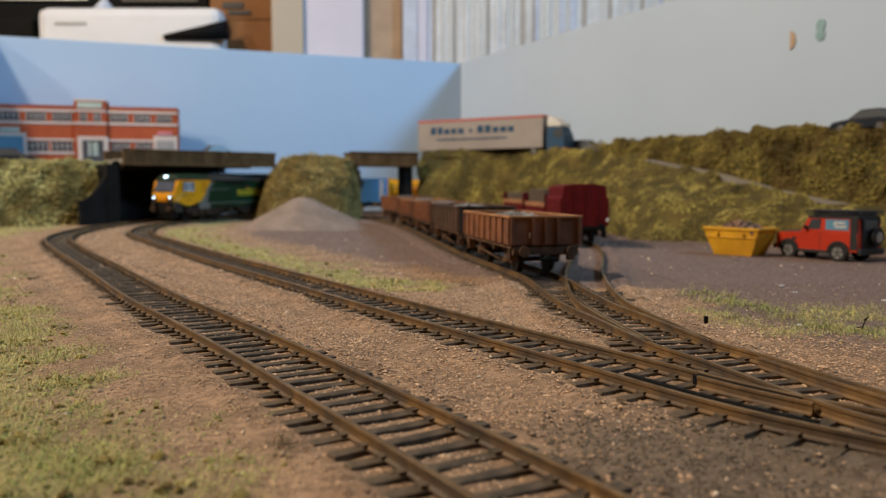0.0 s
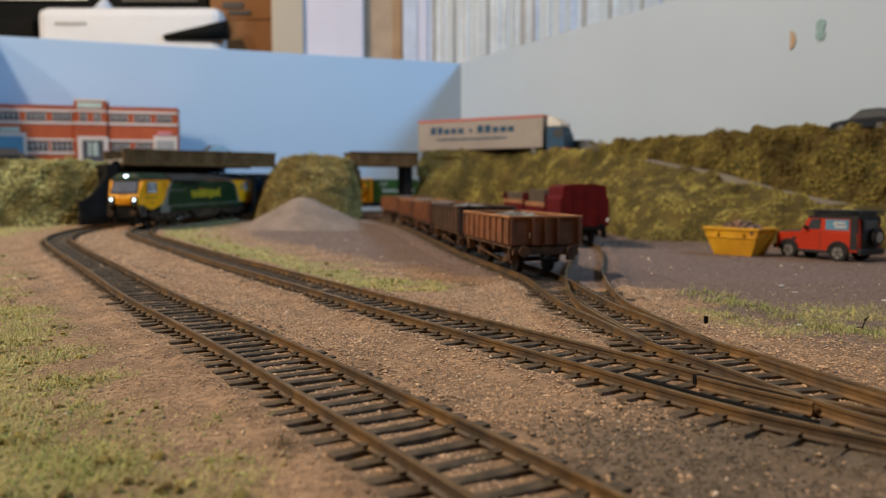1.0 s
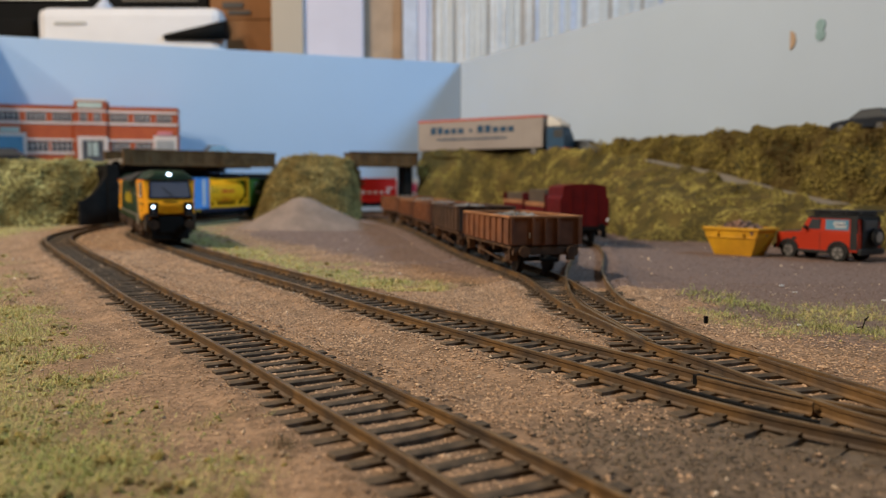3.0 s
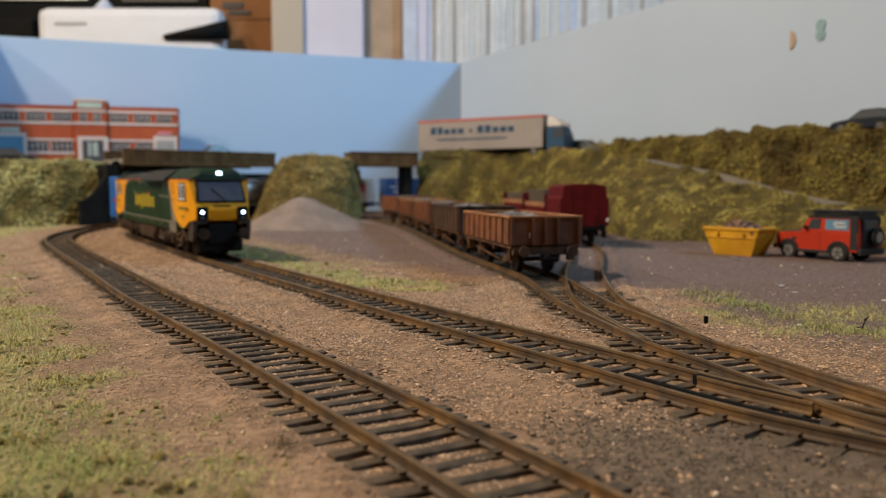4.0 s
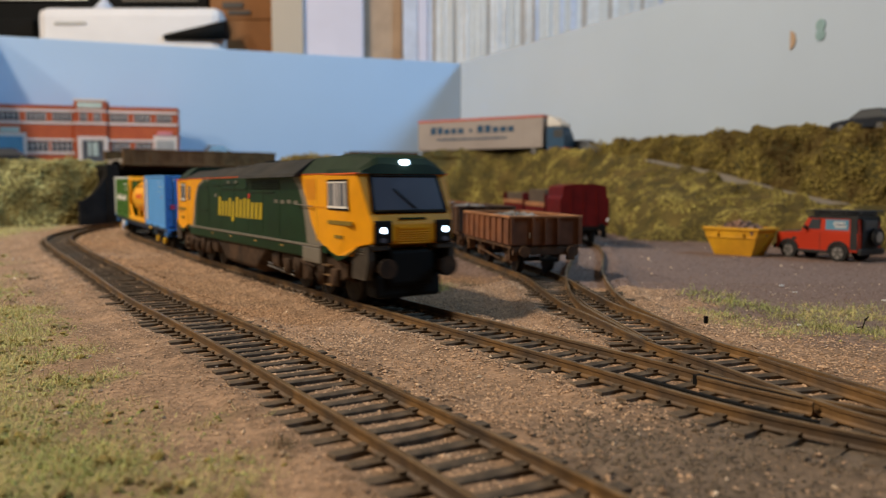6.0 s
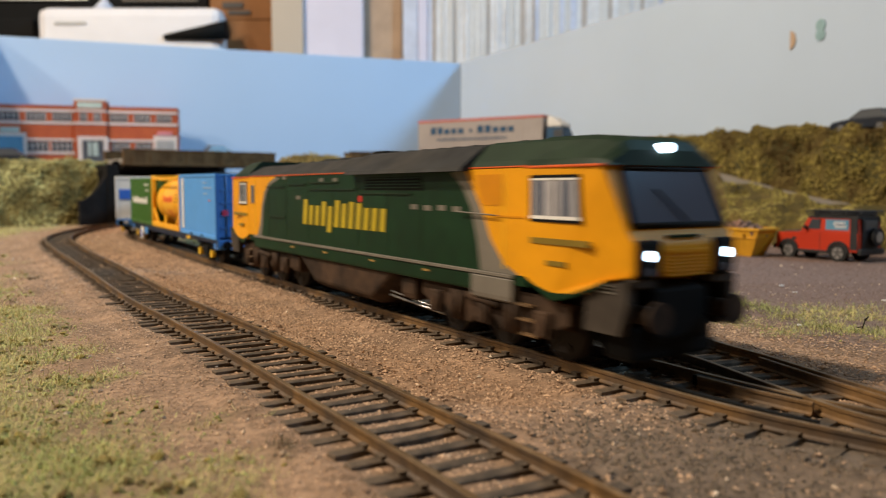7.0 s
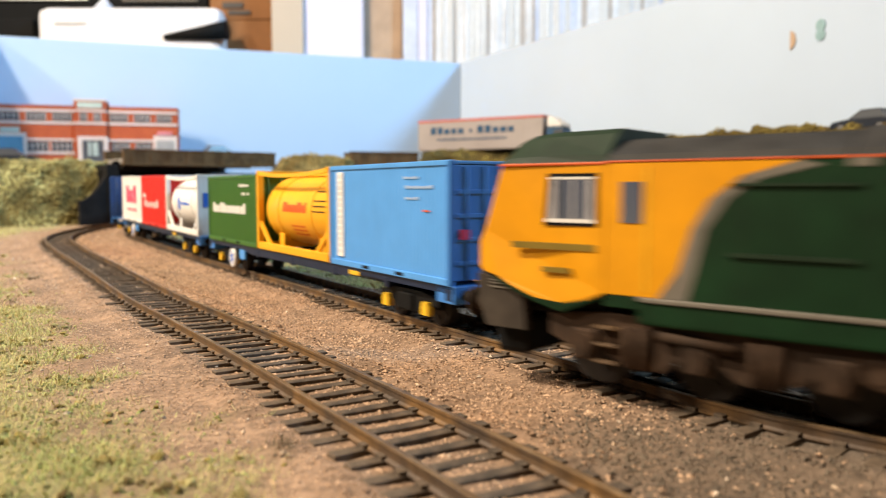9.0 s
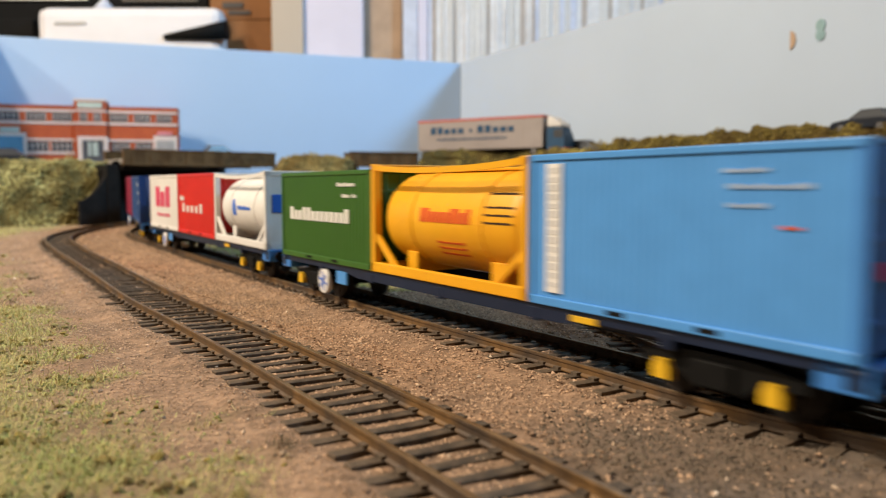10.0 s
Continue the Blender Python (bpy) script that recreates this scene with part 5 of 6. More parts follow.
    if load:
        rng = random.Random(seed)
        bm = bmesh.new()
        rows = []
        for j in range(11):
            y = -15.4 + 30.8 * j / 10
            rows.append([bm.verts.new((x * mm, y * mm, (top - 5.5 + 5.0 * (1 - (abs(x) / h) ** 2) * (1 - (abs(y) / 17) ** 2) * (0.9 + 0.3 * noise.noise((x * 0.06, y * 0.06, seed)))
                                                       + 0.7 * rng.random()) * mm)) for x in np.linspace(-h + 1.2, h - 1.2, 28)])
        for j in range(10):
            for i in range(27):
                bm.faces.new((rows[j][i], rows[j][i + 1], rows[j + 1][i + 1], rows[j + 1][i]))
        ld = part("load", bm, M_loadgrey, t, "grey broken stone load")
        pts, sz = [], []
        for _ in range(420):
            x, y = rng.uniform(-h + 2, h - 2), rng.uniform(-14.5, 14.5)
            z = top - 5.3 + 5.0 * (1 - (abs(x) / h) ** 2) * (1 - (abs(y) / 17) ** 2) + rng.uniform(0, 0.8)
            pts.append((x * mm, y * mm, z * mm))
            sz.append(rng.uniform(0.6, 1.3) * mm)
        tagged(scatter("loose_stone", pts, sz, M_loadgrey, seed, 0.8, 0.4, ld), "", "", "", "stuff")
    return t


def stand(ob, line, s, turn=0.0):
    q, d = line.at(s), line.way(s)
    ob.matrix_world = Matrix.Translation((q.x, q.y, q.z + RAILTOP)) @ Matrix.Rotation(math.atan2(d.y, d.x) + turn, 4, "Z")


s0 = LINE_C.near(0.0445, 0.37) - 0.035
specs = [("rusty orange-brown mineral wagon loaded with grey stone", M_rustbody, M_rustlip, 3, 27.0), ("dark brown mineral wagon loaded with grey stone", M_darkbody, M_darkbody, 5, 28.6),
         ("rust brown mineral wagon with grey stone load", M_rustbody, M_rustbody, 7, 27.6), ("faded rusty mineral wagon with grey stone load", M_rustbody, M_rustlip, 9, 27.4),
         ("rust brown mineral wagon below the short bridge", M_rustbody, M_rustbody, 11, 27.8)]
for k, (lab, mb, ml, sd, tp) in enumerate(specs):
    stand(mineral_wagon(lab, mb, ml, sd, tp), LINE_C, s0 - k * 0.1045)

# ---------------- wagons on the curved siding ----------------
M_maroon = mat("dark_maroon_van_paint", (0.105, 0.005, 0.005), 0.7, 0, 0.2, 140, 0, 0, (0.080, 0.005, 0.005), 40, spec=0.15)
M_sheet = mat("brown_grey_wagon_load", (0.095, 0.068, 0.050), 0.85, 0, 0.25, 120)


def van_frame(t, h):
    mmpart("underframe", t, M_black, [(-h, h, -12, 12, 9, 12.4)], 0.3)
    for k in (-h + 16, h - 16):
        wheelset("wheelset", t, k, 6.0)
        for s in (-1, 1):
            mmpart("axle_guard", t, M_black, [(k - 4, k + 4, s * 10.8, s * 12.6, 4.6, 10)], 0.6)
    for e in (-1, 1):
        for s in (-1, 1):
            bm = bmesh.new()
            cyl(bm, (e * h * mm, s * 11.4 * mm, 11.4 * mm), (e * (h + 4.6) * mm, s * 11.4 * mm, 11.4 * mm), 1.4 * mm, 12)
            cyl(bm, (e * (h + 4.3) * mm, s * 11.4 * mm, 11.4 * mm), (e * (h + 5.2) * mm, s * 11.4 * mm, 11.4 * mm), 2.8 * mm, 18)
            part("buffer", bm, M_black, t)
            mmpart("step", t, M_black, [(e * (h - 6), e * (h - 2), s * 13, s * 16, 4, 9)], 0.3)


t = thing("covered_van", "dark maroon covered goods van on the curved siding", "goods van")
bm = bmesh.new()
prism(bm, [(y * mm, z * mm) for y, z in [(-16.6, 12), (-17.2, 22), (-17.2, 31), (-15.6, 33.4), (-15.2, 39.2), (-14.0, 40.6), (-7, 41.8), (7, 41.8), (14.0, 40.6), (15.2, 39.2), (15.6, 33.4), (17.2, 31), (17.2, 22), (16.6, 12)]],
      "x", -34 * mm, 34 * mm)
part("body", bm, M_maroon, t)
for e in (-1, 1):
    for y in (-9, 0, 9):
        mmpart("end_rib", t, M_maroon, [(e * 33.8, e * 34.3, y - 0.4, y + 0.4, 13, 38)], 0.15)
    mmpart("tail_lamp", t, M_white, [(e * 33.6, e * 35.4, 15.4, 16.8, 15.5, 17.6)], 0.2, "small white lamp bracket")
van_frame(t, 34)
sv = LINE_D.near(0.098, 0.585)
stand(t, LINE_D, sv)
for k in range(2):
    t = thing("open_wagon", "maroon and orange open wagon with brown covered load", "open wagon", "open wagons on the curved siding")
    for s in (-1, 1):
        mmpart("side_wall", t, M_rustlip, [(-42, 42, s * 15.6, s * 16.6, 22.8, 26.4)], 0.2, "faded orange top plank")
        mmpart("side_wall", t, M_maroon, [(-42, 42, s * 15.8, s * 16.5, 12, 22.7)], 0.2, "maroon lower side")
    for e in (-1, 1):
        mmpart("end_wall", t, M_maroon, [(e * 41, e * 42.4, -16.6, 16.6, 12, 33)], 0.2, "tall maroon end")
    mmpart("floor", t, M_black, [(-41, 41, -15.8, 15.8, 12, 13)], 0.1)
    mmpart("load", t, M_sheet, [(-36, 30, -14, 14, 13, 37 - 4 * k)], 0.8, "brown-grey sheeted load")
    van_frame(t, 42)
    stand(t, LINE_D, sv - 0.034 - 0.050 - 0.004 - k * 0.096)

# ---------------- factory ----------------
M_brick = mat("orange_red_printed_brick", (0.42, 0.085, 0.028), 0.85, 0, 0.12, 260, 0.0001, 500, (0.37, 0.07, 0.025), 60)
M_stone = mat("pale_pink_stone_trim", (0.62, 0.50, 0.45), 0.85, 0, 0.08, 200)
M_pane = mat("grey_window_pane", (0.085, 0.085, 0.095), 0.15, 0, 0.15, 80, spec=0.6)
M_doorblue = mat("blue_grey_roller_door", (0.10, 0.24, 0.36), 0.5, 0, 0.1, 100)
M_doorgrey = mat("grey_roller_door", (0.32, 0.30, 0.29), 0.5, 0, 0.1, 100)
M_signpink = mat("pink_sign_board", (0.60, 0.22, 0.24), 0.6, 0, 0.1, 100)
M_signpale = mat("pale_green_sign_board", (0.42, 0.47, 0.42), 0.6, 0, 0.1, 100)
fm, fl = between((-0.600, 1.026), (-0.365, 1.087))
fac = thing("factory_building", "orange-red brick factory with stone bands and parapet", "building", "", "", fm)
K = 0.243 / 343.0                       # metres of front for one unit of the plan below
ZB = 0.0725


def fx(u):
    return (u + 25) * K


def fz(v):
    return 0.0466 + (328 - v) / 1388 * 1.062


def fbox(name, u0, u1, v0, v1, y0, y1, material, parent=None, label="", bevel=0.0003):
    bm = bmesh.new()
    box(bm, fx(u0), fx(u1), y0, y1, max(ZB, fz(v1)), fz(v0), bevel)
    return part(name, bm, material, parent or fac, label)


fbox("wall", -120, 318, 191, 290, 0.0, 0.040, M_brick, None, "orange-red brick front")
fbox("tower", 135, 190, 181, 290, -0.004, 0.03, M_brick, None, "projecting brick entrance bay")
fbox("parapet", -120, 319, 189.0, 191.2, -0.0008, 0.041, M_brick)
fbox("parapet", 134, 191, 177.5, 181, -0.005, 0.031, M_stone)
fbox("name_panel", 141, 184, 183, 193, -0.0052, -0.003, M_signpale, None, "pale stone name panel")
for u0, u1 in ((-120, 135), (190, 318)):
    fbox("stone_band", u0, u1, 196, 200.5, -0.001, 0.002, M_stone)
    fbox("stone_band", u0, u1, 217, 221.5, -0.001, 0.002, M_stone)
    fbox("stone_band", u0 if u0 > 0 else 48, u1 if u0 < 0 else 276, 246, 250, -0.001, 0.002, M_stone)
    fbox("stone_band", u0 if u0 > 0 else 48, u1 if u0 < 0 else 276, 269, 273, -0.001, 0.002, M_stone)
fbox("stone_band", 135, 190, 196, 199.5, -0.005, -0.003, M_stone)
fbox("stone_band", 135, 190, 217, 221.5, -0.005, -0.003, M_stone)


def fwindow(u0, u1, v0, v1, y, n):
    f = fbox("window", u0, u1, v0, v1, y - 0.0004, y + 0.002, M_pane, None, "grey multi-pane window")
    for i in range(n + 1):
        u = u0 + (u1 - u0) * i / n
        fbox("glazing_bar", u - 0.5, u + 0.5, v0, v1, y - 0.0010, y + 0.001, M_stone, f, "", 0.0001)
    vm = v0 + (v1 - v0) * 0.4
    fbox("glazing_bar", u0, u1, vm - 0.4, vm + 0.4, y - 0.0009, y + 0.001, M_stone, f, "", 0.0001)


for u0, u1 in ((-85, -52), (-40, -8), (4, 40), (52, 85), (97, 130), (197, 228), (240, 268), (280, 307)):
    fwindow(u0, u1, 201.5, 216, -0.0002, 4)
for u0, u1 in ((-60, -30), (52, 88), (94, 130), (199, 230), (241, 271)):
    fwindow(u0, u1, 251.5, 268, -0.0002, 4)
for u0, u1 in ((145, 157), (169, 181)):
    fwindow(u0, u1, 201, 216, -0.0042, 2)
d = fbox("door_surround", 140, 193, 242, 290, -0.0062, -0.002, M_stone, None, "pale stone door surround")
fbox("door", 148, 185, 248.5, 290, -0.0066, -0.004, M_pane, d, "dark double entrance door")
for u in (158, 166, 171):
    fbox("door_light", u, u + 4.5, 252, 276, -0.0070, -0.005, M_signpale, d)
d = fbox("door_surround", 274, 317, 239, 290, -0.002, 0.002, M_stone)
fbox("roller_door", 279, 312, 247, 290, -0.0024, 0.002, M_doorgrey, d, "grey roller door")
fbox("sign", 281, 308, 231.5, 238, -0.003, 0.001, M_signpink, None, "small pink sign board")
d = fbox("door_surround", -1, 51, 237, 290, -0.002, 0.002, M_stone)
fbox("roller_door", 4, 46, 243, 290, -0.0024, 0.002, M_doorblue, d, "blue-grey roller door")
fbox("sign", 8, 40, 228, 236, -0.003, 0.001, M_signpale, None, "pale sign board")

# ---------------- road vehicles ----------------
M_tyre = mat("black_tyre", (0.014, 0.014, 0.015), 0.8, 0, 0.2, 200)
M_darkcar = mat("black_car_paint", (0.018, 0.020, 0.026), 0.25, 0, 0.1, 60, spec=0.6)
M_greycar = mat("grey_car_paint", (0.11, 0.12, 0.13), 0.55, 0.0, 0.1, 60)
M_carglass = mat("car_glass", (0.03, 0.035, 0.045), 0.4, 0, 0.1, 60, spec=0.8)
M_rim = mat("silver_wheel_rim", (0.42, 0.41, 0.40), 0.35, 0.7, 0.1, 100)


def wheel(parent, x, y, r, s, width=2.6, rim=M_rim):
    bm = bmesh.new()
    cyl(bm, (x * mm, s * (y - width) * mm, r * mm), (x * mm, s * y * mm, r * mm), r * mm, 24)
    w = part("wheel", bm, M_tyre, parent, "black tyre")
    bm = bmesh.new()
    cyl(bm, (x * mm, s * (y - 0.3) * mm, r * mm), (x * mm, s * (y + 0.15) * mm, r * mm), r * 0.64 * mm, 18)
    rm = part("rim", bm, rim, w, "silver wheel rim")
    for k in range(5):
        a = k * math.tau / 5
        bm = bmesh.new()
        box(bm, -0.35 * mm, 0.35 * mm, -0.12 * mm, 0.12 * mm, 0.1 * r * mm, 0.58 * r * mm, 0,
            Matrix.Translation((x * mm, s * (y + 0.16) * mm, r * mm)) @ Matrix.Rotation(a, 4, "Y"))
        part("spoke_gap", bm, M_tyre, rm)
    return w


def saloon(label, m, paint):
    t = thing("parked_car", label, "car", "parked model cars", "", m)
    bm = bmesh.new()
    prism(bm, [(x * mm, z * mm) for x, z in [(-28, 3), (-28.5, 7), (-27, 10.5), (-16, 11.4), (10, 11.2), (24, 9.6), (27.5, 7.4), (27.5, 3)]], "y", -11 * mm, 11 * mm)
    bmesh.ops.bevel(bm, geom=list(bm.edges), offset=1.0 * mm, segments=2, profile=0.5, affect="EDGES", clamp_overlap=True)
    part("body", bm, paint, t)
    bm = bmesh.new()
    prism(bm, [(x * mm, z * mm) for x, z in [(-21, 11), (-14, 17.4), (2, 17.8), (12, 11)]], "y", -9.4 * mm, 9.4 * mm)
    for v in bm.verts:
        if v.co.z > 15 * mm:
            v.co.y *= 0.86
    part("glasshouse", bm, M_carglass, t, "dark car windows")
    mmpart("roof", t, paint, [(-14.5, 2.5, -8.0, 8.0, 17.3, 18.3)], 0.4)
    for x in (-17, 17):
        for s in (-1, 1):
            wheel(t, x, 11.2, 4.0, s)
    return t


saloon("black parked car in front of the factory", Matrix.Translation((-0.515, 0.945, 0.0725)) @ Matrix.Rotation(math.radians(12), 4, "Z"), M_darkcar)
saloon("grey car on the road bridge", Matrix.Translation((-0.275, 0.975, 0.0770)) @ Matrix.Rotation(math.radians(38), 4, "Z"), M_greycar)
saloon("grey car behind the lorry", Matrix.Translation((0.175, 0.960, 0.0835)) @ Matrix.Rotation(math.radians(-45), 4, "Z"), M_greycar)
saloon("black car on the upper road beside the board", Matrix.Translation((0.344, 0.640, 0.0885)) @ Matrix.Rotation(math.radians(117), 4, "Z"), M_darkcar)

# articulated lorry
M_trailer = mat("weathered_cream_trailer", (0.37, 0.33, 0.32), 0.6, 0, 0.1, 60, 0, 0, (0.33, 0.29, 0.28), 30)
M_trred = mat("dull_red_band", (0.50, 0.10, 0.07), 0.6, 0, 0.1, 80)
M_trblue = mat("dark_blue_lettering", (0.02, 0.075, 0.16), 0.6, 0, 0.1, 80)
lm, ll = between((-0.024, 1.058), (0.128, 0.962))
lorry = thing("articulated_lorry", "cream box trailer lorry with blue cab on the road", "lorry", "", "", lm @ Matrix.Translation((0, 0, 0.0835)))
LL = ll * 1000
mmpart("trailer", lorry, M_trailer, [(0, LL, -16, 16, 9, 45.5)], 0.5, "cream box trailer body")
mmpart("roof_band", lorry, M_trred, [(-0.3, LL + 0.3, -16.3, 16.3, 45.0, 48)], 0.4, "dull red top band")
for k in range(24):
    x = LL * (k + 0.5) / 24
    mmpart("panel_rib", lorry, M_trailer, [(x - 0.25, x + 0.25, -16.35, 16.35, 10, 44.5)], 0.1)
for x0, x1, nn in ((20, 72, 5), (90, 144, 5)):
    wordbars("lettering", lorry, M_trblue, x0, x1, 29.5, 38.5, 16.35, -1, 21, nn, 0, "dark blue lettering kept as bars", 0.74)
mmpart("lettering", lorry, M_trblue, [(78, 82, -16.6, -16, 31, 35)], 0.1)
wordbars("lettering", lorry, M_trblue, 30, 132, 21.5, 24.0, 16.35, -1, 22, 26, 0, "small lettering kept as bars", 0.8)
mmpart("chassis", lorry, M_black, [(2, LL + 12, -6, 6, 5, 9)], 0.3)
for x in (18, 30, 42):
    for s in (-1, 1):
        wheel(lorry, x, 15.5, 5.2, s, 4)
bm = bmesh.new()
prism(bm, [(x * mm, z * mm) for x, z in [(LL + 5, 4), (LL + 5, 32), (LL + 22, 33), (LL + 27, 22), (LL + 28, 4)]], "y", -15 * mm, 15 * mm)
cabp = part("cab", bm, M_trblue, lorry, "dark blue lorry cab")
bm = bmesh.new()
prism(bm, [(x * mm, z * mm) for x, z in [(LL + 5, 33), (LL + 5, 46), (LL + 10, 46), (LL + 23, 37), (LL + 24, 33.2)]], "y", -14 * mm, 14 * mm)
bmesh.ops.bevel(bm, geom=list(bm.edges), offset=1.5 * mm, segments=2, profile=0.5, affect="EDGES", clamp_overlap=True)
part("air_deflector", bm, M_white, lorry, "white roof air deflector")
mmpart("windscreen", cabp, M_carglass, [(LL + 14, LL + 25.5, -15.3, -14.6, 20, 30)], 0.2)
mmpart("bumper", cabp, M_red, [(LL + 8, LL + 28.6, -15.4, 15.4, 3, 8)], 0.4, "red lower bumper")
for s in (-1, 1):
    wheel(lorry, LL + 18, 15.5, 5.2, s, 4)
    wheel(lorry, LL - 12, 15.5, 5.2, s, 4)

# orange-red off-road car
M_lrred = mat("orange_red_car_paint", (0.46, 0.036, 0.012), 0.35, 0, 0.08, 80, 0, 0, (0.40, 0.030, 0.011), 40)
M_rack = mat("black_roof_rack", (0.016, 0.016, 0.018), 0.6, 0, 0.2, 200)
lr = thing("off_road_car", "orange-red boxy off-road car with black roof rack", "car", "",
           "", Matrix.Translation((0.2362, 0.482, 0.0)) @ Matrix.Rotation(math.radians(121), 4, "Z"))
bm = bmesh.new()
prism(bm, [(x * mm, z * mm) for x, z in [(-27, 6.4), (-27, 17.5), (10, 17.5), (11, 17.0), (25, 16.2), (26.5, 15), (26.5, 6.4), (22, 6.0), (20.5, 8.8), (15, 9.4), (11, 6.0), (-10.5, 6.0), (-12.5, 9.2), (-18, 9.2), (-21, 6.0)]], "y", -12 * mm, 12 * mm)
bmesh.ops.bevel(bm, geom=[e for e in bm.edges if e.calc_length() > 4 * mm], offset=0.5 * mm, segments=2, profile=0.5, affect="EDGES", clamp_overlap=True)
lb = part("body", bm, M_lrred, lr, "orange-red lower body")
bm = bmesh.new()
prism(bm, [(x * mm, z * mm) for x, z in [(-26.8, 17.4), (-26.0, 26.8), (5.5, 26.8), (9.8, 17.4)]], "y", -11.6 * mm, 11.6 * mm)
for v in bm.verts:
    if v.co.z > 25 * mm:
        v.co.y *= 0.9
bmesh.ops.bevel(bm, geom=list(bm.edges), offset=0.5 * mm, segments=2, profile=0.5, affect="EDGES", clamp_overlap=True)
part("cabin", bm, M_lrred, lr, "orange-red upper cabin")
for s in (-1, 1):
    plate("front_window", lr, M_carglass, [(-3, 18.8), (5.5, 18.8), (2.8, 25.0), (-3, 25.0)], 11.2, s, 0.35, "dark front side window")
    plate("rear_window", lr, M_doorblue, [(-21, 18.8), (-6.5, 18.8), (-6.5, 25.0), (-21, 25.0)], 11.2, s, 0.35, "blue-grey rear side window")
    plate("window_sticker", lr, M_white, [(-19.5, 20.4), (-12.5, 20.4), (-11.5, 23.4), (-18.5, 23.6)], 11.3, s, 0.4, "white patch in window")
    for x in (-15.4, 17.4):
        bm = bmesh.new()
        prism(bm, [((x + math.cos(a) * r) * mm, (5.6 + math.sin(a) * r) * mm) for r, aa in ((6.9, range(0, 9)), (5.6, range(8, -1, -1))) for a in [math.pi * k / 8 for k in aa]], "y", s * 11 * mm, s * 13 * mm)
        part("wheel_arch", bm, M_rack, lb, "black wheel arch")
        wheel(lr, x, 12.6, 5.3, s, 3.4)
    mmpart("sill", lb, M_rack, [(-10, 11, s * 11.4, s * 12.6, 4.6, 6.4)], 0.3)
mmpart("bonnet", lb, M_rack, [(11.5, 24.5, -9, 9, 16.6, 17.1)], 0.2, "dark bonnet panel")
bm = bmesh.new()
for s in (-1, 1):
    cyl(bm, (-28 * mm, s * 11 * mm, 28.2 * mm), (6 * mm, s * 11 * mm, 28.2 * mm), 0.5 * mm, 8)
    cyl(bm, (-28 * mm, s * 11 * mm, 30.0 * mm), (7 * mm, s * 11 * mm, 30.0 * mm), 0.5 * mm, 8)
    for x in (-28, -19, -10, -1, 6):
        cyl(bm, (x * mm, s * 11 * mm, 27 * mm), (x * mm, s * 11 * mm, 30 * mm), 0.45 * mm, 6)
for x in (-28, 6.6):
    cyl(bm, (x * mm, -11 * mm, 30 * mm), (x * mm, 11 * mm, 30 * mm), 0.5 * mm, 8)
for k in range(9):
    x = -27 + k * 4
    cyl(bm, (x * mm, -11 * mm, 28.2 * mm), (x * mm, 11 * mm, 28.2 * mm), 0.4 * mm, 6)
part("roof_rack", bm, M_rack, lr, "black tubular roof rack")
mmpart("roof_panel", lr, M_rack, [(-26.6, 5.8, -10.9, 10.9, 25.4, 27.3)], 0.4, "black roof panel")
for s in (-1, 1):
    plate("rear_quarter", lr, M_rack, [(-26.9, 7.5), (-22.4, 7.5), (-22.4, 26.2), (-26.2, 26.2)], 11.75, s, 0.35, "black rear quarter")
    mmpart("mirror", lr, M_rack, [(5.0, 6.4, s * 12.0, s * 14.2, 18.6, 21.0)], 0.3, "black door mirror")
    plate("door_seam", lb, M_rack, [(-3.6, 6.6), (-3.3, 6.6), (-3.3, 17.2), (-3.6, 17.2)], 11.95, s, 0.08)
    plate("side_vent", lb, M_rack, [(12.4, 11.8), (15.4, 11.8), (15.4, 13.6), (12.4, 13.6)], 11.95, s, 0.1)
    for k in range(4):
        plate("sticker_bar", lr, M_trblue, [(-18.6 + 1.6 * k, 21.0), (-17.6 + 1.6 * k, 21.0), (-17.4 + 1.6 * k, 23.0), (-18.4 + 1.6 * k, 23.0)], 11.3, s, 0.5)
mmpart("roof_load", lr, M_rack, [(-25, 3, -10, 10, 27.0, 30.6)], 0.8, "dark rack load")
mmpart("rear_door", lr, M_rack, [(-27.6, -26.4, -8, 8, 8, 25.5)], 0.3, "black rear door")
mmpart("rear_glass", lr, M_carglass, [(-27.8, -27.2, -6, 6, 18.6, 24.6)], 0.2)
bm = bmesh.new()
cyl(bm, (-27.5 * mm, -3 * mm, 15 * mm), (-31 * mm, -3 * mm, 15 * mm), 5.2 * mm, 24)
sp_ = part("spare_wheel", bm, M_tyre, lr, "black spare wheel")
bm = bmesh.new()
cyl(bm, (-30.9 * mm, -3 * mm, 15 * mm), (-31.3 * mm, -3 * mm, 15 * mm), 3.2 * mm, 18)
part("rim", bm, M_rim, sp_)
mmpart("bumper", lr, M_rack, [(-29.5, -27, -12, 12, 4.6, 8.2)], 0.4, "black bumper")
mmpart("bumper", lr, M_rack, [(26.4, 28.6, -12, 12, 6, 9)], 0.4, "black bumper")

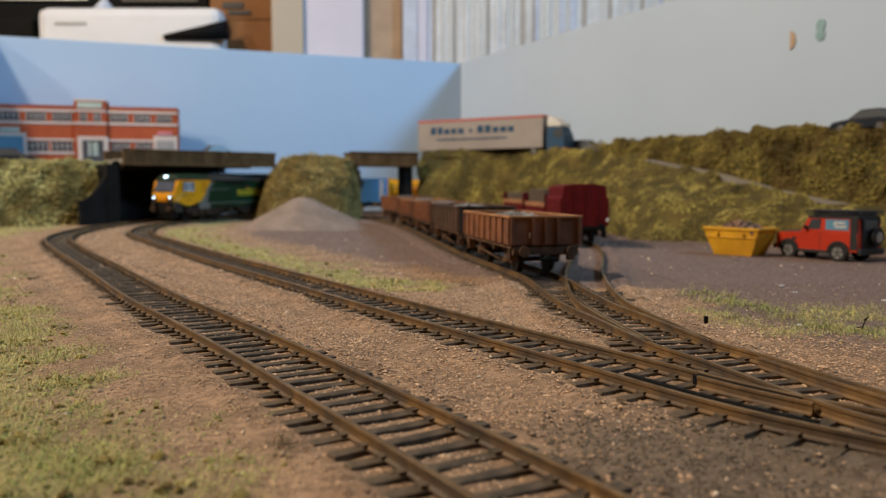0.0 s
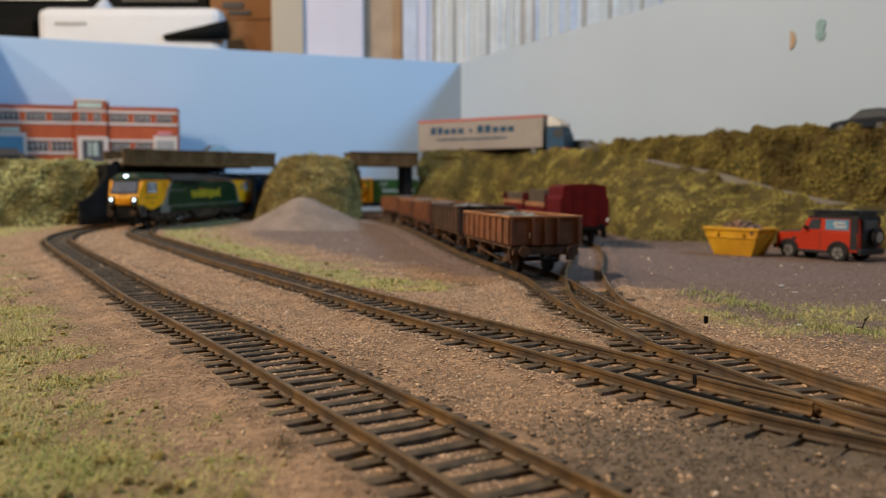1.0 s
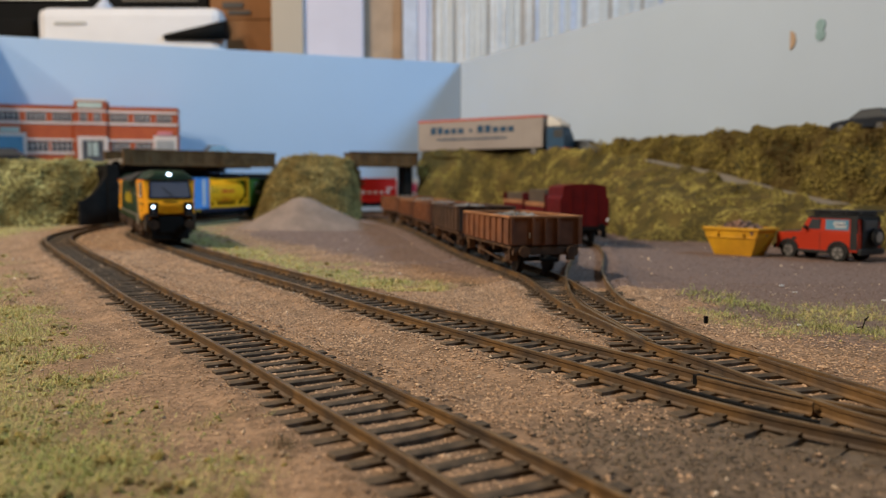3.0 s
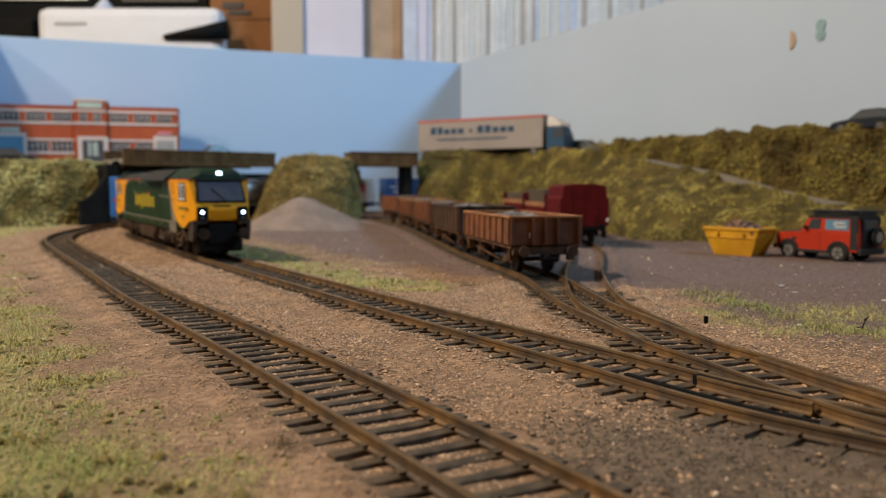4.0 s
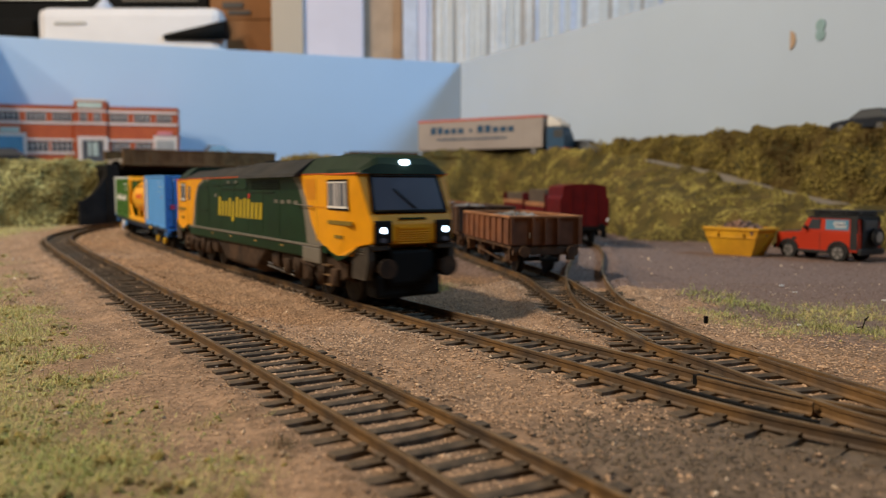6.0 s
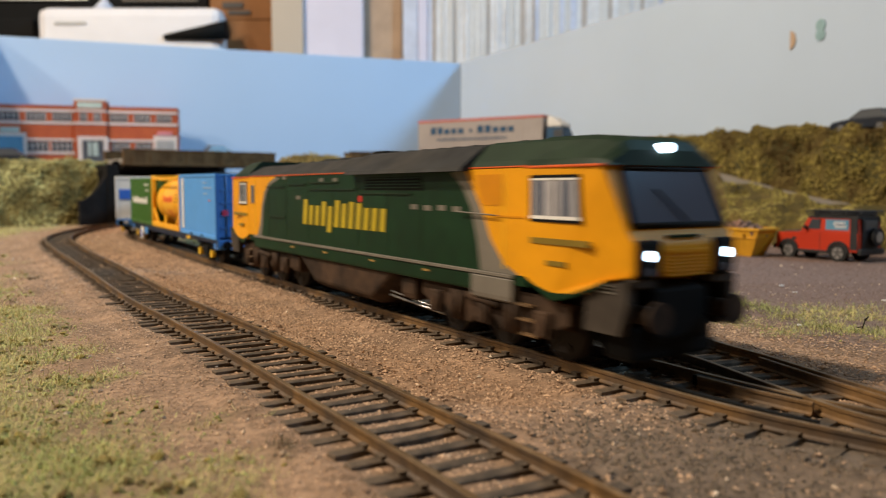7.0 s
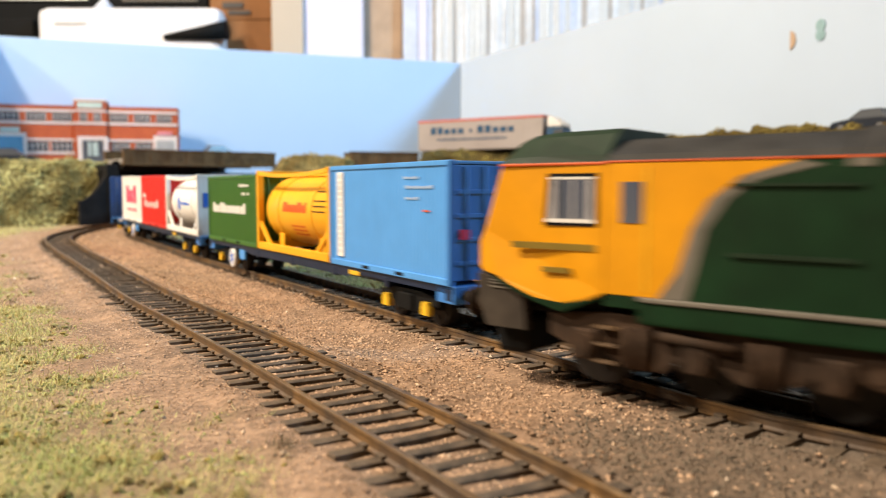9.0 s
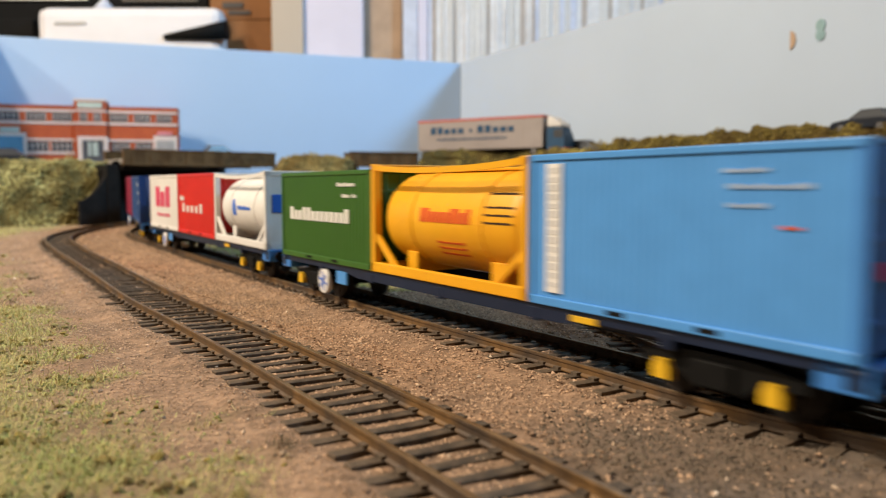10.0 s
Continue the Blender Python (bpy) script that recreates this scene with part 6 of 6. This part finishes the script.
# yellow skip with rubble
M_skip = mat("chipped_yellow_skip_paint", (0.66, 0.34, 0.012), 0.55, 0, 0.18, 120, 0, 0, (0.52, 0.25, 0.012), 50)
M_rubble = mat("brick_rubble", (0.20, 0.115, 0.085), 0.9, 0, 0.4, 300, 0, 0, (0.10, 0.075, 0.068), 60, island=0.5)
sk = thing("skip", "yellow builder's skip heaped with rubble beside the car", "skip", "", "", Matrix.Translation((0.1925, 0.508, 0.0)) @ Matrix.Rotation(math.radians(-52), 4, "Z"))
bm = bmesh.new()
ring0 = [(-13, -8, 0.6), (13, -8, 0.6), (13, 8, 0.6), (-13, 8, 0.6)]
ring1 = [(-18, -10.5, 12.5), (18, -10.5, 12.5), (18, 10.5, 12.5), (-18, 10.5, 12.5)]
ring2 = [(-19.5, -11, 18), (19.5, -11, 18), (19.5, 11, 18), (-19.5, 11, 18)]
ring3 = [(-18.6, -10.2, 18), (18.6, -10.2, 18), (18.6, 10.2, 18), (-18.6, 10.2, 18)]
ring4 = [(-17, -9.6, 12.5), (17, -9.6, 12.5), (17, 9.6, 12.5), (-17, 9.6, 12.5)]
loft(bm, [[(x * mm, y * mm, z * mm) for x, y, z in r] for r in (ring0, ring1, ring2, ring3, ring4)])
skb = part("body", bm, M_skip, sk)
for s in (-1, 1):
    mmpart("rim", skb, M_skip, [(-20, 20, s * 10.2, s * 11.8, 16.8, 18.6)], 0.3, "folded steel rim")
    mmpart("rib", skb, M_skip, [(-17.5, 17.5, s * 10.2, s * 10.9, 11.8, 12.8)], 0.2)
    for x in (-9, 9):
        bm = bmesh.new()
        cyl(bm, (x * mm, s * 10.2 * mm, 14.6 * mm), (x * mm, s * 12.6 * mm, 14.6 * mm), 1.0 * mm, 12)
        part("lifting_lug", bm, M_skip, sk)
    mmpart("rim", skb, M_skip, [(s * 18.6, s * 20.2, -11.6, 11.6, 16.8, 18.6)], 0.3)
rng = random.Random(4)
pts = [(rng.uniform(-16, 17) * mm, rng.uniform(-9, 9) * mm, 0) for _ in range(160)]
pts = [(x, y, (13.5 + 8.5 * (1 - (abs(x) / 0.019) ** 2) * (1 - (abs(y) / 0.012) ** 2) * rng.uniform(0.4, 1)) * mm) for x, y, z in pts]
tagged(scatter("rubble", pts, [rng.uniform(1.0, 2.6) * mm for _ in pts], M_rubble, 6, 0.8, 0.6, sk), "brick and timber rubble", "", "", "stuff")

# ---------------- shelves behind the layout ----------------
M_shelf = mat("dark_shelf_wood", (0.060, 0.048, 0.040), 0.6, 0, 0.25, 30)
M_beige = mat("beige_painted_post", (0.52, 0.44, 0.36), 0.7, 0, 0.08, 12)
M_lilac = mat("pale_lilac_board", (0.70, 0.67, 0.80), 0.7, 0, 0.04, 8)
M_tan = mat("tan_plywood_edge", (0.47, 0.33, 0.23), 0.7, 0, 0.12, 30)
M_cardboard = mat("brown_cardboard", (0.25, 0.105, 0.035), 0.8, 0, 0.12, 30)
M_printer = mat("off_white_plastic", (0.78, 0.76, 0.80), 0.4, 0, 0.03, 20)
M_magwhite = mat("pale_magazine_spines", (0.78, 0.78, 0.80), 0.6, 0, 0.1, 60)
M_magblue = mat("pale_blue_spines", (0.62, 0.66, 0.80), 0.6, 0, 0.1, 60)
M_magbrown = mat("brown_spines", (0.52, 0.45, 0.40), 0.6, 0, 0.1, 60)


def bx(px, y):
    return (px - 784) / 1388 * y


def bz(py, y):
    return 0.0436 + (333 - py) / 1388 * y


def back_thing(name, label, category, px0, px1, ptop, y, depth, material, base=0.272, bevel=0.002, group=""):
    bm = bmesh.new()
    box(bm, bx(px0, y), bx(px1, y), y, y + depth, base, bz(ptop, y), bevel)
    return tagged(obj_from(name, bm, material), label, category, group)


sh = thing("bookcase", "long shelf unit behind the scenic boards", "shelf unit")
bm = bmesh.new()
box(bm, -1.6, 1.1, 1.52, 1.92, 0.250, 0.272, 0.002)
part("shelf_board", bm, M_shelf, sh)
bm = bmesh.new()
box(bm, -1.6, 1.1, 1.93, 1.945, -0.2, 1.1, 0.001)
part("back_panel", bm, M_shelf, sh, "dark back panel")
for x in (-1.6, -0.9, 1.08):
    bm = bmesh.new()
    box(bm, x, x + 0.02, 1.52, 1.92, FLOOR_Z, 0.249, 0.001)
    part("upright", bm, M_shelf, sh)
# off-white machine with a rounded case and dark slot
Y1 = 1.56
pr = thing("printer", "off-white rounded plastic printer on the shelf", "printer")
bm = bmesh.new()
box(bm, bx(76, Y1), bx(398, Y1), Y1, Y1 + 0.24, 0.272, bz(18, Y1), 0.018)
part("case", bm, M_printer, pr)
bm = bmesh.new()
box(bm, bx(110, Y1), bx(165, Y1), Y1 - 0.003, Y1 + 0.01, bz(50, Y1), bz(44, Y1), 0.001)
part("badge_bar", bm, M_stripgrey, pr)
bm = bmesh.new()
cyl(bm, (bx(300, Y1), Y1 - 0.004, bz(72, Y1)), (bx(410, Y1), Y1 - 0.004, bz(60, Y1)), 0.005, 16, 0.019)
part("tray", bm, M_black, pr, "black paper tray")
bm = bmesh.new()
cyl(bm, (bx(178, Y1), Y1 + 0.05, bz(19, Y1)), (bx(178, Y1), Y1 + 0.05, bz(-4, Y1)), 0.026, 20, 0.004)
part("knob", bm, M_magblue, pr, "pale blue knob")
back_thing("cardboard_box", "brown cardboard box at the shelf's end", "box", 392, 490, 42, 1.60, 0.2, M_cardboard, group="boxes on the shelf")
ob = back_thing("cardboard_box", "brown cardboard box stacked on another", "box", 380, 489, -40, 1.60, 0.2, M_cardboard, bz(41, 1.60), group="boxes on the shelf")
mk = bmesh.new()
box(mk, bx(402, 1.6), bx(438, 1.6), 1.597, 1.601, bz(22, 1.6), bz(12, 1.6))
part("printed_bar", mk, M_shelf, ob)
mk = bmesh.new()
box(mk, bx(412, 1.6), bx(450, 1.6), 1.5965, 1.5995, bz(33, 1.6), bz(26, 1.6))
part("printed_bar", mk, M_shelf, ob)
back_thing("black_box", "black equipment box on the shelf", "box", -60, 72, 40, 1.62, 0.2, M_black)
ob = back_thing("equipment_rack", "dark equipment with pale trim lines", "equipment", -80, 376, -60, 1.75, 0.15, M_black, 0.272)
for k, (a, b, v) in enumerate(((-60, 170, 6), (230, 360, 8), (-60, 70, 48))):
    mk = bmesh.new()
    box(mk, bx(a, 1.75), bx(b, 1.75), 1.742, 1.752, bz(v + 3, 1.75), bz(v, 1.75))
    part("trim_bar", mk, (M_rim, M_lgrey, M_tan)[k], ob, "pale trim line")
back_thing("shelf_post", "beige painted shelf post", "post", 486, 541, -60, 1.55, 0.03, M_beige)
back_thing("lilac_board", "pale lilac board standing on the shelf", "board", 536, 645, -60, 1.56, 0.02, M_lilac)
back_thing("tan_board", "tan plywood board standing on the shelf", "board", 640, 712, -60, 1.58, 0.02, M_tan)
back_thing("binder", "pale lilac ring binder", "binder", 714, 740, -60, 1.56, 0.2, M_magblue)
back_thing("binder", "pale grey ring binder", "binder", 741, 757, -60, 1.56, 0.2, M_lilac)
rng = random.Random(12)
px = 758.0
while px < 1200:
    w = rng.choice((5, 6, 7, 8, 9, 11))
    m_ = rng.choice((M_magwhite, M_magwhite, M_magwhite, M_magwhite, M_magblue, M_magbrown, M_white, M_white))
    if w < 7 and rng.random() < 0.12:
        m_ = M_magbrown
    back_thing("magazine", "upright magazine with a pale spine", "magazine", px, px + w - 0.5, -60 + rng.uniform(-6, 6), 1.56 + rng.uniform(0, 0.004), 0.2, m_, 0.272, 0.0008, "magazines on the shelf")
    px += w
M_sticker = mat("faded_teal_sticker", (0.27, 0.42, 0.46), 0.6, 0, 0.2, 200)
# two small stickers on the grey board
for px_, py0, py1, m_, lab in ((1389, 58, 96, M_tan, "small tan half-round sticker on the grey board"), (1441, 40, 78, M_sticker, "small blue-green sticker on the grey board")):
    r = (px_ - 784) / 1388
    tt = (r * 1.30 - 0.029) / (0.456 + 0.89 * r)
    c_ = Vector((0.029 + 0.456 * tt, 1.30 - 0.89 * tt, bz((py0 + py1) / 2, 1.30 - 0.89 * tt)))
    bm = bmesh.new()
    if m_ is M_tan:
        prism(bm, [(0.0, -0.009), (0.0045, -0.0055), (0.006, 0), (0.0045, 0.0055), (0.0, 0.009)], "y", -0.0012, 0.0)
    else:
        for dz in (-0.0042, 0.0042):
            prism(bm, [(math.cos(a) * 0.0048, dz + math.sin(a) * 0.0052) for a in [k * math.tau / 16 for k in range(16)]], "y", -0.0012 - dz * 0.02, 0.0)
    ob = obj_from("sticker", bm, m_)
    ob.matrix_world = Matrix.Translation(c_) @ Matrix.Rotation(math.atan2(-0.89, 0.456), 4, "Z")
    tagged(ob, lab, "sticker")


# ---------------- points, check rails, small track fittings ----------------
def side_rail(name, label, line, a, b, off, material, w=1.0):
    bm = bmesh.new()
    rail_mesh(bm, line, line.near(*a), line.near(*b), off, RAILTOP - 0.0001, w=w, step=0.003)
    ob = obj_from(name, bm, [material, material])
    return tagged(ob, label, "rail", "rails of the points")


side_rail("check_rail", "black plastic check rail inside the main track", LINE_B, (0.0445, 0.172), (0.0690, 0.1372), GAUGE / 2 - 0.0030, M_black, 1.2)
side_rail("check_rail", "dark check rail inside the siding track", LINE_C, (0.0700, 0.1832), (0.0870, 0.1340), -GAUGE / 2 + 0.0028, M_rail, 0.9)
side_rail("wing_rail", "rusty worn wing rail at the points", LINE_B, (0.0500, 0.163), (0.0650, 0.1415), -GAUGE / 2 + 0.0030, M_rail)
side_rail("point_rail", "thin worn point blade of the siding", LINE_D, (0.0572, 0.285), (0.0628, 0.2049), GAUGE / 2 - 0.0016, M_railtop, 0.6)
fr = LINE_B.at(LINE_B.near(0.0560, 0.1540))
fd = LINE_B.way(LINE_B.near(0.0560, 0.1540))
bm = bmesh.new()
prism(bm, [(-0.012, -0.0022), (0.012, -0.0003), (0.012, 0.0003), (-0.012, 0.0022)], "z", 0.0009, RAILTOP - 0.0003)
ob = obj_from("frog", bm, M_black)
ob.matrix_world = Matrix.Translation(fr + Vector((-fd.y, fd.x, 0)) * GAUGE / 2) @ Matrix.Rotation(math.atan2(fd.y, fd.x), 4, "Z")
tagged(ob, "black plastic crossing vee of the points", "track part")
bm = bmesh.new()
box(bm, -0.0006, 0.0006, -0.0006, 0.0006, 0.0, 0.0024, 0.0002)
ob = obj_from("point_lever", bm, M_black)
ob.location = (0.0838, 0.2475, 0.0006)
tagged(ob, "small black point lever beside the siding", "point lever")
bm = bmesh.new()
cyl(bm, (0, 0, 0), (0.0008, 0, 0.003), 0.00022, 6)
cyl(bm, (0.0008, 0, 0.003), (0.0019, 0, 0.0042), 0.0004, 6, 0.0001)
cyl(bm, (0.0002, 0, 0.001), (-0.0016, 0.0004, 0.0006), 0.00015, 6)
ob = obj_from("dry_twig", bm, M_black)
ob.location = (0.1275, 0.2360, 0.0006)
tagged(ob, "tiny dark dry twig on the yard", "twig")

# ---------------- loose ballast, grit and grass ----------------
M_stone_b = mat("loose_ballast_grain", (0.400, 0.255, 0.158), 0.9, 0, 0.2, 600, 0, 0, (0.440, 0.300, 0.200), 30, island=0.48)
# grey ballast, darkened as well for the shadow lying on it
M_stone_g = mat("shaded_grey_ballast_grain", (0.150, 0.115, 0.082), 0.9, 0, 0.2, 600, 0, 0, (0.122, 0.095, 0.070), 30, island=0.32)
M_grit = mat("pink_grey_grit", (0.178, 0.120, 0.102), 0.9, 0, 0.2, 600, 0, 0, (0.145, 0.10, 0.084), 30, island=0.25)
M_pale = mat("pale_chip", (0.50, 0.36, 0.24), 0.8, 0, 0.2, 600, 0, 0, (0.62, 0.52, 0.42), 60, island=0.4)
M_grass = mat("static_grass_fibre", (0.58, 0.500, 0.210), 0.85, 0, 0.15, 200, 0, 0, (0.35, 0.395, 0.13), 26, island=0.25)
M_straw = mat("straw_fibre", (0.58, 0.46, 0.22), 0.85, 0, 0.15, 200, 0, 0, (0.44, 0.34, 0.14), 30, island=0.3)
M_moss = mat("fine_green_flock", (0.52, 0.455, 0.18), 0.95, 0, 0.25, 300, 0, 0, (0.34, 0.370, 0.12), 24, island=0.25)
OCTA = np.array([(1, 0, 0), (0, 1, 0), (-1, 0, 0), (0, -1, 0), (0, 0, 1), (0, 0, -1)], float)
OCTA_F = np.array([(0, 1, 4), (1, 2, 4), (2, 3, 4), (3, 0, 4), (1, 0, 5), (2, 1, 5), (3, 2, 5), (0, 3, 5)])


def grains(name, pts, sizes, material, seed, label, category, flat=0.75):
    rng = np.random.default_rng(seed)
    n = len(pts)
    if not n:
        return None
    v = OCTA[None] * (1 + rng.uniform(-0.45, 0.45, (n, 6, 1))) + rng.uniform(-0.25, 0.25, (n, 6, 3))
    a = rng.uniform(0, math.tau, n)
    ca, sa = np.cos(a)[:, None], np.sin(a)[:, None]
    x, y, z = v[..., 0] * ca - v[..., 1] * sa, v[..., 0] * sa + v[..., 1] * ca, v[..., 2] * flat
    v = np.stack([x, y, z], -1) * np.asarray(sizes)[:, None, None] + np.asarray(pts)[:, None, :]
    f = (OCTA_F[None] + (np.arange(n) * 6)[:, None, None]).reshape(-1, 3)
    me = bpy.data.meshes.new(name)
    me.from_pydata(v.reshape(-1, 3).tolist(), [], f.tolist())
    me.materials.append(material)
    return tagged(new(name, me), label, category, "", "stuff")


ALL_PTS = np.concatenate([LINE_PTS[n][(LINE_PTS[n][:, 1] > -0.1) & (LINE_PTS[n][:, 1] < 1.1)] for n in "ABCD"])
rng = np.random.default_rng(77)
stones, stone_r, grit, grit_r, chips, chip_r, moss, moss_r, blades, greys, grey_r = [], [], [], [], [], [], [], [], [], [], []
tufts = [[], [], []]
near_a = sorted([p for p in LINE_A.p if 0.0 < p.y < 0.7], key=lambda p: p.y)
A_YS, A_XS = [p.y for p in near_a], [p.x for p in near_a]


def sow(y0, y1, n, r0, r1):
    """Scatter over a strip of the board that widens away from the near edge."""
    ys_ = np.sqrt(rng.uniform(y0 * y0, y1 * y1, n))
    xs_ = rng.uniform(-0.60, 0.60, n) * ys_ + rng.uniform(-0.01, 0.01, n)
    for x, y in zip(xs_, ys_):
        d = float(np.sqrt(np.min((ALL_PTS[:, 0] - x) ** 2 + (ALL_PTS[:, 1] - y) ** 2)))
        if abs(d - GAUGE / 2) < 0.0014:
            continue
        yd, g = zones(x, y)
        z = ground_z(x, y, d)
        u = rng.random()
        r = rng.uniform(r0, r1)
        if u < g:
            if x < -0.02 and rng.random() < 0.10 * smooth(-0.15, 0.30, noise.noise((x * 55, y * 55, 12))) + 0.01:
                tufts[int(rng.integers(3))].append((x, y, z + r * 0.6, r * rng.uniform(1.2, 2.6)))
            if rng.random() < 0.5:
                moss.append((x, y, z + r * 0.3))
                moss_r.append(r * rng.uniform(0.5, 1.2))
            else:
                blades.append((x, y, z, r))
        elif rng.random() < yd:
            if rng.random() < 0.55:
                grit.append((x, y, z))
                grit_r.append(r * 0.75)
        else:
            dd = 0.0 if d < 0.0148 else r * 0.2
            fine = 0.7 if x < np.interp(y, A_YS, A_XS) - 0.016 else 1.0
            if rng.random() < grey_patch(x, y) * 0.85:
                greys.append((x, y, z + dd))
                grey_r.append(r * 0.9)
            else:
                big = 1.9 if rng.random() < 0.05 else 1.0
                stones.append((x, y, z + dd * fine))
                stone_r.append(r * fine * big * 0.88)
        if rng.random() < 0.010:
            chips.append((x, y, z + r * 0.4))
            chip_r.append(r * rng.uniform(0.6, 1.3))


sow(0.07, 0.36, 84000, 0.00022, 0.00052)
sow(0.36, 0.80, 42000, 0.00040, 0.00080)
grains("ballast", stones, stone_r, M_stone_b, 1, "loose brown ballast grains between the tracks", "ballast", 0.55)
grains("grey_ballast", greys, grey_r, M_stone_g, 9, "greyer ballast grains between the near tracks, shadow painted in", "ballast")
grains("grit", grit, grit_r, M_grit, 2, "fine pinkish grey grit of the yard", "grit")
grains("pale_chips", chips, chip_r, M_pale, 3, "scattered pale chips on the ballast", "chips")
grains("grass_flock", moss, moss_r, M_moss, 4, "fine green and yellow grass flock", "grass", 0.9)


for tuft, m_, lab in zip(tufts, (M_crumb_lime, M_crumb_pale, M_crumb_dark), ("pale lime foam crumbs", "ochre foam crumbs", "brown foam crumbs")):
    tagged(scatter("grass_crumbs", [p[:3] for p in tuft], [p[3] for p in tuft], m_, len(lab), 0.7, 0.5), lab + " in the near grass", "foliage", "", "stuff")


def fibres(name, pts, material, seed, label, lo, hi):
    r_ = random.Random(seed)
    vs, fs = [], []
    for x, y, z, r in pts:
        k = r_.choice((3, 4, 5, 6))
        for _ in range(k):
            a, el, ln = r_.uniform(0, math.tau), r_.uniform(0.15, 1.1), r_.uniform(lo, hi)
            ox, oy = r_.gauss(0, 0.0012), r_.gauss(0, 0.0012)
            w = 0.00006 + 0.00005 * (y > 0.3)
            dx, dy = math.cos(a), math.sin(a)
            b = len(vs)
            m1 = 0.55 * ln
            p = (x + ox, y + oy, z)
            q = (p[0] + dx * math.cos(el) * m1, p[1] + dy * math.cos(el) * m1, z + math.sin(el) * m1)
            e2 = el - r_.uniform(0.1, 0.8)
            t_ = (q[0] + dx * math.cos(e2) * (ln - m1), q[1] + dy * math.cos(e2) * (ln - m1), max(z, q[2] + math.sin(e2) * (ln - m1)))
            vs += [(p[0] - dy * w, p[1] + dx * w, p[2]), (p[0] + dy * w, p[1] - dx * w, p[2]), (q[0] - dy * w, q[1] + dx * w, q[2]), (q[0] + dy * w, q[1] - dx * w, q[2]), t_]
            fs += [(b, b + 1, b + 3, b + 2), (b + 2, b + 3, b + 4)]
    me = bpy.data.meshes.new(name)
    me.from_pydata(vs, [], fs)
    me.materials.append(material)
    return tagged(new(name, me), label, "grass", "", "stuff")


fibres("grass_fibres", [b for i, b in enumerate(blades) if i % 3], M_grass, 5, "short green static grass beside the track", 0.0012, 0.0032)
fibres("straw_fibres", [b for i, b in enumerate(blades) if i % 3 == 0], M_straw, 6, "dry straw coloured grass fibres", 0.0016, 0.0042)

# a belt of longer green grass between the siding and the yard
M_yardgrass = mat("long_green_grass_fibre", (0.30, 0.33, 0.10), 0.85, 0, 0.2, 200, 0, 0, (0.40, 0.36, 0.13), 40, island=0.3)
belt = Line([(0.104, 0.325), (0.111, 0.290), (0.118, 0.255), (0.130, 0.222), (0.150, 0.190)])
r3 = random.Random(8)
pts = []
for _ in range(620):
    q = belt.at(r3.uniform(0, belt.length))
    x, y = q.x + r3.gauss(0, 0.0055), q.y + r3.gauss(0, 0.006)
    if noise.noise((x * 70, y * 70, 3)) > -0.22:
        pts.append((x, y, ground_z(x, y), 0.0005))
fibres("yard_grass", pts, M_yardgrass, 14, "longer green grass between siding and yard", 0.0016, 0.0048)
# pale paper scraps lying on the yard
for k, (x, y) in enumerate(((0.1467, 0.325), (0.1130, 0.246), (0.171, 0.30), (0.150, 0.345))):
    bm = bmesh.new()
    prism(bm, [(-0.0017, -0.0006), (0.0006, -0.0010), (0.0019, 0.0002), (0.0003, 0.0009), (-0.0012, 0.0006)], "z", 0.0, 0.0003)
    ob = obj_from("paper_scrap", bm, M_white)
    ob.matrix_world = Matrix.Translation((x, y, ground_z(x, y) + 0.0003)) @ Matrix.Rotation(k * 1.3, 4, "Z") @ Matrix.Scale(0.75 + 0.1 * k, 4)
    tagged(ob, "tiny white paper scrap lying on the yard", "litter", "scraps on the yard")

# a few dark dry tufts on the sandy strip
M_tuft = mat("dark_dry_tuft", (0.070, 0.055, 0.030), 0.9, 0, 0.2, 300, 0, 0, (0.11, 0.085, 0.04), 60, island=0.4)
r2 = random.Random(31)
for x, y in ((-0.196, 0.372), (-0.168, 0.300), (-0.182, 0.292), (-0.118, 0.240), (-0.026, 0.128), (0.060, 0.262), (0.098, 0.262), (0.115, 0.288), (0.012, 0.350)):
    pts = [(x + r2.gauss(0, 0.0016), y + r2.gauss(0, 0.0016), ground_z(x, y), 0.0005) for _ in range(14)]
    ob = fibres("dry_tuft", pts, M_tuft, int(x * 1000), "small dark dry weed tuft on the ground", 0.0012, 0.0032)
    ob["kind"] = ""
    tagged(ob, "", "weed", "weed tufts")


# ---------------- what moves ----------------
def motions():
    for ob, mid, half, dx, dz in TRAIN:
        walk(ob, [(t, ride(mid, half, t, dx, dz)) for t in [i * 0.2 for i in range(51)]])
    for ob, r in SPIN:
        turn = SPEED / r
        loc = ob.location.copy()
        walk(ob, [(i * 0.1, Matrix.Translation(loc) @ Matrix.Rotation((turn * i * 0.1) % math.tau, 4, "Y")) for i in range(101)])


motions()
